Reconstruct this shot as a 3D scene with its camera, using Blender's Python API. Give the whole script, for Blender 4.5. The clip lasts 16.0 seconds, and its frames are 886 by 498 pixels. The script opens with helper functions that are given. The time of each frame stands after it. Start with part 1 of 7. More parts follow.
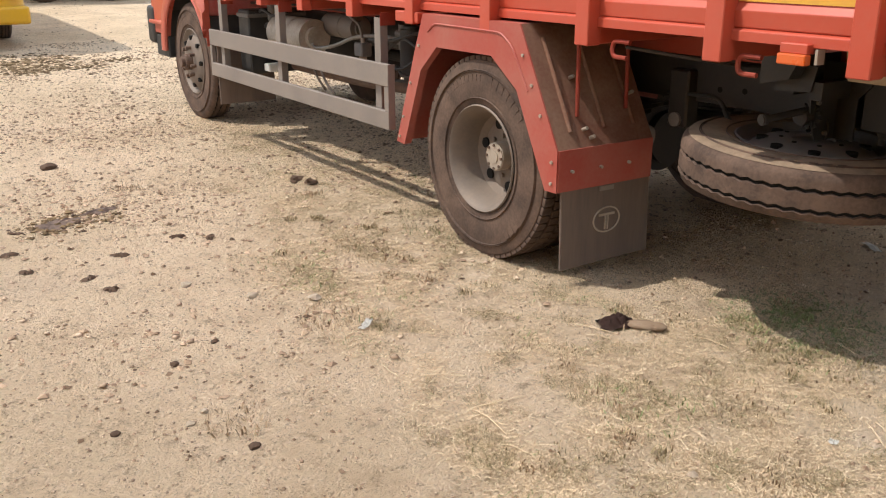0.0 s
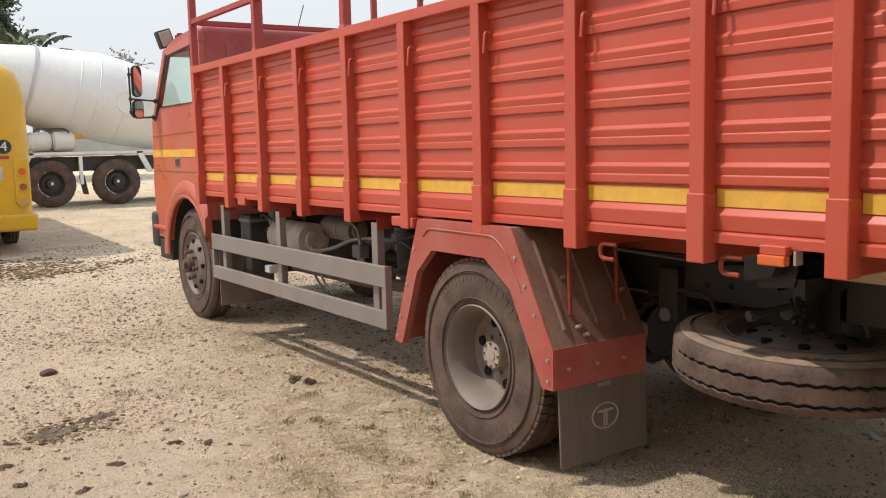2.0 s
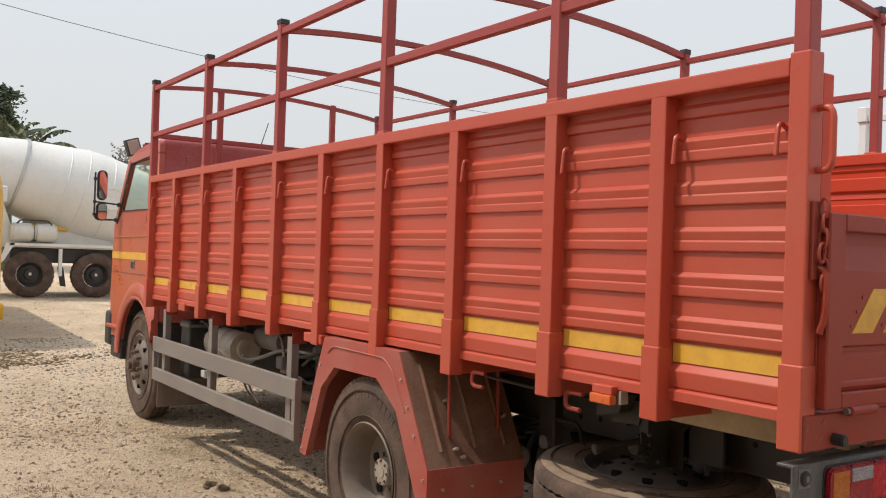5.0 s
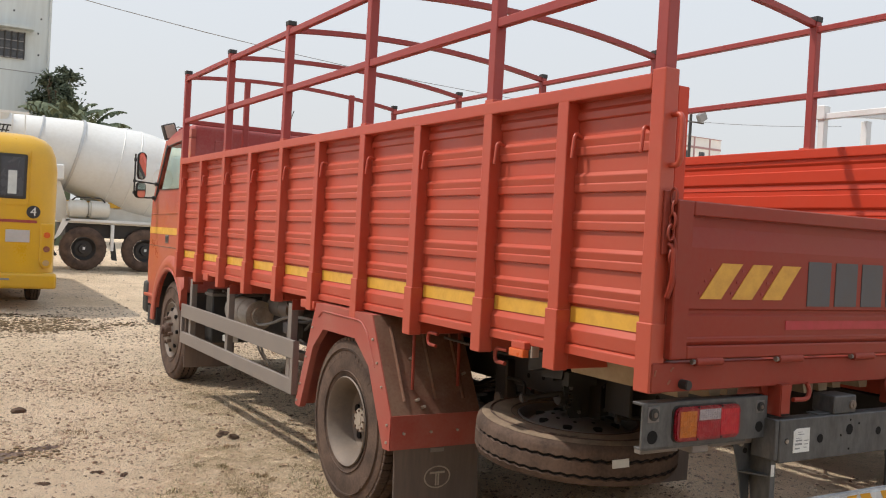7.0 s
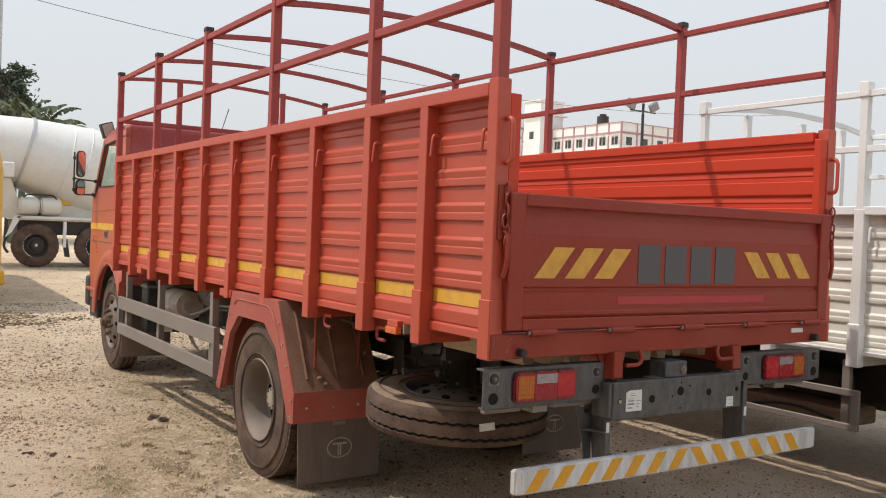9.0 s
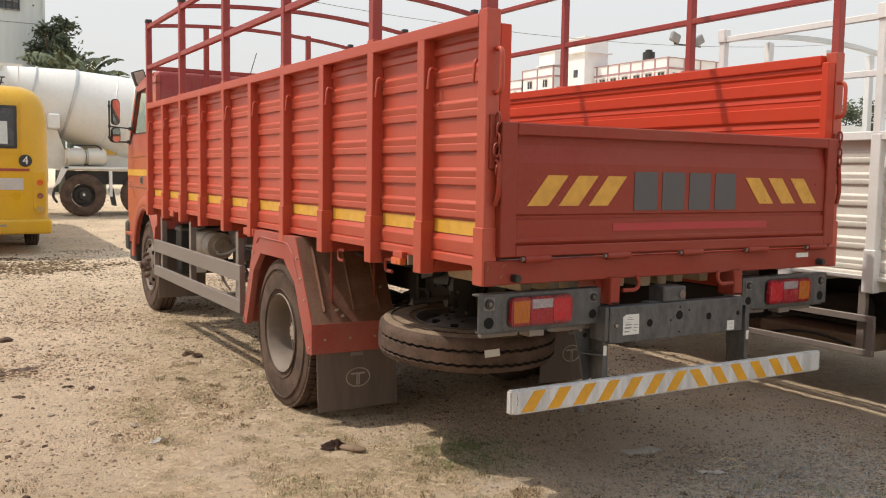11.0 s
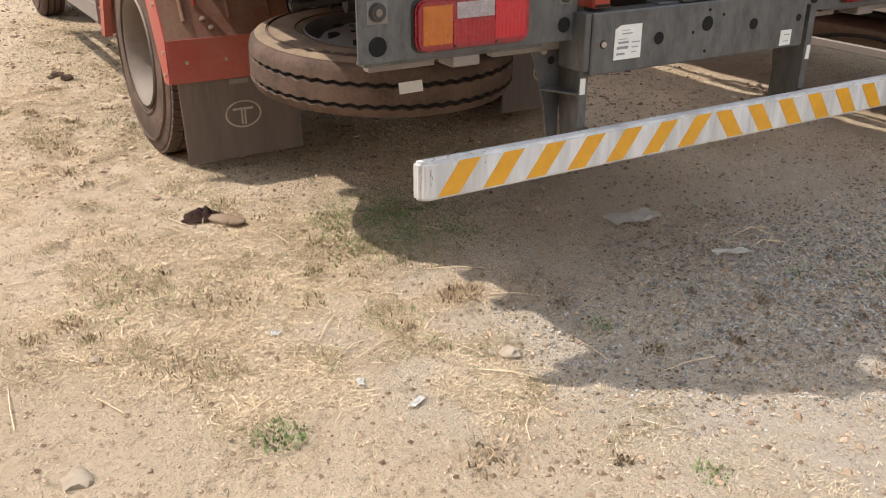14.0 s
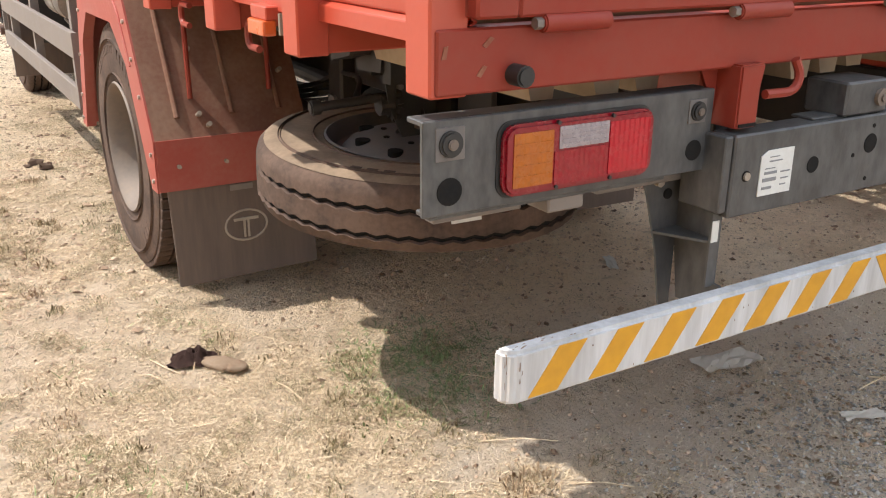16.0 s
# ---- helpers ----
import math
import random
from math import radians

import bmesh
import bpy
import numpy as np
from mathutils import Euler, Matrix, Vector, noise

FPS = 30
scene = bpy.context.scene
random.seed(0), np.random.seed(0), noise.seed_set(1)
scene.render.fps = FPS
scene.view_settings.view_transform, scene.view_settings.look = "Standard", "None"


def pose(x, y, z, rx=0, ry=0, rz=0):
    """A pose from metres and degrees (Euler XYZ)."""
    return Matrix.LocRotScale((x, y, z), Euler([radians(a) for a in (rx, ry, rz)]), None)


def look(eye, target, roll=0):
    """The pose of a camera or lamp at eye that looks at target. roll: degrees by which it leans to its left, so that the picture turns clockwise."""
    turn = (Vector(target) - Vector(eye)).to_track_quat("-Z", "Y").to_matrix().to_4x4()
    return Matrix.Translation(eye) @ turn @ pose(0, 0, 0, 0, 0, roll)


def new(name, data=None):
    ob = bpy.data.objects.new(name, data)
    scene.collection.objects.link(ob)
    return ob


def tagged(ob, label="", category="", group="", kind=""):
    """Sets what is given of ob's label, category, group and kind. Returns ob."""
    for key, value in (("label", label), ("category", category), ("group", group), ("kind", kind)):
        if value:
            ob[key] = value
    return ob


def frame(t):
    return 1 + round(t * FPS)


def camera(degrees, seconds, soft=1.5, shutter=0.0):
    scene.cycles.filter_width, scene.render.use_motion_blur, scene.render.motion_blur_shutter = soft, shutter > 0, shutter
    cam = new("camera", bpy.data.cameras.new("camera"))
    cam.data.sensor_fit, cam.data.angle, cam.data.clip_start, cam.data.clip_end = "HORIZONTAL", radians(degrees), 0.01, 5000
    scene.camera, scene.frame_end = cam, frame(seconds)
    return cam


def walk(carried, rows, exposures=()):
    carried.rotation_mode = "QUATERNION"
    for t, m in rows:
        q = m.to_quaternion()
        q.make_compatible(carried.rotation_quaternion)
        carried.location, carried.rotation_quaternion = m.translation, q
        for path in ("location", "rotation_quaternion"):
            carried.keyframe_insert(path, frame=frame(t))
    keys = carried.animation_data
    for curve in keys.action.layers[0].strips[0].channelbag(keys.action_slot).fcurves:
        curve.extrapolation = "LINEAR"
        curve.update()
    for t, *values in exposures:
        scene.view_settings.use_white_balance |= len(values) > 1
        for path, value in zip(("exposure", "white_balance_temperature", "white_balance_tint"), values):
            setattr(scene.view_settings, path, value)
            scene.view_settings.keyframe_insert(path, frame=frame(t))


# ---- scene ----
cam = camera(52.8, 16.0, soft=1.1)
PATH = [
    (0, (-0.1129, -0.1037, 1.521), (0.9398, 1.4745, 0.885), 0.0),
    (0.5, (-0.123, -0.1146, 1.551), (0.945, 1.4995, 1.048), -0.4),
    (1, (-0.094, -0.1088, 1.571), (0.9792, 1.5283, 1.16), -0.9),
    (1.5, (-0.1712, -0.1383, 1.579), (0.9409, 1.4945, 1.27), -0.9),
    (2, (-0.1433, -0.1495, 1.599), (0.9689, 1.4973, 1.37), -1.4),
    (2.5, (-0.1573, -0.1514, 1.638), (0.9838, 1.4832, 1.478), -1.4),
    (3, (-0.1523, -0.1564, 1.657), (1.0406, 1.4468, 1.574), -0.2),
    (3.5, (-0.1287, -0.2066, 1.691), (1.098, 1.3724, 1.67), 0.6),
    (4, (-0.055, -0.3314, 1.706), (1.1475, 1.2668, 1.714), 0.9),
    (4.2, (-0.0184, -0.3957, 1.71), (1.1741, 1.2106, 1.723), 1.0),
    (6.3, (0.1691, -1.2018, 1.665), (1.1972, 0.5133, 1.659), 3.3),
    (6.5, (0.1659, -1.2838, 1.676), (1.1881, 0.4353, 1.666), 3.3),
    (7, (0.1175, -1.5168, 1.674), (1.1547, 0.1924, 1.651), 3.1),
    (7.5, (0.1752, -1.7378, 1.682), (1.2312, -0.0397, 1.647), 2.9),
    (8, (0.2609, -1.9469, 1.675), (1.3345, -0.26, 1.633), 2.8),
    (8.5, (0.254, -2.08, 1.686), (1.348, -0.406, 1.645), 2.4),
    (8.7, (0.237, -2.12, 1.687), (1.337, -0.45, 1.648), 2.2),
    (10.8, (0.337, -2.38, 1.667), (1.369, -0.67, 1.572), 1.3),
    (11, (0.373, -2.397, 1.636), (1.381, -0.678, 1.468), 0.9),
    (11.2, (0.414, -2.331, 1.598), (1.408, -0.62, 1.312), 0.8),
    (11.5, (0.507, -2.347, 1.516), (1.438, -0.641, 1.045), -0.3),
    (12, (0.676, -2.122, 1.411), (1.647, -0.482, 0.804), -0.5),
    (12.5, (0.882, -1.843, 1.429), (1.907, -0.24, 0.813), -0.7),
    (13, (1.139, -1.602, 1.428), (2.17, -0.029, 0.748), -0.7),
    (13.5, (1.35, -1.348, 1.408), (2.356, 0.204, 0.649), -0.4),
    (14, (1.526, -1.129, 1.425), (2.468, 0.436, 0.612), 0.2),
    (14.5, (1.708, -0.95, 1.432), (2.578, 0.652, 0.61), 0.9),
    (15, (1.759, -0.716, 1.406), (2.625, 0.891, 0.591), 1.4),
    (15.5, (1.751, -0.447, 1.418), (2.689, 1.142, 0.645), 1.5),
    (16, (1.766, -0.368, 1.416), (2.743, 1.237, 0.729), 0.5),
]
walk(cam, [(t, look(eye, target, roll)) for t, eye, target, roll in PATH],
     [(0, -0.20, 6500, 10), (0.5, -0.18, 6400, 10), (1.0, -0.15, 6200, 10), (1.5, -0.2, 6250, 10), (2.0, -0.42, 6400, 10), (2.5, -0.44, 6500, 10), (3.5, -0.51, 6500, 10), (4.0, -0.63, 6650, 10), (4.2, -0.64, 6650, 10), (6.3, -0.60, 6500, 10), (8.7, -0.61, 6500, 10), (10.8, -0.54, 6600, 10), (11.0, -0.52, 6800, 10),
      (11.5, -0.32, 6850, 10), (12.0, -0.25, 6750, 10), (12.5, -0.03, 6600, 10), (14.0, 0.03, 6500, 10), (15.5, 0.06, 6450, 10), (16.0, 0.26, 6350, 10)])


# ---- light ----
SUN_K = (0.505, -0.338)          # shadow run per metre of height, along x and y
sun_dir = Vector((SUN_K[0], SUN_K[1], -1)).normalized()
elevation = math.asin(-sun_dir.z)
azimuth = math.atan2(-sun_dir.x, -sun_dir.y)      # towards the sun, clockwise from +y
world = bpy.data.worlds.new("world")
scene.world = world
world.use_nodes = True
wn, wl = world.node_tree.nodes, world.node_tree.links
sky = wn.new("ShaderNodeTexSky")
sky.sky_type = "NISHITA"
sky.sun_disc = False
sky.sun_elevation = elevation
sky.sun_rotation = azimuth
sky.air_density, sky.dust_density, sky.ozone_density = 1.0, 7.0, 1.0
# thin haze over the whole sky, whiter towards the horizon
co = wn.new("ShaderNodeTexCoord")
sep = wn.new("ShaderNodeSeparateXYZ")
wl.new(co.outputs["Generated"], sep.inputs[0])
height = wn.new("ShaderNodeMapRange")
height.inputs[1].default_value, height.inputs[2].default_value = 0.0, 0.75
wl.new(sep.outputs[2], height.inputs[0])
haze = wn.new("ShaderNodeMixRGB")
haze.inputs[1].default_value = (11.9, 12.1, 12.1, 1)
haze.inputs[2].default_value = (12.9, 14.5, 16.5, 1)
wl.new(height.outputs[0], haze.inputs[0])
veil = wn.new("ShaderNodeMixRGB")
veil.inputs[0].default_value = 0.75
wl.new(sky.outputs[0], veil.inputs[1])
wl.new(haze.outputs[0], veil.inputs[2])
wl.new(veil.outputs[0], wn["Background"].inputs[0])
wn["Background"].inputs[1].default_value = 0.116
sun = new("sun", bpy.data.lights.new("sun", "SUN"))
sun.data.energy = 4.85
sun.data.angle = radians(0.6)
sun.data.color = (1.0, 0.93, 0.83)
sun.matrix_world = look((0, 0, 30), Vector((0, 0, 30)) + sun_dir)

# ---- materials ----
def material(name, colour, rough=0.5, metal=0.0, dirt=None, amount=0.3, scale=6.0, grain=60.0, bump=0.02, coat=0.0, streak=0.0, spec=0.5):
    """A surface with dust or wear at two scales; dirt is the colour of the dust that lies on it."""
    m = bpy.data.materials.new(name)
    m.use_nodes = True
    n, l = m.node_tree.nodes, m.node_tree.links
    b = n["Principled BSDF"]
    b.inputs["Metallic"].default_value = metal
    b.inputs["Coat Weight"].default_value = coat
    b.inputs["Specular IOR Level"].default_value = spec if rough < 0.8 else 0.15
    co = n.new("ShaderNodeTexCoord")
    src = co.outputs["Object"]
    if streak:
        mp = n.new("ShaderNodeMapping")
        mp.inputs["Scale"].default_value = (1, 1, streak)
        l.new(src, mp.inputs[0])
        src = mp.outputs[0]
    big, small = n.new("ShaderNodeTexNoise"), n.new("ShaderNodeTexNoise")
    for t, s, d in ((big, scale, 6), (small, grain, 4)):
        t.inputs["Scale"].default_value, t.inputs["Detail"].default_value = s, d
        l.new(src, t.inputs["Vector"])
    mul = n.new("ShaderNodeMath")
    mul.operation = "MULTIPLY_ADD"
    l.new(small.outputs[0], mul.inputs[0])
    mul.inputs[1].default_value = 0.45
    l.new(big.outputs[0], mul.inputs[2])
    ramp = n.new("ShaderNodeMapRange")
    ramp.inputs[1].default_value, ramp.inputs[2].default_value = 0.55, 0.95
    ramp.inputs[3].default_value, ramp.inputs[4].default_value = amount * 0.25, amount * 1.5
    l.new(mul.outputs[0], ramp.inputs[0])
    mix = n.new("ShaderNodeMixRGB")
    mix.inputs[1].default_value = (*colour, 1)
    mix.inputs[2].default_value = (*(dirt or [c * 0.6 for c in colour]), 1)
    l.new(ramp.outputs[0], mix.inputs[0])
    l.new(mix.outputs[0], b.inputs["Base Color"])
    rr = n.new("ShaderNodeMapRange")
    rr.inputs[1].default_value, rr.inputs[2].default_value = 0.4, 1.0
    rr.inputs[3].default_value, rr.inputs[4].default_value = max(0.03, rough - 0.1), min(1, rough + 0.2)
    l.new(mul.outputs[0], rr.inputs[0])
    l.new(rr.outputs[0], b.inputs["Roughness"])
    if bump:
        bp = n.new("ShaderNodeBump")
        bp.inputs["Strength"].default_value, bp.inputs["Distance"].default_value = 0.4, bump
        l.new(mul.outputs[0], bp.inputs["Height"])
        l.new(bp.outputs[0], b.inputs["Normal"])
    return m


DUST = (0.42, 0.33, 0.24)
M_red = material("red_paint", (0.45, 0.056, 0.027), 0.36, 0, (0.44, 0.14, 0.09), 0.20, 2.2, 40, 0.002, spec=0.55)
M_red_in = material("orange_red_inner_paint", (0.53, 0.036, 0.007), 0.46, 0, (0.45, 0.07, 0.025), 0.12, 3, 40, 0.002, spec=0.5)
# same red with dust, its colour darkened for parts turned from the sun
M_red_shaded = material("shaded_dusty_red_paint", (0.265, 0.028, 0.016), 0.40, 0, (0.27, 0.105, 0.072), 0.24, 2.4, 35, 0.002, spec=0.28)
M_fender = material("red_fender_paint", (0.34, 0.050, 0.035), 0.5, 0, (0.38, 0.17, 0.13), 0.34, 4, 50, 0.003)
M_fender_dust = material("fender_under_brown_dust", (0.17, 0.072, 0.05), 0.85, 0, (0.30, 0.20, 0.14), 0.45, 5, 60, 0.003)
M_cab = material("cab_orange_red_paint", (0.44, 0.068, 0.042), 0.33, 0, (0.5, 0.25, 0.18), 0.2, 2.5, 40, 0.001, 0.3)
M_cab_roof = material("faded_red_roof", (0.36, 0.05, 0.05), 0.5, 0, (0.45, 0.25, 0.22), 0.35, 3, 40, 0.002)
M_cage = material("cage_red_paint", (0.30, 0.031, 0.027), 0.40, 0, (0.34, 0.10, 0.08), 0.2, 4, 60, 0.002)
M_yellow_tape = material("yellow_reflective_tape", (0.72, 0.36, 0.022), 0.35, 0, (0.30, 0.13, 0.03), 0.22, 9, 45, 0.001)
M_yellow_side = material("dusty_yellow_reflective_strip", (0.72, 0.40, 0.050), 0.35, 0, (0.42, 0.22, 0.05), 0.25, 14, 60, 0.001)
M_white_tape = material("white_reflective_paint", (0.70, 0.70, 0.71), 0.4, 0, (0.20, 0.185, 0.17), 0.36, 16, 90, 0.001, streak=0.12)
M_tape_dull = material("dull_yellow_sticker", (0.68, 0.36, 0.05), 0.5, 0, (0.40, 0.2, 0.06), 0.3, 20, 150, 0.001)
M_red_tape = material("faded_red_sticker", (0.30, 0.022, 0.024), 0.5, 0, (0.30, 0.08, 0.06), 0.5, 12, 80, 0)
M_letter = material("dark_grey_lettering", (0.075, 0.075, 0.085), 0.5, 0, (0.12, 0.10, 0.09), 0.4, 14, 90, 0)
M_tyre = material("dusty_tyre_rubber", (0.056, 0.040, 0.034), 0.85, 0, (0.175, 0.118, 0.090), 0.55, 7, 70, 0.004)
M_tyre_groove = material("tyre_groove_black", (0.012, 0.012, 0.012), 0.9, 0, (0.05, 0.04, 0.035), 0.2, 20, 80, 0.002)
M_rim = material("dusty_steel_rim", (0.140, 0.116, 0.100), 0.6, 0.2, (0.25, 0.19, 0.147), 0.5, 8, 60, 0.002)
M_rim_dark = material("dark_steel_disc", (0.125, 0.120, 0.120), 0.5, 0.1, (0.24, 0.20, 0.175), 0.45, 9, 70, 0.002)
M_hub = material("pale_hub_cap", (0.42, 0.36, 0.30), 0.5, 0.2, (0.28, 0.22, 0.17), 0.4, 12, 90, 0.002)
M_brown_iron = material("brown_cast_iron", (0.10, 0.055, 0.042), 0.7, 0.2, (0.22, 0.16, 0.12), 0.4, 15, 90, 0.004)
M_rust = material("dull_rust_stain", (0.22, 0.13, 0.085), 0.85, 0, (0.34, 0.26, 0.20), 0.5, 60, 150, 0.001)
M_guard = material("grey_brown_guard_paint", (0.175, 0.150, 0.138), 0.5, 0.1, (0.30, 0.25, 0.21), 0.35, 4, 60, 0.002)
M_flap = material("mud_flap_rubber", (0.092, 0.070, 0.060), 0.7, 0, (0.20, 0.145, 0.115), 0.55, 5, 60, 0.003, streak=0.12)
M_steel = material("dark_grey_painted_steel", (0.050, 0.050, 0.052), 0.42, 0.15, (0.17, 0.165, 0.16), 0.42, 26, 90, 0.002, streak=0.45)
M_chassis = material("chassis_black", (0.021, 0.019, 0.019), 0.5, 0.1, (0.065, 0.053, 0.046), 0.4, 6, 50, 0.003)
# dust tone that also holds the sunlight on the spare tyre
M_tyre_dust_sun = material("tan_dust_and_sun_on_rubber", (0.17, 0.125, 0.092), 0.95, 0, (0.36, 0.27, 0.19), 0.45, 9, 60, 0.003)
M_marker = material("orange_marker_lens", (0.64, 0.105, 0.014), 0.25, 0, (0.45, 0.12, 0.03), 0.2, 30, 150, 0.001, 0.4)
M_black = material("black_plastic", (0.018, 0.018, 0.019), 0.5, 0, (0.07, 0.06, 0.05), 0.3, 10, 80, 0.001)
M_tank = material("beige_air_tank", (0.52, 0.46, 0.39), 0.55, 0.2, (0.22, 0.17, 0.13), 0.4, 6, 60, 0.002)
M_tan = material("tan_floor_sheet", (0.22, 0.165, 0.108), 0.8, 0, (0.13, 0.095, 0.062), 0.4, 4, 40, 0.002)
M_cream_sheet = material("cream_folded_sheet", (0.44, 0.345, 0.24), 0.7, 0, (0.25, 0.185, 0.12), 0.4, 6, 40, 0.002)
M_amber = material("amber_lens", (0.46, 0.125, 0.008), 0.22, 0, (0.30, 0.07, 0.012), 0.35, 30, 150, 0.002, 0.2)
M_redlens = material("red_lens", (0.22, 0.004, 0.014), 0.2, 0, (0.28, 0.02, 0.02), 0.1, 30, 150, 0.002, 0.2)
M_redlens_bright = material("bright_red_lens", (0.42, 0.006, 0.020), 0.2, 0, (0.4, 0.02, 0.02), 0.1, 30, 150, 0.002, 0.2)
M_redlens_mid = material("deep_red_lens", (0.27, 0.004, 0.015), 0.2, 0, (0.3, 0.02, 0.02), 0.1, 30, 150, 0.002, 0.2)
M_brown_lens = material("dusty_dark_red_lens", (0.20, 0.035, 0.015), 0.35, 0, (0.35, 0.2, 0.12), 0.4, 20, 90, 0.002)
M_clear_amber = material("dusty_pale_amber_lens", (0.42, 0.24, 0.07), 0.35, 0, (0.45, 0.35, 0.22), 0.4, 20, 90, 0.002)
M_silver_dull = material("dull_cast_alloy", (0.30, 0.29, 0.28), 0.55, 0.4, (0.2, 0.17, 0.14), 0.5, 12, 90, 0.003)
M_clearlens = material("clear_ribbed_lens", (0.34, 0.30, 0.33), 0.2, 0.2, (0.3, 0.25, 0.25), 0.2, 60, 200, 0.004, 0.5)
M_slogan = material("pink_red_lettering", (0.42, 0.028, 0.040), 0.5, 0, (0.33, 0.06, 0.05), 0.4, 30, 90, 0)
M_paper = material("white_label_paper", (0.72, 0.72, 0.70), 0.7, 0, (0.5, 0.47, 0.42), 0.3, 20, 120, 0)
M_print = material("grey_print", (0.22, 0.22, 0.23), 0.7, 0, (0.3, 0.3, 0.3), 0.3, 30, 100, 0)
M_white = material("white_body_paint", (0.78, 0.78, 0.77), 0.4, 0, (0.45, 0.42, 0.38), 0.2, 3, 50, 0.002)
M_cream = material("cream_body_paint", (0.72, 0.70, 0.64), 0.45, 0, (0.4, 0.36, 0.3), 0.25, 3, 50, 0.002)
M_drum = material("white_drum_paint", (0.74, 0.74, 0.72), 0.42, 0, (0.50, 0.47, 0.42), 0.3, 0.8, 12, 0.002)
M_bus = material("school_bus_yellow", (0.66, 0.365, 0.009), 0.3, 0, (0.42, 0.25, 0.04), 0.25, 2, 40, 0.001, 0.2)
M_silver = material("silver_tank", (0.55, 0.55, 0.55), 0.35, 0.6, (0.4, 0.38, 0.35), 0.3, 4, 50, 0.002)
M_stone = material("pebble", (0.40, 0.34, 0.27), 0.95, 0, (0.24, 0.18, 0.13), 0.5, 14, 90, 0.004)
M_clod = material("dark_clod", (0.062, 0.040, 0.030), 0.95, 0, (0.17, 0.115, 0.08), 0.4, 22, 90, 0.006)
M_ash = material("burnt_ash", (0.050, 0.038, 0.036), 0.95, 0, (0.22, 0.16, 0.13), 0.6, 16, 120, 0.01)
M_board = material("weathered_board", (0.88, 0.83, 0.77), 0.9, 0, (0.66, 0.61, 0.55), 0.35, 14, 90, 0.003)
M_cloth = material("dark_brown_rag", (0.055, 0.032, 0.026), 0.95, 0, (0.10, 0.06, 0.055), 0.35, 20, 120, 0.004)
M_sole = material("brown_shoe_sole", (0.20, 0.135, 0.09), 0.85, 0, (0.28, 0.22, 0.16), 0.4, 20, 120, 0.003)
M_wall = material("weathered_white_wall", (0.62, 0.68, 0.69), 0.9, 0, (0.36, 0.38, 0.38), 0.4, 0.5, 6, 0.004, streak=0.12)
M_pink = material("pink_band_paint", (0.42, 0.26, 0.27), 0.8, 0, (0.35, 0.25, 0.25), 0.3, 2, 20, 0)
M_farwhite = material("far_white_wall", (0.82, 0.82, 0.82), 0.8, 0, (0.5, 0.48, 0.46), 0.25, 0.4, 6, 0)
M_darkwin = material("dark_window", (0.05, 0.055, 0.065), 0.2, 0, (0.1, 0.1, 0.1), 0.2, 3, 20, 0)
M_seat = material("pale_seat_cover", (0.60, 0.62, 0.60), 0.7, 0, (0.4, 0.42, 0.4), 0.3, 12, 60, 0.003)
M_bark = material("tree_bark", (0.10, 0.075, 0.055), 0.9, 0, (0.05, 0.04, 0.03), 0.5, 8, 60, 0.01)


def leaf_material(name, a, b):
    m = bpy.data.materials.new(name)
    m.use_nodes = True
    n, l = m.node_tree.nodes, m.node_tree.links
    bs = n["Principled BSDF"]
    g = n.new("ShaderNodeNewGeometry")
    mix = n.new("ShaderNodeMixRGB")
    mix.inputs[1].default_value, mix.inputs[2].default_value = (*a, 1), (*b, 1)
    l.new(g.outputs["Random Per Island"], mix.inputs[0])
    l.new(mix.outputs[0], bs.inputs["Base Color"])
    bs.inputs["Roughness"].default_value = 0.85
    bs.inputs["Specular IOR Level"].default_value = 0.12
    return m


# leaves and twigs far off: distance haze is mixed into their colours
M_leaf = leaf_material("hazy_green_leaf", (0.055, 0.070, 0.045), (0.135, 0.155, 0.100))
M_banana = leaf_material("hazy_banana_leaf", (0.070, 0.090, 0.055), (0.19, 0.215, 0.14))
M_bare = leaf_material("hazy_grey_twigs", (0.20, 0.20, 0.19), (0.32, 0.31, 0.29))
M_straw = leaf_material("dry_straw", (0.42, 0.315, 0.20), (0.90, 0.73, 0.52))
M_straw_dark = leaf_material("dry_brown_grass", (0.17, 0.115, 0.070), (0.50, 0.37, 0.24))
M_green = leaf_material("green_grass", (0.085, 0.125, 0.045), (0.26, 0.31, 0.135))
M_pebbles = leaf_material("pebbles_mixed", (0.29, 0.210, 0.150), (0.58, 0.440, 0.325))
M_clods = leaf_material("soil_clods", (0.14, 0.090, 0.060), (0.50, 0.365, 0.26))
M_gravel = leaf_material("grey_gravel", (0.13, 0.122, 0.112), (0.50, 0.465, 0.43))
M_olive = leaf_material("olive_dry_grass", (0.13, 0.105, 0.055), (0.36, 0.285, 0.17))
M_weed = leaf_material("dark_dry_weed", (0.075, 0.050, 0.028), (0.22, 0.155, 0.09))


def glass_material():
    m = bpy.data.materials.new("window_glass")
    m.use_nodes = True
    b = m.node_tree.nodes["Principled BSDF"]
    b.inputs["Transmission Weight"].default_value = 1.0
    b.inputs["Roughness"].default_value = 0.02
    b.inputs["IOR"].default_value = 1.08
    b.inputs["Base Color"].default_value = (0.84, 0.92, 0.87, 1)
    return m


def mirror_material():
    m = bpy.data.materials.new("mirror_glass")
    m.use_nodes = True
    b = m.node_tree.nodes["Principled BSDF"]
    b.inputs["Metallic"].default_value = 1.0
    b.inputs["Roughness"].default_value = 0.03
    b.inputs["Base Color"].default_value = (0.8, 0.8, 0.8, 1)
    return m


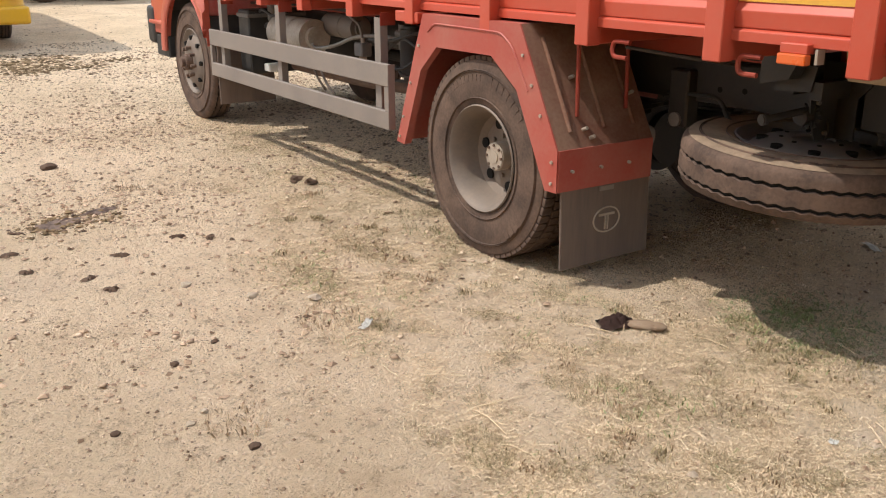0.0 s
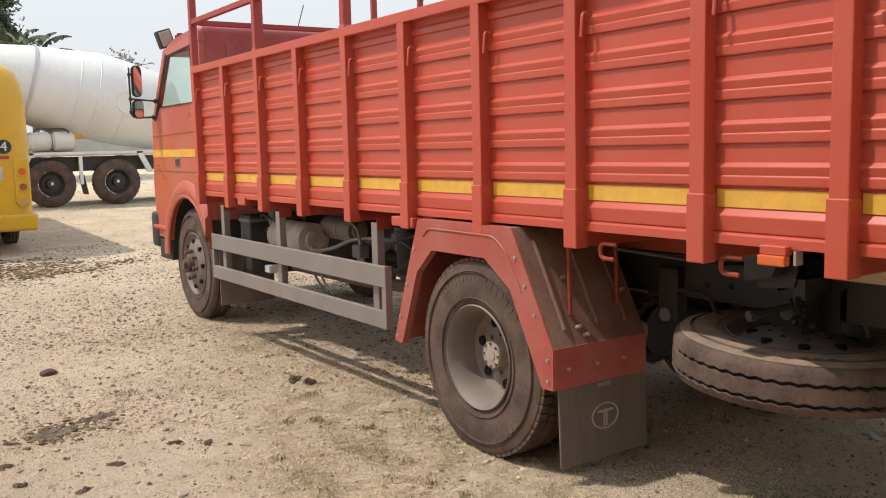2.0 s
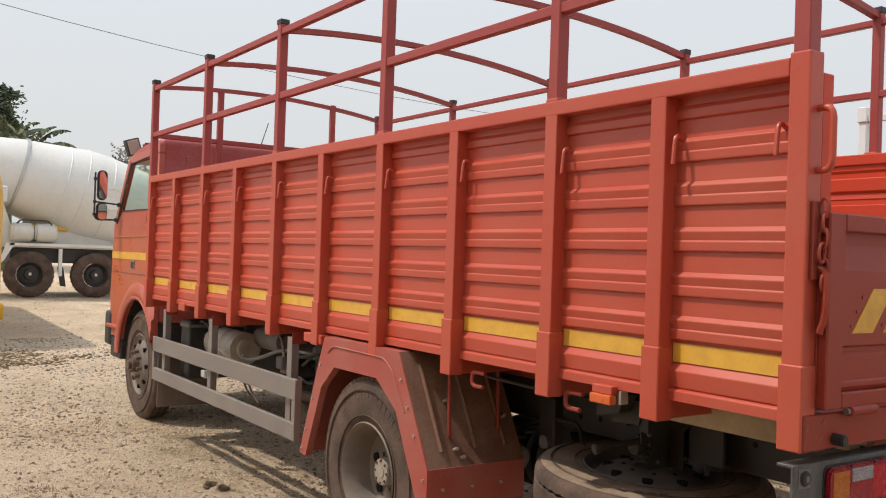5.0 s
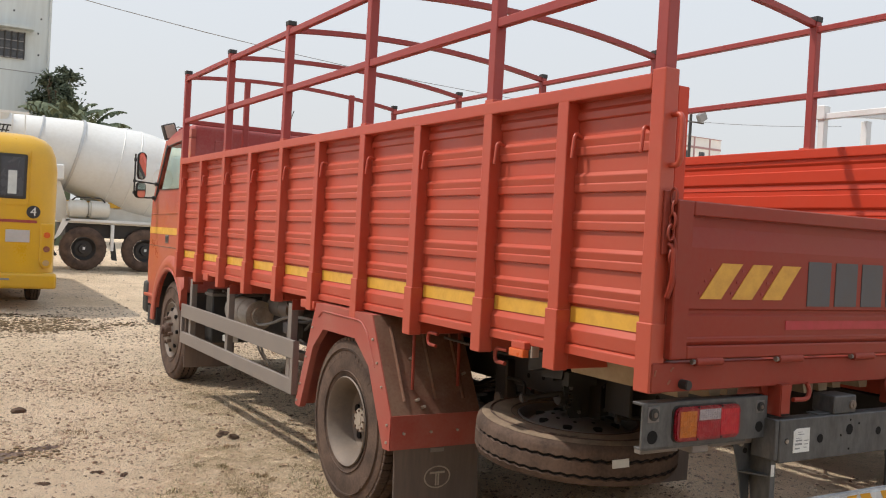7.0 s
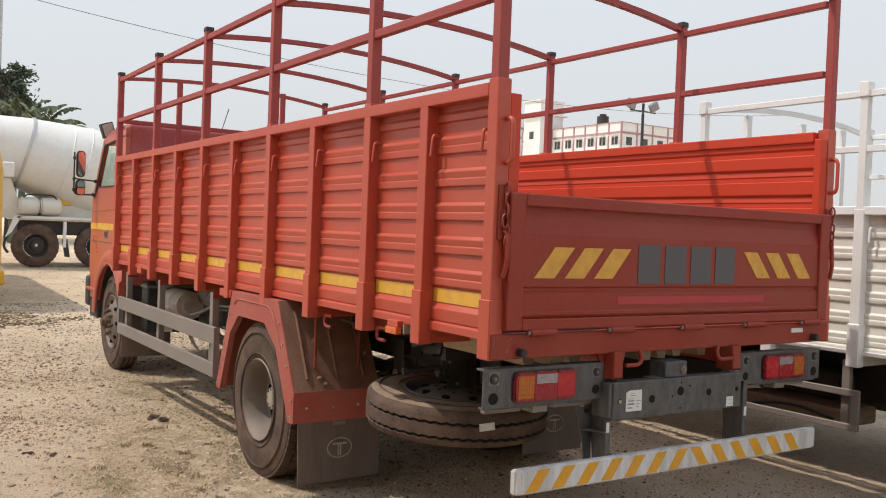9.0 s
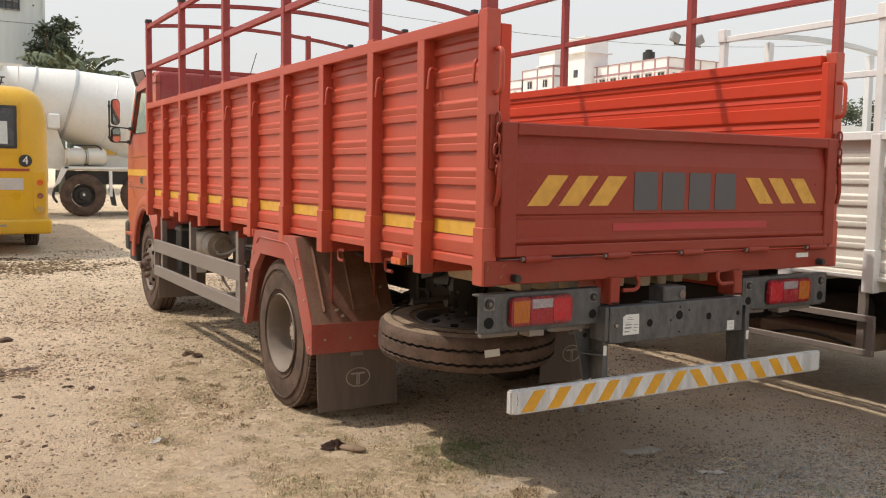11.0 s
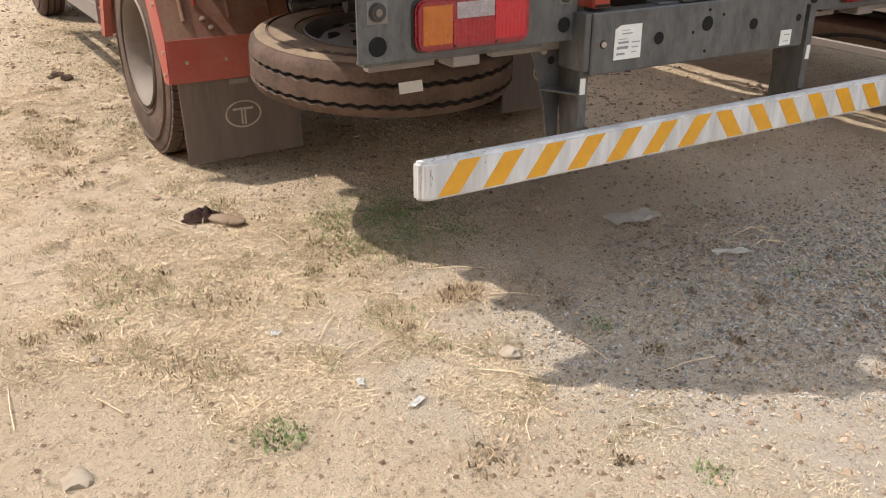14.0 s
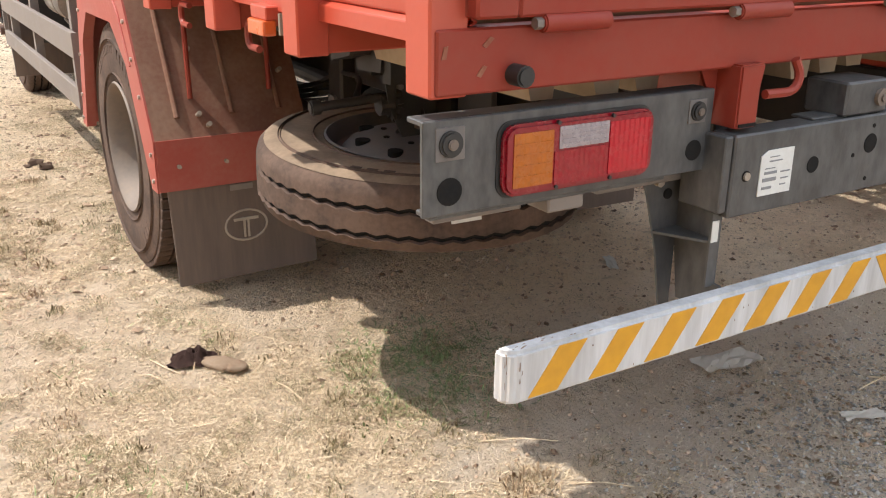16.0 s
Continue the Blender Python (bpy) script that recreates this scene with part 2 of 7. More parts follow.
M_glass, M_mirror = glass_material(), mirror_material()


def ground_material():
    """Trodden sandy soil: pale bare earth, straw-coloured dry patches, gravelly ground paled to carry skylight in the
    truck's shade, and fine grit.
    """
    m = bpy.data.materials.new("sandy_yard_soil")
    m.use_nodes = True
    n, l = m.node_tree.nodes, m.node_tree.links
    b = n["Principled BSDF"]
    b.inputs["Roughness"].default_value = 0.95
    b.inputs["Specular IOR Level"].default_value = 0.08
    co = n.new("ShaderNodeTexCoord")

    def noise_node(scale, detail, rough=0.6):
        t = n.new("ShaderNodeTexNoise")
        t.inputs["Scale"].default_value, t.inputs["Detail"].default_value, t.inputs["Roughness"].default_value = scale, detail, rough
        l.new(co.outputs["Object"], t.inputs["Vector"])
        return t.outputs[0]

    def ranged(v, a, c, lo=0.0, hi=1.0):
        r = n.new("ShaderNodeMapRange")
        r.interpolation_type = "SMOOTHSTEP"
        r.inputs[1].default_value, r.inputs[2].default_value, r.inputs[3].default_value, r.inputs[4].default_value = a, c, lo, hi
        l.new(v, r.inputs[0])
        return r.outputs[0]

    def mixed(f, a, c, mode="MIX"):
        x = n.new("ShaderNodeMixRGB")
        x.blend_type = mode
        for k, v in ((0, f), (1, a), (2, c)):
            if isinstance(v, tuple):
                x.inputs[k].default_value = (*v, 1)
            elif isinstance(v, float):
                x.inputs[k].default_value = v
            else:
                l.new(v, x.inputs[k])
        return x.outputs[0]

    col = mixed(ranged(noise_node(0.55, 5), 0.36, 0.64), (0.94, 0.750, 0.555), (0.80, 0.630, 0.445))
    col = mixed(ranged(noise_node(1.6, 7, 0.75), 0.48, 0.66, 0, 0.60), col, (0.66, 0.495, 0.330))
    col = mixed(ranged(noise_node(0.33, 4), 0.56, 0.66, 0, 0.45), col, (0.68, 0.54, 0.415))
    col = mixed(ranged(noise_node(5.5, 8, 0.85), 0.53, 0.64, 0, 0.50), col, (0.44, 0.315, 0.205))
    col = mixed(ranged(noise_node(11, 8, 0.85), 0.55, 0.62, 0, 0.48), col, (0.32, 0.225, 0.145))
    col = mixed(ranged(noise_node(34, 5, 0.7), 0.54, 0.64, 0, 0.6), col, (0.95, 0.77, 0.60))
    clump = noise_node(24, 7, 0.8)
    col = mixed(ranged(clump, 0.58, 0.65, 0, 0.55), col, (0.22, 0.150, 0.095))
    # zone behind the truck: paler soil lifts its skylit shade by colour
    far = n.new("ShaderNodeVectorMath")
    far.operation = "DISTANCE"
    l.new(co.outputs["Object"], far.inputs[0])
    far.inputs[1].default_value = (4.2, 0.75, 0)
    wob = n.new("ShaderNodeMath")
    wob.operation = "MULTIPLY_ADD"
    l.new(noise_node(1.8, 5), wob.inputs[0])
    wob.inputs[1].default_value = 1.6
    l.new(far.outputs["Value"], wob.inputs[2])
    col = mixed(ranged(wob.outputs[0], 2.7, 1.7, 0, 0.72), col, (0.80, 0.695, 0.60))
    grit = noise_node(70, 5, 0.75)
    col = mixed(ranged(grit, 0.56, 0.66, 0, 0.55), col, (0.30, 0.215, 0.145))
    col = mixed(ranged(noise_node(130, 3, 0.6), 0.60, 0.72, 0, 0.6), col, (0.90, 0.77, 0.62))
    l.new(col, b.inputs["Base Color"])
    add = n.new("ShaderNodeMath")
    add.operation = "MULTIPLY_ADD"
    l.new(noise_node(14, 8, 0.7), add.inputs[0])
    add.inputs[1].default_value = 1.6
    l.new(grit, add.inputs[2])
    bp = n.new("ShaderNodeBump")
    bp.inputs["Strength"].default_value, bp.inputs["Distance"].default_value = 1.0, 0.05
    l.new(add.outputs[0], bp.inputs["Height"])
    l.new(bp.outputs[0], b.inputs["Normal"])
    return m


M_ground = ground_material()

# ---- building helpers ----
def thing(name, place, label, category, group="", kind=""):
    e = new(name)
    e.empty_display_size = 0.2
    e.matrix_world = Matrix.Translation(place)
    return tagged(e, label, category, group, kind)


def part(name, bm, mat, parent=None, label="", smooth=False, home=None):
    """One mesh object in world coordinates, under a thing or a part. home: the place that the thing's coordinates are drawn for."""
    bmesh.ops.recalc_face_normals(bm, faces=bm.faces)
    me = bpy.data.meshes.new(name)
    bm.to_mesh(me)
    bm.free()
    if smooth:
        me.polygons.foreach_set("use_smooth", [True] * len(me.polygons))
        me.set_sharp_from_angle(angle=radians(38))
    me.materials.append(mat)
    ob = new(name, me)
    if parent is not None:
        ob.parent = parent
        if parent.type == "EMPTY":
            ob.matrix_parent_inverse = Matrix.Translation(-Vector(home if home is not None else parent.location))
    if label:
        tagged(ob, label)
    return ob


def box(x0, x1, y0, y1, z0, z1, bevel=0.0, bm=None, segs=1):
    out = bm or bmesh.new()
    b = bmesh.new()
    bmesh.ops.create_cube(b, size=1, matrix=Matrix.Translation(((x0 + x1) / 2, (y0 + y1) / 2, (z0 + z1) / 2)) @ Matrix.Diagonal((abs(x1 - x0), abs(y1 - y0), abs(z1 - z0), 1)))
    if bevel:
        bmesh.ops.bevel(b, geom=b.edges[:], offset=bevel, segments=segs, affect="EDGES", profile=0.6)
    return merged(out, b)


def merged(out, b):
    me = bpy.data.meshes.new("tmp")
    b.to_mesh(me)
    b.free()
    out.from_mesh(me)
    bpy.data.meshes.remove(me)
    return out


def moved(bm, m):
    bmesh.ops.transform(bm, matrix=m, verts=bm.verts)
    return bm


def cyl(a, c, r, bm=None, seg=16, r2=None, bevel=0.0):
    out = bm or bmesh.new()
    a, c = Vector(a), Vector(c)
    b = bmesh.new()
    bmesh.ops.create_cone(b, cap_ends=True, segments=seg, radius1=r, radius2=r if r2 is None else r2, depth=(c - a).length)
    if bevel:
        rims = [e for e in b.edges if len([f for f in e.link_faces if len(f.verts) > 4]) == 1]
        bmesh.ops.bevel(b, geom=rims, offset=bevel, segments=2, affect="EDGES")
    moved(b, Matrix.Translation((a + c) / 2) @ (c - a).to_track_quat("Z", "Y").to_matrix().to_4x4())
    return merged(out, b)


def prism(pts, axis, lo, hi, bevel=0.0, bm=None):
    """A polygon drawn in the plane across the axis (0: y, z; 1: x, z; 2: x, y), from lo to hi along it."""
    out = bm or bmesh.new()
    b = bmesh.new()

    def at(p, v):
        return {0: (v, p[0], p[1]), 1: (p[0], v, p[1]), 2: (p[0], p[1], v)}[axis]
    vs = [b.verts.new(at(p, lo)) for p in pts]
    ws = [b.verts.new(at(p, hi)) for p in pts]
    k = len(pts)
    b.faces.new(vs)
    b.faces.new(list(reversed(ws)))
    for i in range(k):
        b.faces.new((vs[i], vs[(i + 1) % k], ws[(i + 1) % k], ws[i]))
    bmesh.ops.recalc_face_normals(b, faces=b.faces)
    if bevel:
        bmesh.ops.bevel(b, geom=b.edges[:], offset=bevel, segments=2, affect="EDGES")
    return merged(out, b)


def sheet(pts, axis, lo, hi, thick):
    """An open profile, given as points across the axis, as a sheet of that thickness."""
    inner = []
    k = len(pts)
    for i, p in enumerate(pts):
        a, c = Vector(pts[max(i - 1, 0)]), Vector(pts[min(i + 1, k - 1)])
        d = (c - a).normalized()
        inner.append((p[0] - d.y * thick, p[1] + d.x * thick))
    b = bmesh.new()

    def row(points, v):
        return [b.verts.new({0: (v, p[0], p[1]), 1: (p[0], v, p[1]), 2: (p[0], p[1], v)}[axis]) for p in points]
    ol, oh, il, ih = row(pts, lo), row(pts, hi), row(inner, lo), row(inner, hi)
    for i in range(k - 1):
        for p, q in ((ol, oh), (ih, il), (il, ol), (oh, ih)):
            b.faces.new((p[i], q[i], q[i + 1], p[i + 1]))
    for i in (0, k - 1):
        b.faces.new((ol[i], oh[i], ih[i], il[i]))
    return b


def eased(pts, r):
    """The same profile with its corners rounded over the length r on either side."""
    out = [pts[0]]
    for a, p, c in zip(pts, pts[1:], pts[2:]):
        a, p, c = Vector(a), Vector(p), Vector(c)
        u, w = (a - p), (c - p)
        s, e = p + u.normalized() * min(r, u.length * 0.45), p + w.normalized() * min(r, w.length * 0.45)
        out += [tuple(s), tuple((s + e) / 4 + p / 2), tuple(e)]
    return out + [pts[-1]]


def tube(points, r, seg=8, bm=None, closed=False):
    """A round rod through the points."""
    out = bm or bmesh.new()
    pts = [Vector(p) for p in points]
    rings = []
    up = None
    for i, p in enumerate(pts):
        d = (pts[min(i + 1, len(pts) - 1)] - pts[max(i - 1, 0)]).normalized()
        if up is None:
            up = d.orthogonal().normalized()
        up = (up - d * up.dot(d)).normalized()
        side = d.cross(up)
        rings.append([out.verts.new(p + r * (math.cos(a) * up + math.sin(a) * side)) for a in (2 * math.pi * j / seg for j in range(seg))])
    for a, b in zip(rings, rings[1:]):
        for j in range(seg):
            out.faces.new((a[j], a[(j + 1) % seg], b[(j + 1) % seg], b[j]))
    out.faces.new(rings[0][::-1])
    out.faces.new(rings[-1])
    return out


def lathe(profile, seg=48, start=0.0, end=2 * math.pi, wave=None):
    """Profile points (radius, along x), turned about the x axis; closed all round. wave: zigzag along x, point by point."""
    b = bmesh.new()
    wave = wave or [0.0] * len(profile)
    rings = [[b.verts.new((x + w * (1 if j % 2 else -1), r * math.cos(a), r * math.sin(a))) for j, a in ((j, start + (end - start) * j / seg) for j in range(seg))] for (r, x), w in zip(profile, wave)]
    for p, q in zip(rings, rings[1:]):
        for j in range(seg):
            b.faces.new((p[j], p[(j + 1) % seg], q[(j + 1) % seg], q[j]))
    return b


def bend(pts, radius=0.03, steps=4):
    """Rounds the corners of a path."""
    pts = [Vector(p) for p in pts]
    out = [pts[0]]
    for a, p, c in zip(pts, pts[1:], pts[2:]):
        s, e = p + (a - p).normalized() * min(radius, (a - p).length / 2), p + (c - p).normalized() * min(radius, (c - p).length / 2)
        out += [s * (1 - t) ** 2 + 2 * p * t * (1 - t) + e * t * t for t in (k / steps for k in range(steps + 1))]
    return out + [pts[-1]]


def text_mesh(body, size, m, depth=0.002):
    """The characters as a mesh bmesh, standing in the x, z plane and read from -y."""
    cu = bpy.data.curves.new("text", "FONT")
    cu.body, cu.size, cu.extrude, cu.align_x, cu.align_y = body, size, depth, "CENTER", "CENTER"
    ob = bpy.data.objects.new("text", cu)
    me = bpy.data.meshes.new_from_object(ob)
    b = bmesh.new()
    b.from_mesh(me)
    bpy.data.objects.remove(ob)
    bpy.data.curves.remove(cu)
    bpy.data.meshes.remove(me)
    return moved(b, m)


def rise(y):
    """The yard's slow rise away from the trucks."""
    t = max(0.0, min(1.0, (y - 7.0) / 20.0))
    return 0.55 * t ** 1.5


# ---- ground ----
def ground_height(x, y):
    fade = max(0.0, 1 - math.hypot(x - 2, y - 3) / 40)
    h = 0.016 * noise.noise((x * 0.5, y * 0.5, 0)) + 0.010 * noise.noise((x * 1.7, y * 1.7, 4)) + 0.006 * noise.noise((x * 5, y * 5, 9))
    near = max(0.0, 1 - math.hypot(x - 2, y - 3.5) / 18)
    if near > 0:
        n = noise.noise((x * 21, y * 21, 2))
        h += near * (0.014 * (0.3 - abs(noise.noise((x * 3.4, y * 3.4, 8)))) + 0.009 * noise.noise((x * 8.5, y * 8.5, 1)) + 0.006 * n + 0.020 * max(0.0, n - 0.22) + 0.0036 * noise.noise((x * 44, y * 44, 5)))
    return rise(y) + h * fade - 0.004 - 0.034 * math.exp(-((y - 8.5) / 1.1) ** 2 - ((x - 3.4) / 2.2) ** 2)


def build_ground():
    def line(lo, hi, fine_lo, fine_hi, step):
        vals, v, s = [], fine_lo, step
        while v < fine_hi:
            vals.append(v)
            v += step
        right, s = [], step
        while v < hi:
            right.append(v)
            s *= 1.065
            v += s
        right.append(hi)
        left, v, s = [], fine_lo, step
        while v > lo:
            s *= 1.065
            v -= s
            left.append(max(v, lo))
        return left[::-1] + vals + right
    xs = line(-1500, 1500, -0.2, 6.0, 0.026)
    ys = line(-1500, 2500, -0.5, 10.0, 0.026)
    verts = [(x, y, ground_height(x, y)) for y in ys for x in xs]
    w = len(xs)
    faces = [(j * w + i, j * w + i + 1, (j + 1) * w + i + 1, (j + 1) * w + i) for j in range(len(ys) - 1) for i in range(w - 1)]
    me = bpy.data.meshes.new("ground")
    me.from_pydata(verts, [], faces)
    me.polygons.foreach_set("use_smooth", [True] * len(faces))
    me.materials.append(M_ground)
    return tagged(new("ground", me), "trodden pale sandy soil of an open yard", "ground", kind="structure")


build_ground()

# ---- red cargo truck ----
HOME = Vector((3.733, 4.6, 0.0))
XL, XR, XC = 2.52, 4.960, 3.740
POST_Y = [0.915, 1.478, 2.055, 2.750, 3.440, 4.140, 4.828, 5.535, 6.230, 6.938, 7.640]   # rear edge of each side post
POST_W = 0.072
Z_BOTTOM, Z_TOP, Z_CAGE = 1.14, 2.345, 3.235
RIBS = [2.142, 1.986, 1.826, 1.667, 1.513]


def stepped_ribs(flat, s, tops):
    """Ribs with a sloping ledge, a face that leans in, a fine second ledge and a lower face: (x, z) points from the lowest up."""
    p = []
    for top in reversed(tops):
        p += [(flat, top - d) if not w else (flat - s * w, top - d) for w, d in ((0, 0.083), (0.0115, 0.081), (0.0125, 0.052), (0.0080, 0.047), (0.0145, 0.016), (0, 0.001))]
    return p


def wall_profile(face, sign):
    """The pressed side sheet seen from its end, from the sill up: (x, z) points. sign: 1 where the outside looks to -x."""
    flat = face + sign * 0.072
    proud = flat - sign * 0.012
    p = [(flat - sign * 0.022, 1.214), (flat - sign * 0.022, 1.247), (flat - sign * 0.004, 1.256), (flat - sign * 0.004, 1.260), (flat - sign * 0.012, 1.263), (flat - sign * 0.016, 1.317), (flat + sign * 0.004, 1.343), (flat + sign * 0.004, 1.421)]
    p += stepped_ribs(flat, sign, RIBS)
    p += [(flat, 2.208), (proud, 2.213), (proud, 2.240), (flat - sign * 0.004, 2.256), (flat - sign * 0.004, 2.30)]
    return eased(p, 0.0016)


def side_hook(y, z, x=XL, s=1):
    return tube(bend([(x + s * 0.07, y, z + 0.03), (x + s * 0.015, y, z + 0.055), (x + s * 0.005, y, z - 0.055)], 0.03), 0.008, 8)


def build_side(T, home, face, s, outer, inner, cage, posts=POST_Y, hooks=True, top=Z_CAGE, rails=(3.135, 2.705), rail_h=0.045, w=0.058):
    """One side of the cargo body with its cage; s 1: the outside looks to -x. top: height of the cage, rails: undersides of its two rails."""
    y0, y1 = posts[0], posts[-1] + POST_W
    prof = wall_profile(face, s)
    part("side_panel", sheet(prof, 1, y0 + 0.02, y1 - 0.02, 0.004 if s > 0 else -0.004), outer, T, "pressed sheet side wall with horizontal ribs", False, home=home)
    back = [(x + s * 0.035, z) for x, z in prof]
    part("inner_lining", sheet(back, 1, y0 + 0.02, y1 - 0.02, 0.004 if s > 0 else -0.004), inner, T, "bright orange red inner sheet with ribs", False, home=home)
    part("top_rail", box(face + s * 0.0, face + s * 0.115, y0 + POST_W, y1, 2.285, Z_TOP, 0.006, segs=2), outer if s > 0 else inner, T, home=home)
    part("sill_rail", box(face + s * 0.056, face + s * 0.11, y0 + POST_W, y1, 1.213, 1.235, 0.003), outer, T, home=home)
    for i, y in enumerate(posts):
        tall = i % 2 == 0
        p = part("side_post", box(face + s * 0.001, face + s * 0.073, y, y + POST_W, Z_BOTTOM, 2.30 if not tall else 2.36, 0.006, segs=2), outer, T, home=home)
        part("post_sleeve", box(face - s * 0.006, face + s * 0.070, y - 0.006, y + POST_W + 0.006, Z_BOTTOM - 0.003, 1.40, 0.004), outer, p)
        beam_z = Z_BOTTOM if i not in (4, 5) else 1.20
        part("cross_beam", box(min(face + s * 0.06, XC), max(face + s * 0.06, XC), y + 0.004, y + POST_W - 0.004, beam_z + 0.001, 1.235, 0.004), outer, T, home=home)
        if tall:
            c = part("cage_post", box(face + s * 0.004, face + s * (0.004 + w), y + 0.006, y + 0.006 + w, 2.34, top, 0.004), cage, T, home=home)
            part("post_cap", box(face + s * 0.000, face + s * (0.008 + w), y + 0.002, y + 0.010 + w, top - 0.03, top + 0.006, 0.004), M_black, c, "small black cap")
    part("corner_post", box(face + s * 0.075, face + s * 0.135, posts[0] + 0.004, posts[0] + 0.05, 1.27, 2.30, 0.004), inner, T, home=home)
    for z in rails:
        part("cage_rail", box(face + s * 0.010, face + s * 0.050, posts[0] + POST_W, y1 - 0.004, z, z + rail_h, 0.004), cage, T, home=home)
    for a, b in zip(posts, posts[1:]):
        part("yellow_strip", box(face + s * 0.068, face + s * 0.074, a + POST_W + 0.008, b - 0.008, 1.349, 1.415), M_yellow_side, T, "yellow reflective strip", home=home)
    if hooks:
        for a in posts:
            part("rope_hook", side_hook(a - 0.035 if a > posts[0] else a + 0.115, 2.10, face, s), outer, T, "small bent rod hook", smooth=True, home=home)


def roof_bows(T, home, posts, cage, x0, x1, z0, z1):
    for y in posts[::2]:
        pts = []
        for k in range(13):
            u = k / 12
            pts.append((x0 + 0.03 + (x1 - x0 - 0.06) * u, z0 + (z1 - z0) * u + 0.085 * (1 - (2 * u - 1) ** 2)))
        under = [(x, z - 0.036) for x, z in reversed(pts)]
        part("roof_bow", prism(pts + under, 1, y + 0.014, y + 0.058), cage, T, "thin arched roof bow", home=home)


def wheel(T, home, x, y, z, r, s, width, dished, name="wheel", lugged=False, cuts=(0.27, 0.5, 0.73)):
    """A tyre on a steel disc wheel; s 1: the outer side looks to -x. dished: the deep outer rim of a twin rear wheel."""
    m = Matrix.Translation((x, y, z)) @ Matrix.Diagonal((s, 1, 1, 1))
    rr = 0.268 if dished is True else 0.300
    w = width
    prof = [(rr - 0.012, 0.030), (rr + 0.012, 0.012), (rr + 0.05, 0.004), (r - 0.11, 0.0), (r - 0.085, 0.004), (r - 0.050, 0.006), (r - 0.022, 0.016), (r - 0.006, 0.030), (r, 0.050)]
    grooves = [w * c for c in cuts]
    if lugged:
        grooves, prof = [], prof[:-2] + [(r - 0.017, 0.030), (r - 0.018, 0.050)]
    for g in grooves:
        prof += [(r + 0.002, g - 0.009), (r - 0.014, g - 0.005), (r - 0.014, g + 0.005), (r + 0.002, g + 0.009)]
    prof += [(r - (0.018 if lugged else 0), w - 0.055), (r - 0.012, w - 0.03), (r - 0.11, w), (rr + 0.02, w - 0.01), (rr - 0.012, w - 0.03), (rr - 0.012, 0.030)]
    wave = [0.004 if min((abs(p[1] - g) for g in grooves), default=1) < 0.012 and p[0] > r - 0.03 else 0.0 for p in prof]
    W = part(name, moved(lathe(prof, 108, wave=wave), m), M_tyre, T, "dusty black truck tyre on a steel wheel", True, home=home)
    for g in grooves:
        part("tread_groove", moved(lathe([(r - 0.010, g - 0.007), (r - 0.0095, g), (r - 0.010, g + 0.007)], 108, wave=[0.004] * 3), m), M_tyre_groove, W, "dark zigzag groove")
    if lugged:
        count = 66
        for row, (x0, x1) in enumerate(((0.020, 0.078), (0.088, 0.152), (0.162, 0.220))):
            half = math.pi * (r - 0.008) / count - 0.0030
            for k in range(count):
                if k == 0:
                    first = part("tread_block", moved(box(x0, x1, -half, half, r - 0.026, r + 0.001, 0.003), m), M_tyre, W)
                else:
                    o = new("tread_block", first.data)
                    o.parent = W
                    o.matrix_basis = m @ Matrix.Rotation(2 * math.pi * (k + 0.5 * (row % 2)) / count, 4, "X") @ m.inverted()
        part("tread_base", moved(lathe([(r - 0.0165, 0.034), (r - 0.0165, w - 0.034)], 72), m), M_tyre_groove, W, "dark bottom of the tread")
    ring = bmesh.new()
    for q in (r - 0.075, r - 0.068, rr + 0.045):
        t = lathe([(q - 0.003, 0.004), (q, -0.003), (q + 0.003, 0.004)], 64)
        merged(ring, t)
    part("sidewall_ring", moved(ring, m), M_tyre, W, "moulded ring on the sidewall", True)
    for a0, count, h in ((2.3, 3, 0.050), (5.5, 10, 0.032), (0.2, 7, 0.042)):
        for k in range(count):
            b = box(-0.001, 0.006, -0.011 if h < 0.04 else -0.016, 0.011 if h < 0.04 else 0.016, r - 0.108 - h / 2, r - 0.108 + h / 2)
            part("sidewall_mark", moved(b, m @ Matrix.Rotation(a0 + k * (0.085 if h < 0.04 else 0.115), 4, "X")), M_tyre, W)
    if dished == "spare":
        # tan ring: dust, with the sun on the upper sidewall painted in
        part("sidewall_dust", moved(lathe([(rr + 0.014, 0.0085), (rr + 0.05, 0.0012), (r - 0.11, -0.0028), (r - 0.085, 0.0008), (r - 0.05, 0.0030), (r - 0.024, 0.0125)], 72), m), M_tyre_dust_sun, W, "tan ring of dust and painted sunlight on the sidewall", True)
        rim = [(0.302, 0.014), (0.312, 0.006), (0.304, 0.002), (0.290, 0.022), (0.276, 0.052), (0.258, 0.056), (0.236, 0.034), (0.20, 0.018), (0.15, 0.004), (0.085, 0.002), (0.08, 0.012), (0.0, 0.012)]
        R = part("rim", moved(lathe(rim, 56), m), M_rim_dark, W, "dark steel disc with round holes", True)
        for k in range(8):
            a = 2 * math.pi * k / 8 + 0.15
            hole = cyl((0.010, 0.198 * math.cos(a), 0.198 * math.sin(a)), (0.06, 0.198 * math.cos(a), 0.198 * math.sin(a)), 0.024, None, 16)
            part("hand_hole", moved(hole, m), M_tyre_groove, R, "dark round hand hole")
        for k in range(8):
            a = 2 * math.pi * k / 8
            part("stud_hole", moved(cyl((0.0, 0.128 * math.cos(a), 0.128 * math.sin(a)), (0.03, 0.128 * math.cos(a), 0.128 * math.sin(a)), 0.010, None, 10), m), M_tyre_groove, R)
    elif dished:
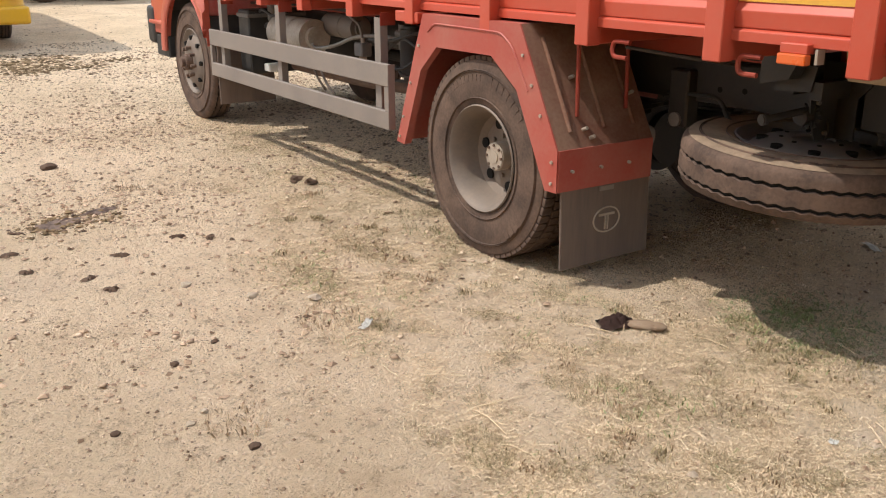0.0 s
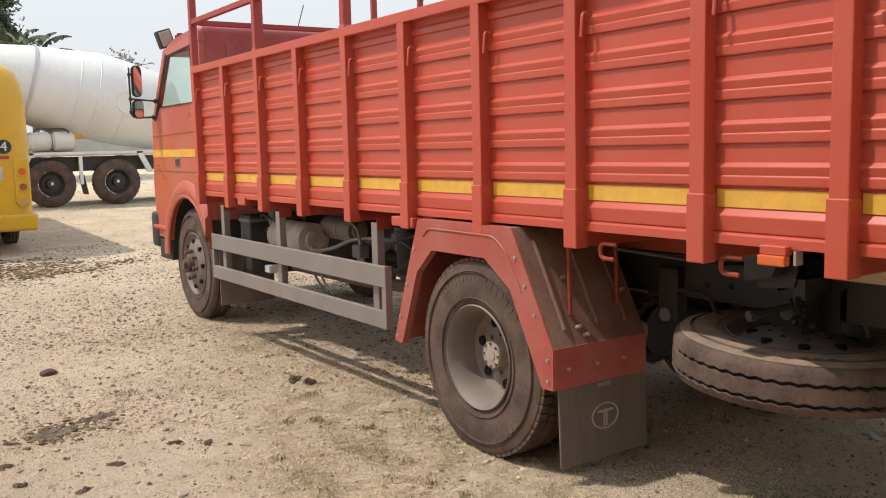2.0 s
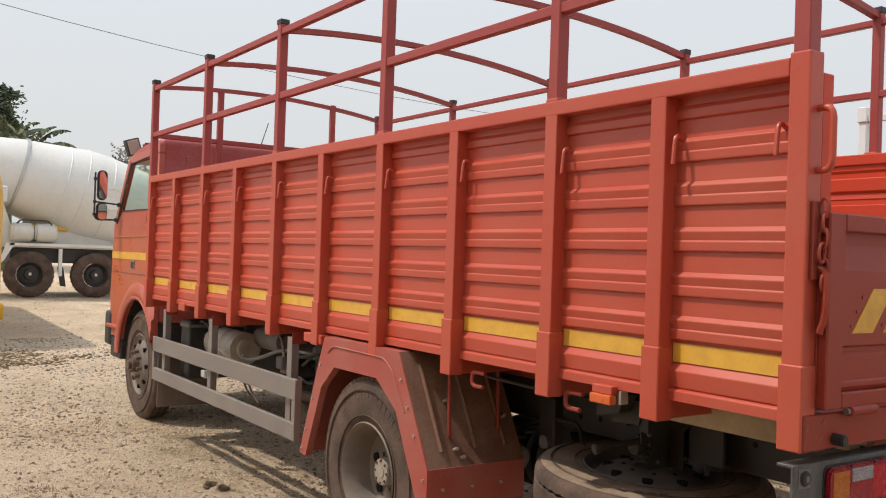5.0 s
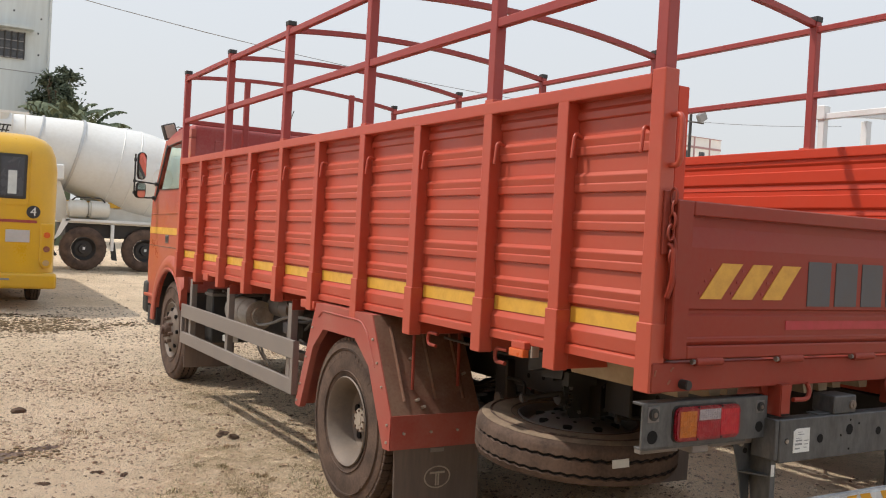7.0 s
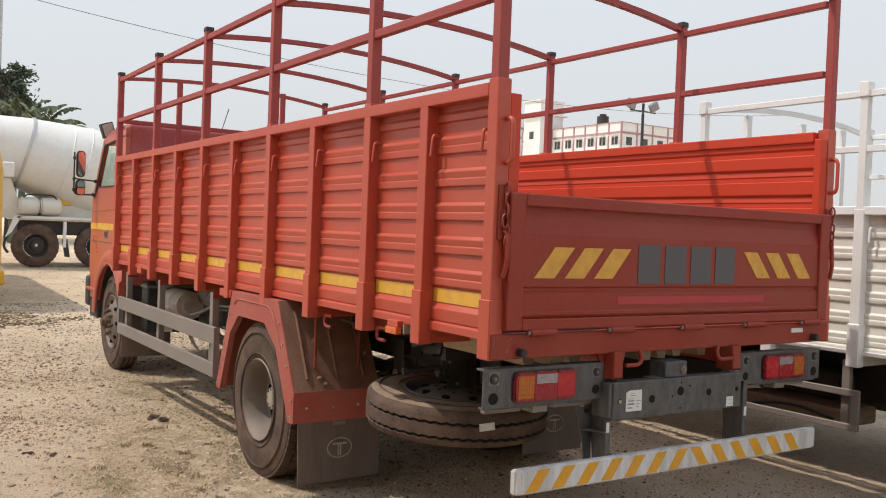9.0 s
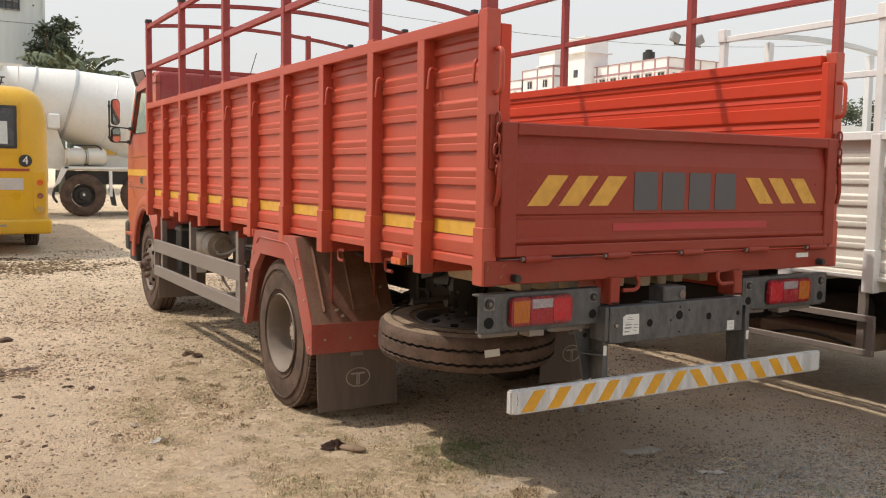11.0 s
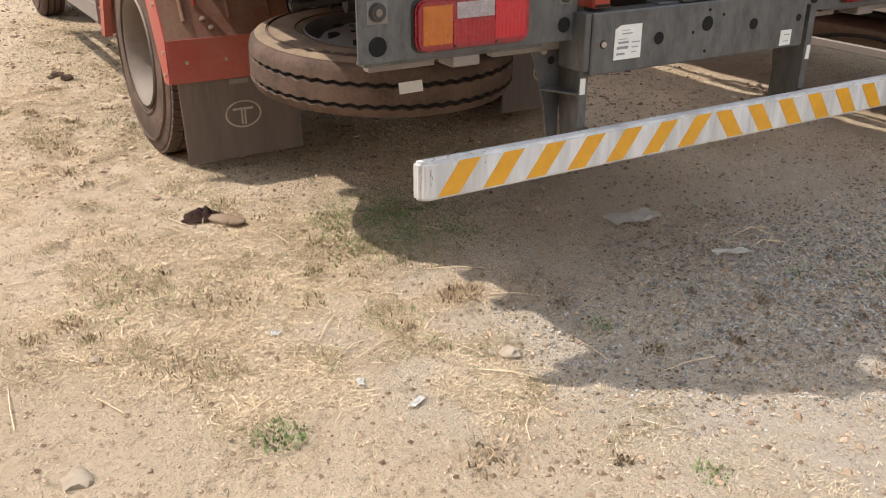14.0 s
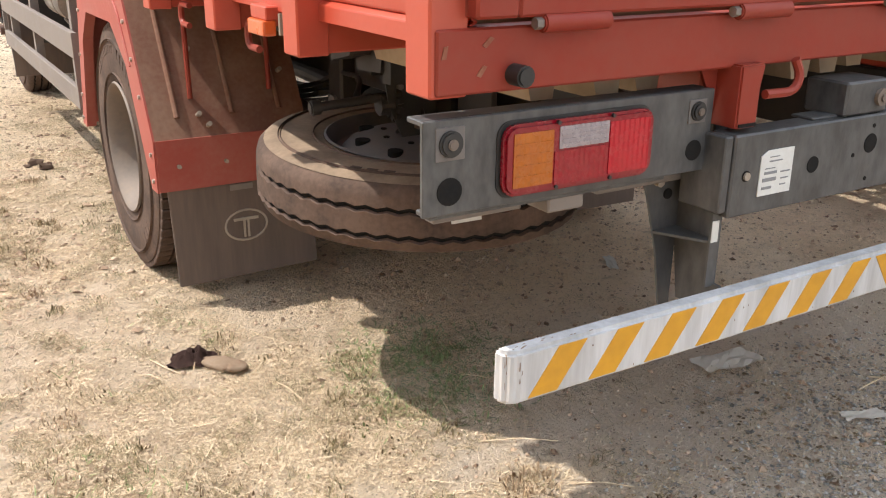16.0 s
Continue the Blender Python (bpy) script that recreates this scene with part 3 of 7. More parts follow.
        rim = [(0.268, 0.014), (0.279, 0.006), (0.273, -0.002), (0.262, 0.006), (0.252, 0.03), (0.240, 0.05), (0.232, 0.10), (0.216, 0.150), (0.18, 0.172), (0.15, 0.165), (0.10, 0.160), (0.0, 0.160)]
        R = part("rim", moved(lathe(rim, 48), m), M_rim, W, "deep dished grey steel rim", True)
        for k in range(6):
            a = 2 * math.pi * k / 6 + 0.25
            part("hand_hole", moved(cyl((0.155, 0.165 * math.cos(a), 0.165 * math.sin(a)), (0.19, 0.165 * math.cos(a), 0.165 * math.sin(a)), 0.027, None, 16), m), M_tyre_groove, R, "dark round hand hole")
        H = part("hub", moved(cyl((0.096, 0, 0), (0.165, 0, 0), 0.074, cyl((0.092, 0, 0), (0.097, 0, 0), 0.034, None, 20, bevel=0.002), 28, bevel=0.005), m), M_hub, W, "pale hub flange", True)
        for k in range(8):
            a = 2 * math.pi * k / 8
            part("hub_bolt", moved(cyl((0.089, 0.060 * math.cos(a), 0.060 * math.sin(a)), (0.11, 0.062 * math.cos(a), 0.062 * math.sin(a)), 0.0075, None, 6), m), M_brown_iron, H)
            part("wheel_nut", moved(cyl((0.145, 0.105 * math.cos(a), 0.105 * math.sin(a)), (0.17, 0.105 * math.cos(a), 0.105 * math.sin(a)), 0.012, None, 6), m), M_rim, H)
    else:
        rim = [(0.302, 0.02), (0.310, 0.008), (0.300, 0.004), (0.288, 0.02), (0.270, 0.04), (0.258, 0.045), (0.235, 0.02), (0.19, -0.005), (0.15, -0.012), (0.0, -0.012)]
        R = part("rim", moved(lathe(rim, 48), m), M_rim, W, "flat grey steel disc wheel", True)
        for k in range(8):
            a = 2 * math.pi * k / 8
            hole = cyl((-0.004, 0.222 * math.cos(a), 0.222 * math.sin(a)), (0.03, 0.222 * math.cos(a), 0.222 * math.sin(a)), 0.021, None, 12)
            part("hand_hole", moved(hole, m), M_tyre_groove, R, "dark round hand hole")
        H = part("hub", moved(cyl((-0.075, 0, 0), (0.0, 0, 0), 0.075, cyl((-0.11, 0, 0), (-0.07, 0, 0), 0.045, None, 16), 20, bevel=0.008), m), M_brown_iron, W, "brown cast hub", True)
        for k in range(8):
            a = 2 * math.pi * k / 8 + 0.2
            nut = cyl((-0.060, 0.135 * math.cos(a), 0.135 * math.sin(a)), (-0.008, 0.135 * math.cos(a), 0.135 * math.sin(a)), 0.018, None, 6)
            part("wheel_nut", moved(nut, m), M_brown_iron, H, "long brown wheel nut")
    return W


def build_fender(T, home, s):
    """Arched mudguard over the twin rear wheels, with its flap; s 1: on the side of -x."""
    def mx(bm):
        return bm if s > 0 else moved(bm, Matrix.Translation((2 * XC, 0, 0)) @ Matrix.Diagonal((-1, 1, 1, 1)))
    outer = [(4.32, 0.465), (4.115, 1.00), (4.03, 1.20), (3.20, 1.20), (2.905, 0.655), (2.905, 0.46)]
    inner = [(4.235, 0.46), (4.055, 0.90), (3.90, 1.035), (3.42, 1.035), (3.215, 0.895), (2.985, 0.458)]
    side = bmesh.new()
    for (a, b), (c, d) in zip(zip(outer, outer[1:]), zip(inner, inner[1:])):
        prism([a, b, d, c], 0, 2.515, 2.523, bm=side)
    bmesh.ops.remove_doubles(side, verts=side.verts, dist=1e-5)
    F = part("fender", mx(side), M_fender, T, "red painted mudguard arch of bent sheet", home=home)
    part("fender_lip", mx(sheet(inner, 0, 2.523, 2.56, -0.004)), M_fender, F, "turned edge of the arch")
    pressed = [(3.98, 1.11), (3.92, 1.155), (3.34, 1.150), (3.25, 1.09), (3.13, 0.90)]
    part("pressed_bead", mx(tube([(2.514, v.y, v.z) for v in bend([(0, *q) for q in pressed], 0.04)], 0.006, 6)), M_fender, F, "raised pressed bead")
    part("fender_top", mx(sheet([(4.32, 0.465), (4.115, 1.00), (4.03, 1.20), (3.20, 1.20)], 0, 2.523, 3.12, 0.004)), M_fender, F, "top sheet of the mudguard")
    slope = part("fender_slope", mx(sheet([(3.20, 1.20), (2.905, 0.655)], 0, 2.523, 3.12, 0.004)), M_fender_dust, F, "brown dusty sloping sheet with pressed ribs")
    for x in (2.62, 2.83, 3.02):
        part("slope_rib", mx(tube([(x, 3.16, 1.135), (x, 2.94, 0.728)], 0.011, 8)), M_fender_dust, F, "long pressed rib", True)
    for x, u in ((2.71, 0.45), (2.70, 0.86), (3.05, 0.62), (2.73, 0.93)):
        y, z = 3.20 - 0.295 * u, 1.20 - 0.545 * u
        part("bolt", mx(cyl((x, y - 0.03, z + 0.012), (x, y + 0.006, z - 0.004), 0.009, None, 8)), M_hub, F, "small pale bolt")
    part("fender_back", mx(box(2.523, 3.12, 2.899, 2.906, 0.462, 0.656)), M_fender, F, "flat red lower plate")
    for x in (2.60, 2.78, 2.96):
        part("bolt", mx(cyl((x, 2.885, 0.555), (x, 2.91, 0.555), 0.008, None, 8)), M_hub, F, "small pale bolt")
    for y, z in ((2.94, 0.50), (2.94, 0.60), (3.03, 0.80), (3.10, 0.93), (3.17, 1.06), (4.28, 0.50), (4.24, 0.62), (4.16, 0.82), (4.07, 1.03)):
        part("rivet", mx(cyl((2.507, y, z), (2.518, y, z), 0.008, None, 8)), M_hub, F, "small rivet")
    flap = prism([(2.552, 0.47), (3.122, 0.47), (3.142, 0.078), (2.566, 0.070)], 1, 2.908, 2.922, 0.003)
    G = part("mud_flap", mx(flap), M_flap, T, "dark grey rubber mud flap with pale emblem", home=home)
    ring = bmesh.new()
    pts = [(2.845 + 0.085 * math.cos(a), 2.905, 0.285 + 0.062 * math.sin(a)) for a in (2 * math.pi * k / 28 for k in range(29))]
    tube(pts, 0.0045, 6, ring)
    box(2.795, 2.895, 2.902, 2.908, 0.305, 0.316, bm=ring)
    box(2.833, 2.841, 2.902, 2.908, 0.235, 0.306, bm=ring)
    box(2.849, 2.857, 2.902, 2.908, 0.235, 0.306, bm=ring)
    part("flap_emblem", mx(ring), M_hub, G, "pale oval emblem outline")
    part("flap_tag", mx(box(2.79, 2.88, 2.903, 2.909, 0.432, 0.455)), M_guard, G, "small raised bar")
    if s > 0:
        for x, y, z in ((2.685, 2.985, 0.79), (2.995, 2.985, 0.80)):
            part("stay_rod", tube([(x, y, 1.20), (x, y - 0.012, z)], 0.010, 8), M_red_shaded, F, "thin red stay rod", True)


def build_tailgate(T, home, red):
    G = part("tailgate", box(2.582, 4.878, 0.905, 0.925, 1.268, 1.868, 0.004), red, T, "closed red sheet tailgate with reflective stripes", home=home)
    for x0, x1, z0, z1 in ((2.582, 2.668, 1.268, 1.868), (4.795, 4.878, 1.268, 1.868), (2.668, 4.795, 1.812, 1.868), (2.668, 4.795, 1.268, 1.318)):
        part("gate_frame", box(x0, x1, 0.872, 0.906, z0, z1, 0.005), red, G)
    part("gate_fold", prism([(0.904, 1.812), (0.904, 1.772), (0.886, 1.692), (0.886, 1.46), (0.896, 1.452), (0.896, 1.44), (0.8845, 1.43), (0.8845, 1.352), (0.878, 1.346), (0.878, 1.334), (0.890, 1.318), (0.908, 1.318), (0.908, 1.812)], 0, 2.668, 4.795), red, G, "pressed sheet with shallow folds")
    for k in range(3):
        x = 2.732 + 0.178 * k
        part("stripe", prism([(x, 1.497), (x + 0.116, 1.497), (x + 0.232, 1.637), (x + 0.116, 1.637)], 1, 0.8825, 0.8865), M_tape_dull, G, "faded yellow slanting sticker")
        x = 4.795 - 0.178 * k - 0.07
        part("stripe", prism([(x, 1.503), (x - 0.11, 1.503), (x - 0.225, 1.640), (x - 0.115, 1.640)], 1, 0.8825, 0.8865), M_tape_dull, G, "faded yellow slanting sticker")
        for x in (2.73 + 0.178 * k, 4.30 + 0.178 * k):
            for q in range(3):
                part("red_dot", cyl((x + 0.03 * q, 0.8825, 1.52 + 0.045 * q), (x + 0.03 * q, 0.8865, 1.52 + 0.045 * q), 0.006, None, 8), M_red_tape, G, "small red dot")
    # worn maker's name: four plain dark shapes
    for k, kind in enumerate("abab"):
        x = 3.360 + 0.184 * k
        shape = [(x + 0.010, 1.660), (x + 0.160, 1.660), (x + 0.160, 1.473), (x + 0.010, 1.473)]
        part("name_plate", prism(shape, 1, 0.8825, 0.8865), M_letter, G, "dark grey plain shape")
    part("slogan_bar", box(3.24, 4.32, 0.8810, 0.8845, 1.375, 1.412), M_slogan, G, "faded red bar of worn lettering")
    for x0, x1 in ((2.718, 2.867), (3.20, 3.35), (3.695, 3.843), (4.176, 4.337), (4.665, 4.822)):
        h = part("hinge", cyl((x0, 0.880, 1.257), (x1, 0.880, 1.257), 0.017, None, 14, bevel=0.003), red, T, "red hinge barrel", True, home=home)
        part("hinge_pin", cyl((x0 - 0.014, 0.880, 1.257), (x0 + 0.001, 0.880, 1.257), 0.011, None, 6), M_guard, h, "dull steel pin end")
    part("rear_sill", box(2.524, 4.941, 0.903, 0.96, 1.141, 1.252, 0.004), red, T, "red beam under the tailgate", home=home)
    for x in (2.680, 4.79):
        part("rubber_stop", cyl((x, 0.862, 1.170), (x, 0.906, 1.170), 0.019, None, 18, bevel=0.004), M_black, T, "black rubber stop", True, home=home)
    for x, z, a in ((2.540, 1.215, 15), (2.626, 1.228, 50), (2.614, 1.180, 40)):
        chip = moved(prism([(-0.004, -0.013), (0.005, -0.010), (0.003, 0.012), (-0.005, 0.008)], 1, -0.0012, 0.002), Matrix.Translation((x, 0.9025, z)) @ Matrix.Rotation(radians(a), 4, "Y"))
        part("weld_mark", chip, M_brown_lens, T, "small scuffed dent", home=home)
    part("plate_holder", box(4.60, 4.70, 0.897, 0.904, 1.20, 1.225), M_paper, T, "small white plate", home=home)
    # rear corner posts with hand grips, hooks and chains
    for s, x in ((1, XL), (-1, XR)):
        g = tube(bend([(x + s * 0.05, 0.915, 2.185), (x + s * 0.05, 0.865, 2.185), (x + s * 0.05, 0.865, 1.995), (x + s * 0.05, 0.915, 1.995)], 0.045, 6), 0.011, 10)
        part("hand_grip", g, M_red, T, "bent red rod hand grip", True, home=home)
        part("latch_plate", box(x + s * 0.02, x + s * 0.075, 0.902, 0.916, 1.66, 1.90, 0.003), M_red_shaded, T, home=home)
        c = bmesh.new()
        for k in range(6):
            z = 1.880 - 0.046 * k
            sway = 0.008 * math.sin(k * 1.7)
            ring = [(x + s * (0.05 + sway + (0.015 * math.cos(a) if k % 2 else 0)), 0.886 + (0.015 * math.cos(a) if k % 2 == 0 else 0), z + 0.030 * math.sin(a)) for a in (2 * math.pi * q / 12 for q in range(13))]
            tube(ring, 0.0055, 6, c)
        part("latch_chain", c, M_red_shaded, T, "short red painted chain", True, home=home)
        part("latch_pin", tube(bend([(x + s * 0.05, 0.900, 1.70), (x + s * 0.055, 0.875, 1.69), (x + s * 0.05, 0.872, 1.56), (x + s * 0.045, 0.89, 1.50)], 0.03), 0.011, 8), M_red_shaded, T, "bent latch pin", True, home=home)


def rounded(x0, x1, z0, z1, r, n=6):
    pts = []
    for cx, cz, a0 in ((x1 - r, z1 - r, 0), (x0 + r, z1 - r, 90), (x0 + r, z0 + r, 180), (x1 - r, z0 + r, 270)):
        pts += [(cx + r * math.cos(radians(a0 + 90 * k / n)), cz + r * math.sin(radians(a0 + 90 * k / n))) for k in range(n + 1)]
    return pts


def lamp_plate(T, home, s):
    def mx(bm):
        return bm if s > 0 else moved(bm, Matrix.Translation((2 * 3.71, 0, 0)) @ Matrix.Diagonal((-1, 1, 1, 1)))
    P = part("lamp_bracket", mx(box(2.510, 3.212, 0.925, 0.935, 0.925, 1.098, 0.002)), M_steel, T, "streaked dark grey steel lamp bracket", home=home)
    part("bracket_lip", mx(box(2.512, 3.210, 0.935, 0.985, 1.088, 1.098, 0.002)), M_steel, P)
    part("bracket_lip", mx(box(2.53, 3.10, 0.935, 0.985, 0.915, 0.925, 0.002)), M_steel, P)
    L = part("tail_lamp", mx(prism(rounded(2.663, 3.035, 0.939, 1.083, 0.030), 1, 0.922, 0.926)), M_black, P, "tail lamp with amber, clear and red lenses", True)
    part("lens_body", mx(prism(rounded(2.668, 3.030, 0.944, 1.078, 0.028), 1, 0.904, 0.923, 0.006)), M_redlens, P, "dark red lens surround", True)
    for nm, x0, x1, z0, z1, mat, lab in (("amber_lens", 2.687, 2.776, 0.961, 1.062, M_amber, "ribbed amber lens"), ("clear_lens", 2.790, 2.908, 1.024, 1.066, M_clearlens, "clear ribbed lens"),
                                         ("red_lens", 2.780, 2.908, 0.956, 1.020, M_redlens_mid, "red lens"), ("red_lens", 2.912, 3.014, 0.960, 1.063, M_redlens_bright, "bright red lens")):
        n = int((x1 - x0) / 0.006)
        zig = [(x0 + (x1 - x0) * k / n, 0.9010 + (0.0 if k % 2 else 0.0008)) for k in range(n + 1)]
        part(nm, mx(prism(zig + [(x1, 0.911), (x0, 0.911)], 2, z0, z1, 0.0)), mat, P, lab)
        if nm != "red_lens":
            for q in range(1, 5):
                zz = z0 + (z1 - z0) * q / 5
                part("lens_rib", mx(box(x0 + 0.004, x1 - 0.004, 0.8995, 0.9045, zz - 0.0015, zz + 0.0015)), mat, P)
    for x, z in ((2.786, 1.074), (2.786, 0.952), (2.918, 1.074), (2.918, 0.952)):
        part("lens_screw", mx(cyl((x, 0.8995, z), (x, 0.906, z), 0.004, None, 8)), M_black, P)
    for x, z, r in ((2.565, 1.055, 0.024), (3.165, 1.055, 0.020)):
        B = part("reflector_boss", mx(cyl((x, 0.914, z), (x, 0.926, z), r, None, 22, bevel=0.004)), M_black, P, "round black boss with a pale lens")
        part("boss_lens", mx(cyl((x, 0.909, z), (x, 0.915, z), r * 0.42, None, 14, bevel=0.002)), M_rim, B, "small dull grey lens", True)
        part("boss_pad", mx(box(x - r * 1.25, x + r * 1.25, 0.9225, 0.9255, z - r * 1.25, z + r * 1.25, 0.001)), M_rim_dark, B)
    for x, z, r in ((2.565, 0.968, 0.026), (3.165, 0.972, 0.022)):
        part("round_hole", mx(cyl((x, 0.9235, z), (x, 0.9365, z), r, None, 20)), M_tyre_groove, P, "dark round hole")
    part("wire_cover", mx(box(2.567, 2.77, 0.985, 1.02, 0.888, 0.914, 0.003)), M_guard, P)
    part("wire_cover", mx(box(2.962, 3.228, 0.985, 1.02, 0.888, 0.914, 0.003)), M_guard, P)
    part("plug_box", mx(box(2.80, 2.89, 0.94, 1.02, 0.885, 0.925, 0.004)), M_guard, P, "small wiring box")


def build_rear_frame(T, home):
    for x in (XC - 0.42, XC + 0.42):
        part("chassis_rail", box(x - 0.035, x + 0.035, 0.98, 9.1, 0.83, 1.04, 0.004), M_chassis, T, "long dark chassis rail", home=home)
    for y in (1.35, 1.62, 2.15, 2.30, 2.52, 2.66, 5.2, 5.6):
        part("rail_hole", cyl((XC - 0.4565, y, 0.93 + 0.03 * math.sin(y * 9)), (XC - 0.45, y, 0.93 + 0.03 * math.sin(y * 9)), 0.014, None, 12), M_tyre_groove, T, "dark round hole", home=home)
    part("wire_loom", tube(bend([(3.30, 2.9, 1.02), (3.28, 2.5, 1.06), (3.24, 2.2, 1.08), (3.26, 1.8, 1.04), (3.22, 1.3, 1.06), (3.2, 1.02, 1.0)], 0.1, 5), 0.010, 8), M_black, T, "black wiring loom", True, home=home)
    part("wire_loom", tube(bend([(2.75, 2.75, 1.12), (2.80, 2.45, 1.10), (2.95, 2.3, 1.07), (3.2, 2.25, 1.06)], 0.08, 5), 0.008, 8), M_chassis, T, "dark wire under the floor", True, home=home)
    part("air_pipe", tube(bend([(3.25, 2.95, 0.86), (3.22, 2.6, 0.88), (3.1, 2.45, 0.80), (3.2, 2.35, 0.74)], 0.08, 5), 0.010, 8), M_black, T, "thin air pipe", True, home=home)
    part("brake_chamber", cyl((3.16, 2.98, 0.62), (3.16, 3.14, 0.66), 0.075, cyl((3.16, 3.14, 0.66), (3.16, 3.2, 0.675), 0.03, None, 10), 18, bevel=0.015), M_rim_dark, T, "round grey brake chamber", True, home=home)
    for y in (2.35, 3.05, 4.1, 5.4, 6.7):
        part("chassis_cross_member", box(XC - 0.39, XC + 0.39, y, y + 0.08, 0.87, 1.0, 0.004), M_chassis, T, home=home)
    part("floor_panel", box(XL + 0.09, XR - 0.09, 0.96, 7.68, 1.236, 1.262), M_tan, T, "cargo floor of tan sheet", home=home)
    for x in (2.80, 2.93, 3.06, 3.36, 3.50, 3.64, 3.80, 3.96):
        part("floor_fold", prism([(x, 1.236), (x + 0.12, 1.236), (x + 0.10, 1.080), (x + 0.045, 1.080)], 1, 1.0 + 0.1 * ((x * 7) % 0.7), 1.75 if x < 3.1 else 2.4), M_cream_sheet, T, "cream folded floor sheet seen from below", home=home)
    for x in (XC - 0.43, XC + 0.43):
        part("floor_bearer", box(x - 0.04, x + 0.04, 1.0, 7.7, 1.045, 1.14, 0.004), M_red, T, home=home)
    B = part("rear_cross_beam", box(3.222, 4.143, 0.862, 0.93, 0.828, 1.008, 0.004), M_steel, T, "grey steel rear cross beam with round holes", home=home)
    part("beam_end", box(3.198, 3.2215, 0.868, 0.985, 0.84, 1.006, 0.003), M_steel, B)
    for x, z, r in ((3.263, 0.917, 0.012), (3.480, 0.915, 0.019), (3.680, 0.941, 0.023), (3.89, 0.922, 0.018), (4.106, 0.924, 0.012), (3.621, 0.919, 0.005), (3.681, 0.856, 0.005), (3.684, 0.982, 0.005), (3.747, 0.963, 0.005)):
        part("round_hole", cyl((x, 0.8605, z), (x, 0.933, z), r, None, 18), M_tyre_groove, B, "dark round hole")
    part("beam_bolt", cyl((3.263, 0.856, 0.917), (3.263, 0.862, 0.917), 0.009, None, 10), M_hub, B, "pale bolt head")
    part("paper_label", prism([(3.304, 0.866), (3.408, 0.866), (3.406, 0.966), (3.325, 0.966), (3.304, 0.955)], 1, 0.859, 0.8615), M_paper, B, "white printed paper label")
    for x0, x1, z0, h in ((3.318, 3.357, 0.913, 0.006), (3.314, 3.357, 0.897, 0.008), (3.314, 3.345, 0.880, 0.006), (3.37, 3.40, 0.913, 0.003), (3.372, 3.396, 0.898, 0.003), (3.372, 3.39, 0.884, 0.003), (3.33, 3.37, 0.940, 0.003), (3.33, 3.36, 0.950, 0.002), (3.318, 3.35, 0.925, 0.002)):
        part("print_line", box(x0, x1, 0.8578, 0.8592, z0, z0 + h), M_print, B)
    part("paper_label", box(4.026, 4.078, 0.859, 0.8615, 0.838, 0.888), M_paper, B, "small white label with a number")
    part("label_number", text_mesh("11", 0.026, Matrix.Translation((4.052, 0.8585, 0.874)), 0.0006), M_letter, B)
    part("label_line", box(4.038, 4.066, 0.8578, 0.8592, 0.851, 0.853), M_print, B)
    part("buzzer_box", box(3.575, 3.728, 0.868, 0.98, 1.010, 1.088, 0.005), M_steel, T, "small grey box with a round button", home=home)
    part("button", cyl((3.695, 0.858, 1.047), (3.695, 0.869, 1.047), 0.020, cyl((3.695, 0.853, 1.047), (3.695, 0.86, 1.047), 0.009, None, 12), 16), M_rim, T, home=home)
    part("beam_tab", box(3.49, 3.575, 0.885, 0.945, 1.008, 1.014, 0.002), M_steel, T, home=home)
    for x, s in ((3.261, 1), (4.115, -1)):
        part("sill_bracket", prism([(x - s * 0.032, 1.150), (x + s * 0.040, 1.150), (x + s * 0.031, 1.10), (x + s * 0.031, 1.018), (x - s * 0.032, 1.018)], 1, 0.875, 0.99, 0.004), M_red_shaded, T, "red bracket under the sill", home=home)
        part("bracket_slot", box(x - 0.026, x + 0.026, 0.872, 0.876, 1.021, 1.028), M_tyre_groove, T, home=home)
        part("sill_gusset", prism([(x - s * 0.085, 1.146), (x - s * 0.032, 1.146), (x - s * 0.032, 1.05)], 1, 0.94, 0.948), M_red_shaded, T, home=home)
        part("tow_hook", tube(bend([(x + s * 0.140, 0.885, 1.150), (x + s * 0.158, 0.88, 1.118), (x + s * 0.138, 0.875, 1.083), (x + s * 0.045, 0.875, 1.085)], 0.03), 0.010, 8), M_red_shaded, T, "bent red hook", True, home=home)
    # under-run bar on two legs
    bar = prism([(2.632, 0.853), (2.640, 0.838), (2.660, 0.828), (4.747, 0.828), (4.767, 0.838), (4.775, 0.853), (4.775, 0.872), (2.632, 0.872)], 2, 0.557, 0.668, 0.008)
    U = part("underrun_bar", bar, M_white_tape, T, "white under-run bar with yellow chevrons", home=home)
    for k in range(8):
        for s in (1, -1):
            x = 3.722 - s * (0.148 * k + 0.009)
            pts = [(x, 0.660), (x - s * 0.069, 0.660), (x - s * 0.139, 0.566), (x - s * 0.070, 0.566)]
            if min(p[0] for p in pts) > 2.655 and max(p[0] for p in pts) < 4.757:
                part("chevron", prism(pts, 1, 0.8268, 0.8285), M_yellow_tape, U, "slanting yellow reflective stripe")
    flakes = random.Random(63)
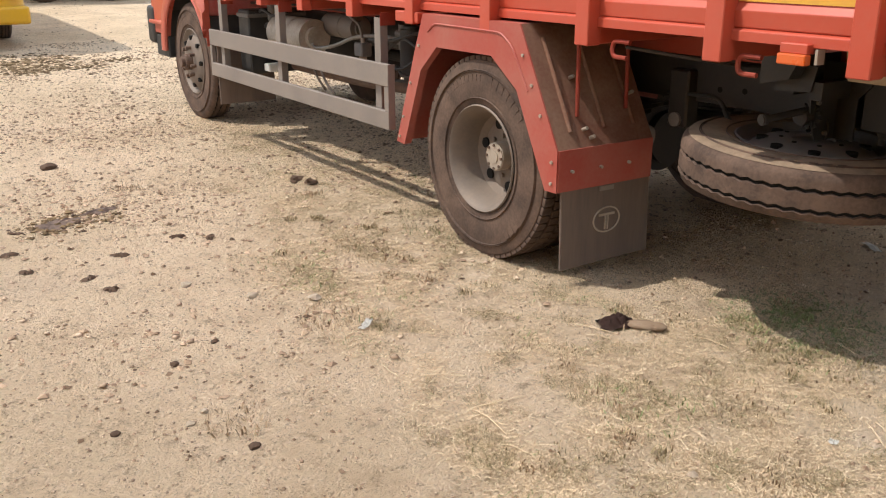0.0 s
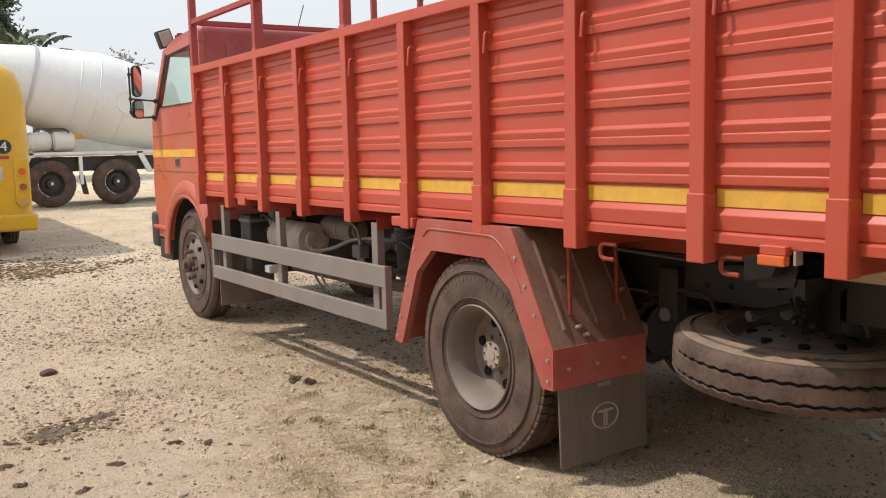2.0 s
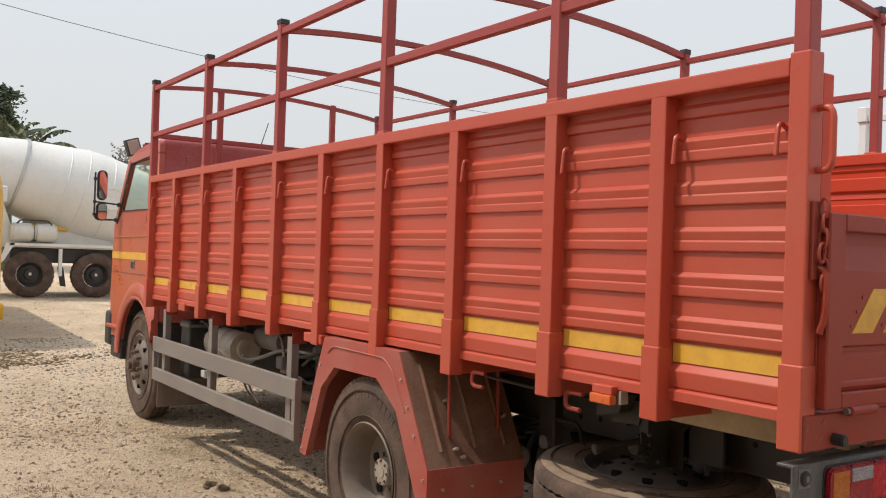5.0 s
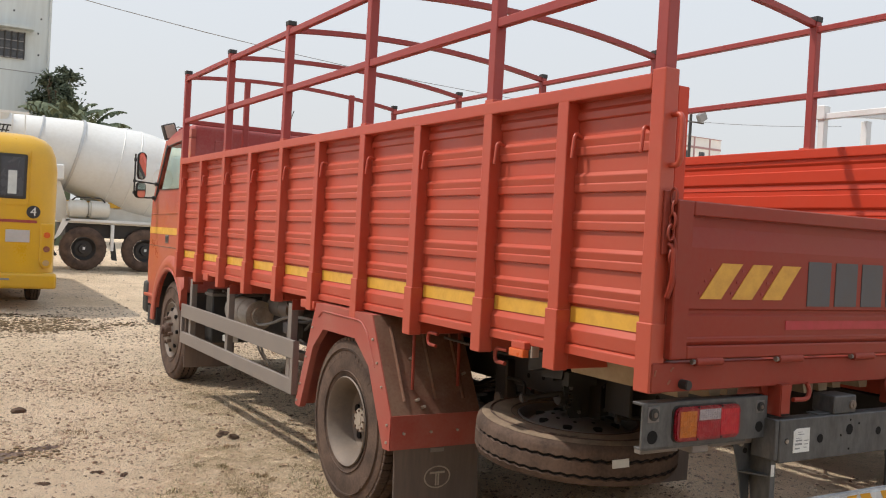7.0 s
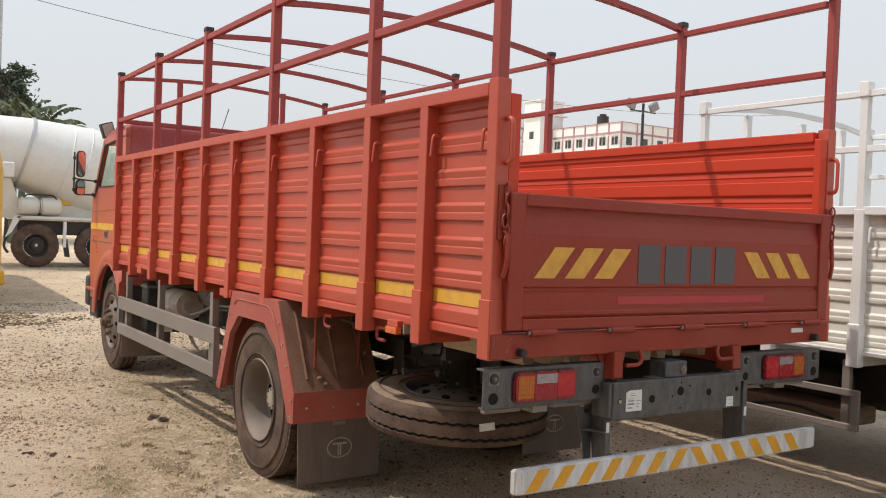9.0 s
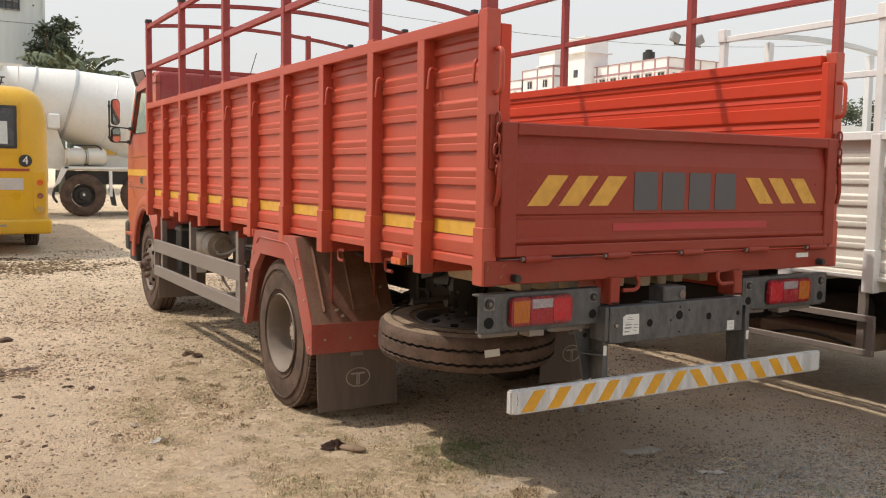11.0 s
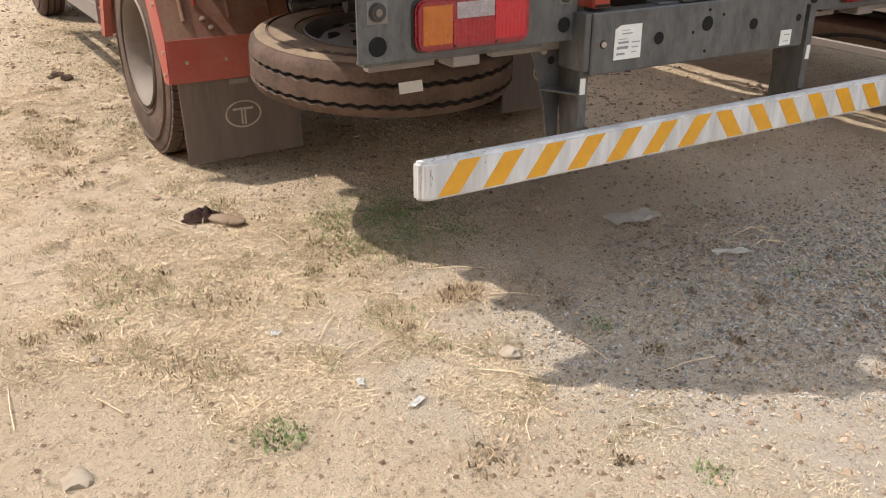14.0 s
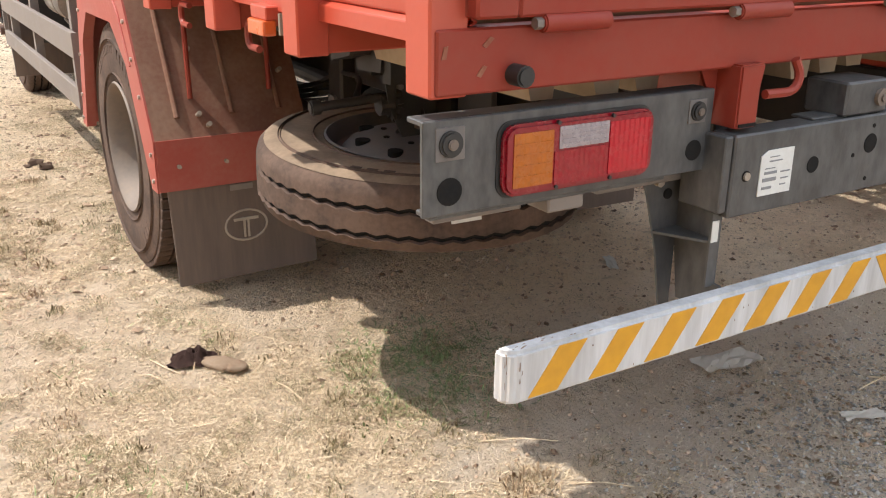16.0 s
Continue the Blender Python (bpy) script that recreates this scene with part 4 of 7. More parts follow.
    for k in range(34):
        end = k < 18
        x = 2.637 + abs(flakes.gauss(0, 0.022)) if end else flakes.uniform(2.66, 4.74)
        z = flakes.uniform(0.566, 0.640)
        h = flakes.uniform(0.006, 0.026) if end else flakes.uniform(0.002, 0.007)
        w = flakes.uniform(0.0006, 0.0016)
        y = 0.8275 if x > 2.660 else 0.828 + (2.660 - x) * 0.75
        part("rust_fleck", prism([(x, z), (x + w, z + h * 0.3), (x + w * 0.5, z + h)], 1, y - 0.0005, y + 0.004), M_rust, U, "brown rust fleck")
    for k in range(14):
        x, y = 2.650 + abs(flakes.gauss(0, 0.10)), flakes.uniform(0.834, 0.868)
        w = flakes.uniform(0.004, 0.014)
        part("rust_fleck", prism([(x, y), (x + w, y + 0.001), (x + w * 0.7, y + flakes.uniform(0.002, 0.004))], 2, 0.6675, 0.6686), M_rust, U, "brown rust fleck")
    for s in (1, -1):
        def mx(bm, s=s):
            return bm if s > 0 else moved(bm, Matrix.Translation((2 * 3.715, 0, 0)) @ Matrix.Diagonal((-1, 1, 1, 1)))
        L = part("bar_leg", mx(prism([(3.085, 0.945), (3.228, 0.955), (3.228, 0.58), (3.196, 0.58), (3.170, 0.72), (3.128, 0.862)], 1, 1.010, 1.016)), M_steel, T, "tapered grey steel leg of the under-run bar", home=home)
        part("leg_flange", mx(prism([(0.868, 0.60), (0.99, 0.60), (1.016, 0.76), (1.016, 0.955), (0.887, 0.955), (0.887, 0.67), (0.868, 0.67)], 0, 3.228, 3.236)), M_steel, L)
        part("leg_lip", mx(box(3.206, 3.228, 0.887, 0.893, 0.665, 0.95)), M_steel, L)
        part("leg_shelf", mx(prism([(3.150, 1.01), (3.228, 1.01), (3.228, 0.895), (3.210, 0.895)], 2, 0.765, 0.771)), M_steel, L)
        for x, z in ((3.155, 0.885), (3.215, 0.905)):
            part("bolt", mx(cyl((x, 0.995, z), (x, 1.01, z), 0.011, None, 6)), M_hub, L, "pale bolt head")
        part("round_hole", mx(cyl((3.190, 1.006, 0.852), (3.190, 1.0175, 0.852), 0.012, None, 14)), M_tyre_groove, L, "dark round hole")
        part("white_tag", mx(box(3.207, 3.226, 0.8845, 0.8868, 0.770, 0.818)), M_paper, L, "small white tag")
    # spare wheel hanging flat under the floor, with its winch
    return B


def build_spare(T, home):
    W = wheel(T, home, 0, 0, 0, 0.522, 1, 0.232, "spare", "spare_wheel", cuts=(0.36, 0.70))
    m = Matrix.Translation((3.165, 2.065, 0.788)) @ Matrix.Rotation(radians(90), 4, "Y") @ Matrix.Rotation(radians(3), 4, "Z")
    for o in (W, *W.children_recursive):
        o.data.transform(m)
    W["label"] = "dusty spare tyre hung flat under the cargo floor"
    part("winch_plate", prism([(2.07, 0.80), (2.07, 1.10), (1.85, 1.10), (1.85, 1.02), (1.90, 0.97), (1.90, 0.80)], 0, 3.17, 3.18), M_chassis, T, "black winch side plate", home=home)
    part("winch_plate", prism([(2.14, 0.99), (2.14, 1.10), (1.96, 1.10), (1.98, 1.0)], 0, 2.975, 2.985), M_chassis, T, "black winch side plate", home=home)
    part("winch_plate", prism([(2.16, 1.02), (2.16, 1.13), (1.99, 1.13), (2.03, 1.05)], 0, 2.90, 2.97), M_black, T, "black hanging winch bracket", home=home)
    part("winch_plate", prism([(2.985, 1.04), (3.31, 1.04), (3.305, 0.80), (3.05, 0.80), (3.005, 0.90)], 1, 1.985, 1.993), M_black, T, "black winch housing", home=home)
    part("winch_plate", prism([(2.985, 1.04), (2.985, 0.97), (3.31, 0.97), (3.31, 1.04)], 1, 1.935, 1.984), M_black, T, "black winch housing", home=home)
    for x, z in ((3.04, 0.955), (3.25, 0.955), (3.10, 0.83), (3.27, 0.83)):
        part("winch_bolt", cyl((x, 1.972, z), (x, 1.986, z), 0.010, None, 6), M_rim_dark, T, home=home)
    part("winch_plate", box(2.985, 3.42, 2.06, 2.07, 0.98, 1.13, 0.003), M_chassis, T, "black winch cross plate", home=home)
    part("winch_plate", box(3.18, 3.20, 1.70, 1.88, 0.85, 1.12, 0.003), M_chassis, T, "black winch plate", home=home)
    part("winch_drum", cyl((2.99, 2.02, 0.90), (3.17, 2.02, 0.90), 0.035, None, 14), M_chassis, T, home=home)
    part("carrier_arm", tube([(3.20, 1.80, 0.83), (3.42, 1.66, 0.835)], 0.012, 8), M_chassis, T, "thin steel carrier arm", True, home=home)
    part("carrier_bolt", cyl((3.205, 1.80, 0.80), (3.205, 1.80, 0.86), 0.012, cyl((3.205, 1.80, 0.835), (3.205, 1.80, 0.85), 0.02, None, 6), 8), M_chassis, T, home=home)
    gear = bmesh.new()
    for k in range(10):
        a = 2 * math.pi * k / 10
        merged(gear, moved(box(-0.008, 0.008, -0.008, 0.008, 0.03, 0.052), Matrix.Rotation(a, 4, "X")))
    cyl((-0.008, 0, 0), (0.008, 0, 0), 0.038, gear, 20)
    part("winch_gear", moved(gear, Matrix.Translation((3.035, 2.01, 0.90))), M_chassis, T, "toothed black winch wheel", home=home)
    part("winch_collar", cyl((2.985, 2.013, 0.899), (3.03, 2.01, 0.90), 0.028, None, 14), M_chassis, T, home=home)
    part("winch_crank", tube([(3.03, 2.01, 0.925), (2.80, 2.035, 0.907)], 0.014, 12, cyl((2.772, 2.038, 0.905), (2.806, 2.034, 0.908), 0.023, None, 12, bevel=0.005)), M_chassis, T, "short black winch shaft with a knob", True, home=home)
    part("winch_cable", tube(bend([(3.12, 2.0, 0.90), (3.12, 1.97, 0.85), (3.12, 1.985, 0.80)], 0.03), 0.006, 6), M_chassis, T, home=home)
    part("tyre_label", moved(box(-0.042, 0.042, -0.002, 0.002, -0.020, 0.020), Matrix.Translation((3.012, 1.561, 0.676)) @ Matrix.Rotation(radians(-18), 4, "Z") @ Matrix.Rotation(radians(-6), 4, "Y")), M_paper, T, "small white paper label", home=home)


def build_guard(T, home, mat, y0=4.43, y1=7.41, x=2.525, z0=0.506, z1=0.890, post_y=(4.568, 6.015, 7.165)):
    G = part("side_guard", box(x, x + 0.03, y0, y1, z1 - 0.13, z1, 0.004), mat, T, "grey brown side under-run guard rails", home=home)
    part("guard_rail", box(x, x + 0.03, y0, y1, z0, z0 + 0.11, 0.004), mat, G)
    part("guard_end", box(x, x + 0.03, y0, y0 + 0.045, z0 + 0.112, z1 - 0.132), mat, G)
    part("guard_end", box(x, x + 0.03, y1 - 0.045, y1, z0 + 0.112, z1 - 0.132), mat, G)
    part("guard_flange", box(x, x + 0.045, y0 - 0.004, y0, z0, z1), mat, G)
    for y in post_y:
        k = 1 if x < 3.7 else -1
        o = x + (0.032 if k > 0 else -0.002)
        part("guard_post", box(o, o + k * 0.006, y, y + 0.065, z0 + 0.03, 1.145, 0.001), mat, G)
        part("post_web", box(o, o + k * 0.05, y - 0.006, y, z0 + 0.03, 1.145, 0.001), mat, G)
        part("post_plate", box(o - k * 0.002, o + k * 0.10, y - 0.012, y - 0.006, 1.10, 1.175, 0.001), M_red_shaded, G, "red stub plate")
    return G


def build_undergear(T, home):
    """Air tanks, pipes, gearbox and axles that show between the side guard and the floor."""
    A = part("air_tank", cyl((2.86, 6.02, 0.905), (2.86, 6.72, 0.905), 0.130, None, 28, bevel=0.05), M_tank, T, "beige air tank with a strap", True, home=home)
    part("tank_strap", cyl((2.86, 6.30, 0.905), (2.86, 6.33, 0.905), 0.133, None, 28), M_hub, A, "pale steel strap")
    part("tank_port", cyl((2.82, 5.985, 0.85), (2.82, 6.03, 0.85), 0.022, None, 12), M_hub, A, "pale round fitting")
    B = part("air_tank", cyl((3.02, 5.62, 0.99), (3.02, 6.15, 0.99), 0.085, None, 20, bevel=0.03), M_guard, T, "smaller grey air tank", True, home=home)
    part("tank_strap", cyl((3.02, 5.85, 0.99), (3.02, 5.88, 0.99), 0.088, None, 20), M_guard, B)
    part("air_tank", cyl((3.30, 5.2, 0.95), (3.30, 5.9, 0.95), 0.11, None, 20, bevel=0.04), M_chassis, T, "dark air tank", True, home=home)
    part("battery_box", box(2.70, 3.20, 6.95, 7.17, 0.55, 1.06, 0.012), M_black, T, "black battery box", home=home)
    part("battery_lid", box(2.69, 3.21, 6.94, 7.18, 1.0, 1.03, 0.004), M_rim_dark, T, home=home)
    part("filter", cyl((2.98, 4.88, 0.72), (2.98, 4.88, 1.06), 0.085, None, 20, bevel=0.02), M_chassis, T, "dark grey filter can", True, home=home)
    V = part("brake_valve", box(2.80, 2.88, 5.24, 5.35, 0.84, 0.93, 0.008), M_rim_dark, T, "grey cast brake valve", home=home)
    for y, z in ((5.27, 0.83), (5.32, 0.83), (5.295, 0.94)):
        part("valve_port", cyl((2.84, y, z - 0.02), (2.84, y, z + 0.02), 0.014, None, 10), M_hub, V)
    part("brake_valve", box(2.95, 3.03, 4.98, 5.07, 0.93, 1.02, 0.010, cyl((2.99, 5.02, 0.90), (2.99, 5.02, 1.06), 0.03, None, 12)), M_rim_dark, T, "grey cast brake valve", home=home)
    part("brake_valve", cyl((2.88, 6.86, 0.98), (2.88, 6.86, 1.10), 0.045, cyl((2.88, 6.80, 1.02), (2.88, 6.92, 1.02), 0.02, None, 10), 16), M_rim_dark, T, "grey round valve", home=home)
    part("red_cap", cyl((2.80, 6.42, 0.93), (2.80, 6.44, 1.0), 0.030, None, 12), M_redlens, T, "small red cap", home=home)
    part("pale_block", box(2.80, 2.92, 6.80, 6.92, 0.575, 0.635, 0.005), M_paper, T, "pale block under the frame", home=home)
    part("thick_pipe", tube(bend([(2.82, 6.02, 0.85), (2.80, 5.92, 0.835), (2.82, 5.65, 0.88), (2.85, 5.45, 0.955), (2.87, 5.15, 0.985), (2.95, 4.95, 0.97)], 0.12, 6), 0.013, 12), M_silver_dull, T, "pale metal pipe", True, home=home)
    for pts in (((2.80, 6.3, 0.78), (2.80, 5.9, 0.74), (2.82, 5.84, 0.60), (2.86, 5.78, 0.52)), ((2.85, 6.15, 0.78), (2.85, 6.05, 0.62), (2.90, 6.0, 0.52)), ((2.84, 5.30, 0.95), (2.84, 5.33, 1.04), (2.9, 5.55, 1.07), (3.0, 5.8, 1.08))):
        part("brake_pipe", tube(bend(pts, 0.08, 6), 0.009, 8), M_guard, T, "thin grey brake pipe", True, home=home)
    for pts in (((2.75, 4.85, 0.84), (2.78, 4.70, 0.80), (2.84, 4.55, 0.92), (3.0, 4.42, 1.0)), ((2.85, 5.0, 0.9), (2.8, 4.7, 1.02), (2.85, 4.45, 0.88), (3.0, 4.2, 0.8)), ((2.9, 4.95, 0.80), (2.82, 4.75, 0.76), (2.86, 4.5, 0.80), (3.0, 4.3, 0.84)), ((2.78, 5.1, 0.97), (2.78, 4.85, 0.97), (2.82, 4.6, 1.04), (3.0, 4.3, 1.08)),
                ((3.0, 7.6, 1.08), (2.9, 6.9, 1.12), (2.9, 5.2, 1.12), (3.0, 4.3, 1.10)), ((2.84, 5.28, 0.82), (2.84, 5.2, 0.72), (2.95, 4.9, 0.70), (3.1, 4.6, 0.8)), ((2.78, 6.9, 1.05), (2.74, 6.75, 1.08), (2.76, 6.55, 1.02), (2.82, 6.45, 1.07)), ((2.8, 6.85, 0.93), (2.76, 6.7, 0.98), (2.80, 6.55, 0.92), (2.9, 6.45, 1.0))):
        part("rubber_hose", tube(bend(pts, 0.10, 6), 0.011, 8), M_chassis, T, "dark rubber hose", True, home=home)
    part("exhaust_pipe", tube(bend([(3.1, 8.2, 0.62), (3.1, 7.0, 0.60), (3.1, 5.6, 0.60), (3.25, 4.8, 0.62)], 0.3, 6), 0.045, 14), M_brown_iron, T, "long rusty exhaust pipe", True, home=home)
    part("sill_stub", box(2.555, 2.60, 6.675, 6.83, 1.165, 1.23, 0.004), M_red, T, "small red step plate", home=home)
    part("gearbox", box(XC - 0.25, XC + 0.25, 6.6, 7.8, 0.55, 1.0, 0.06, segs=2), M_chassis, T, "dark gearbox", home=home)
    part("drive_shaft", cyl((XC, 3.7, 0.60), (XC, 6.6, 0.70), 0.05, None, 14), M_chassis, T, home=home)
    part("rear_axle", cyl((2.9, 3.55, 0.51), (4.64, 3.55, 0.51), 0.085, cyl((XC, 3.35, 0.51), (XC, 3.75, 0.51), 0.2, None, 20, bevel=0.05), 16), M_chassis, T, "dark rear axle with differential", True, home=home)
    part("front_axle", cyl((2.9, 8.44, 0.48), (4.64, 8.44, 0.48), 0.06, None, 12), M_chassis, T, home=home)
    for x in (XC - 0.47, XC + 0.47):
        sp = bmesh.new()
        for k in range(7):
            n = 0.68 - 0.08 * k
            pts = [(3.55 + n * (2 * q / 8 - 1), 0.60 + 0.022 * (6 - k) + 0.13 * (2 * q / 8 - 1) ** 2 * (n / 0.68) ** 2) for q in range(9)]
            prism(pts + [(y, z - 0.017) for y, z in reversed(pts)], 0, x - 0.04, x + 0.04, bm=sp)
        part("leaf_spring", sp, M_chassis, T, "stack of dark spring leaves", home=home)
        part("spring_hanger", box(x - 0.045, x + 0.045, 2.80, 2.92, 0.70, 0.98, 0.01), M_chassis, T, home=home)
        part("shackle", cyl((x - 0.06, 2.86, 0.74), (x + 0.06, 2.86, 0.74), 0.035, None, 12), M_rim_dark, T, "spring shackle", home=home)
    part("rear_valve", box(3.02, 3.10, 2.10, 2.25, 1.02, 1.10, 0.01, cyl((3.06, 2.05, 1.05), (3.06, 2.3, 1.05), 0.012, None, 8)), M_chassis, T, home=home)
    part("front_mud_flap", box(2.545, 3.05, 7.30, 7.312, 0.265, 0.80, 0.003), M_flap, T, "dark rubber front mud flap", home=home)


def build_truck():
    T = thing("cargo_truck", HOME, "red high-sided cargo truck with open cage top, parked on sandy soil", "truck")
    h = HOME
    build_side(T, h, XL, 1, M_red, M_red_in, M_cage)
    build_side(T, h, XR, -1, M_red, M_red_in, M_cage, hooks=False, top=3.172, rails=(3.074, 2.668), rail_h=0.038, w=0.050)
    roof_bows(T, h, POST_Y, M_cage, XL, XR, Z_CAGE - 0.045, 3.145)
    # headboard behind the cab
    part("headboard", sheet([(7.70, z) if k % 4 in (0, 3) else (7.675, z) for k, z in enumerate(1.27 + 0.053 * q for q in range(20))], 0, XL + 0.08, XR - 0.08, 0.004), M_red_in, T, "ribbed front wall of the cargo bed", home=h)
    part("headboard_rail", box(XL + 0.07, XR - 0.07, 7.655, 7.705, 2.285, 2.345, 0.005), M_red, T, home=h)
    for x in (3.15, 4.36):
        part("cage_post", box(x, x + 0.055, 7.655, 7.70, 2.345, 3.23, 0.004), M_cage, T, home=h)
    part("cage_rail", box(XL + 0.06, XR - 0.06, 7.66, 7.70, 2.705, 2.75, 0.004), M_cage, T, home=h)
    # tailgate and sill take the red with shade in its colour
    build_tailgate(T, h, M_red_shaded)
    for s in (1, -1):
        lamp_plate(T, h, s)
        build_fender(T, h, s)
    build_rear_frame(T, h)
    build_guard(T, h, M_guard)
    build_guard(T, h, M_guard, x=4.91)
    wheel(T, h, 2.530, 3.525, 0.503, 0.521, 1, 0.24, True, lugged=True)
    wheel(T, h, 3.115, 3.55, 0.497, 0.523, -1, 0.24, True)
    wheel(T, h, 4.93, 3.55, 0.497, 0.523, -1, 0.24, True)
    wheel(T, h, 4.35, 3.55, 0.497, 0.523, 1, 0.24, True)
    wheel(T, h, 2.70, 8.44, 0.508, 0.545, 1, 0.24, False)
    wheel(T, h, 4.77, 8.44, 0.508, 0.545, -1, 0.24, False)
    build_spare(T, h)
    build_undergear(T, h)
    # lower rope hooks and the side marker lamp
    for y in (2.68, 2.035):
        part("rope_hook", tube(bend([(2.60, y - 0.10, 1.160), (2.60, y, 1.160), (2.60, y, 1.095), (2.60, y - 0.085, 1.095)], 0.03, 6), 0.010, 8), M_red_shaded, T, "bent rod rope hook", True, home=h)
    part("marker_lamp", box(2.525, 2.56, 1.712, 1.822, 1.156, 1.193, 0.006, segs=2), M_marker, T, "orange side marker lamp", home=h)
    part("marker_holder", box(2.535, 2.575, 1.714, 1.820, 1.193, 1.226, 0.003), M_red, T, home=h)
    part("marker_tag", box(2.56, 2.60, 1.69, 1.70, 1.16, 1.21), M_hub, T, "small dangling pale tag", home=h)
    part("toolbox_step", box(2.525, 2.60, 4.10, 4.335, 1.145, 1.20, 0.004), M_red, T, "small red step plate", home=h)
    return T


TRUCK = build_truck()

# ---- cab of the red truck ----
def build_cab(T, home):
    X0, X1 = 2.665, 4.80
    gy = 8.44
    arch = [(gy + 0.62 * math.cos(a), 0.56 + 0.62 * math.sin(a)) for a in (math.pi * k / 14 for k in range(15))]
    # lower side: from the front corner over the arch to the back
    front, back = 9.44, 7.87
    for s, x in ((1, X0), (-1, X1)):
        b = bmesh.new()
        k = [q for q in arch]
        # strips between the arch and the belt line
        prism([(front, 0.72), (front + 0.05, 1.2), (gy + 0.62, 1.2), (gy + 0.62, 0.72)], 0, x, x + s * 0.04, bm=b)
        for a, c in zip(k, k[1:]):
            lo = max(c[0], back)
            if a[0] <= back:
                continue
            prism([(a[0], a[1]), (a[0], 1.2), (lo, 1.2), (lo, c[1])], 0, x, x + s * 0.04, bm=b)
        prism([(front + 0.05, 1.2), (front - 0.02, 1.93), (back, 1.93), (back, 1.2)], 0, x, x + s * 0.04, bm=b)
        S = part("cab_side", b, M_cab, T, "orange red cab side with a wheel arch", home=home)
        # pillars and roof edge round the window
        w = bmesh.new()
        prism([(front - 0.02, 1.93), (front - 0.13, 1.93), (8.83, 2.56), (8.92, 2.62)], 0, x, x + s * 0.05, bm=w)
        prism([(8.92, 2.62), (8.83, 2.55), (back, 2.59), (back, 2.68)], 0, x, x + s * 0.05, bm=w)
        prism([(8.10, 1.93), (8.10, 2.60), (back, 2.60), (back, 1.93)], 0, x, x + s * 0.05, bm=w)
        part("window_pillar", w, M_cab, S, "slanting cab pillars")
        seal = [(9.31, 1.935), (8.825, 2.548), (8.105, 2.585), (8.105, 2.062), (9.12, 2.062), (9.31, 1.935)]
        part("door_top", prism([(9.31, 1.93), (9.12, 2.06), (8.10, 2.06), (8.10, 1.93)], 0, x, x + s * 0.05), M_cab, S, "raised upper edge of the door")
        part("window_seal", tube([(x - s * 0.003, y, z) for y, z in seal], 0.007, 6), M_black, S, "black rubber window seal")
        part("pillar_trim", prism([(9.335, 1.93), (9.295, 1.93), (8.800, 2.552), (8.850, 2.575)], 0, x - s * 0.006, x + s * 0.001), M_black, S, "black strip along the front pillar")
        g = part("window_glass", prism(seal[:-1], 0, x + s * 0.020, x + s * 0.026), M_glass, S, "clear side window")
        g.visible_shadow = False
        flare = bmesh.new()
        n = [(0.62, 0.0), (0.625, -0.022), (0.65, -0.034), (0.72, -0.028), (0.77, 0.0)]
        for a0, a1 in zip(range(0, 168, 8), range(8, 176, 8)):
            ring = [[(x + s * d, gy + r * math.cos(radians(a)), 0.56 + r * math.sin(radians(a))) for r, d in n] for a in (a0, a1)]
            ring = [[(px, max(py, back), pz) for px, py, pz in q] for q in ring]
            if max(p[1] for q in ring for p in q) <= back + 0.001:
                continue
            vs = [[flare.verts.new(p) for p in q] for q in ring]
            for i in range(len(n) - 1):
                flare.faces.new((vs[0][i], vs[0][i + 1], vs[1][i + 1], vs[1][i]))
        bmesh.ops.remove_doubles(flare, verts=flare.verts, dist=1e-4)
        part("arch_flare", flare, M_cab, S, "rounded flare over the wheel arch", True)
        part("arch_lip", tube([(x - s * 0.012, y, z) for y, z in arch if y > back], 0.022, 8), M_cab, S, "flared arch edge", True)
        part("yellow_strip", prism([(front + 0.02, 1.555), (front + 0.012, 1.63), (back, 1.63), (back, 1.555)], 0, x - s * 0.004, x), M_yellow_side, S, "yellow reflective strip")
        part("door_gap", tube([(x - s * 0.002, y, z) for y, z in ((9.47, 1.415), (8.75, 1.412), (7.90, 1.412))], 0.004, 5), M_brown_iron, S, "dark door gap")
        part("door_gap", tube([(x - s * 0.002, y, z) for y, z in ((8.055, 1.415), (8.055, 2.06))], 0.004, 5), M_brown_iron, S, "dark door gap")
        part("door_seam", tube([(x - s * 0.003, y, z) for y, z in ((9.42, 1.78), (back, 1.80))], 0.007, 5), M_cab, S, "pressed waist line")
        h = part("door_handle", box(x - s * 0.012, x + s * 0.01, 8.60, 8.70, 1.468, 1.540, 0.008), M_black, S, "black door handle in a recess")
        part("handle_plate", box(x - s * 0.006, x, 8.585, 8.715, 1.456, 1.550, 0.004), M_guard, h, "dull grey handle surround")
        part("turn_lamp", box(x - s * 0.03, x + s * 0.01, 8.0, 8.10, 1.22, 1.30, 0.012, segs=2), M_amber, S, "small orange side lamp")
        part("white_tag", box(x - s * 0.005, x, back + 0.02, back + 0.07, 1.80, 1.95), M_paper, S, "white paper tag")
        # mirrors on a bent tube arm
        ax = x - s * 0.25
        arm = tube(bend([(x, 9.30, 1.97), (ax + s * 0.03, 9.28, 1.965), (ax, 9.28, 2.0), (ax, 9.28, 2.47)], 0.03), 0.010, 8)
        tube(bend([(x, 9.20, 2.13), (ax, 9.28, 2.155)], 0.02), 0.009, 8, arm)
        for z in (2.02, 2.155, 2.40):
            cyl((ax, 9.28, z - 0.016), (ax, 9.28, z + 0.016), 0.017, arm, 10)
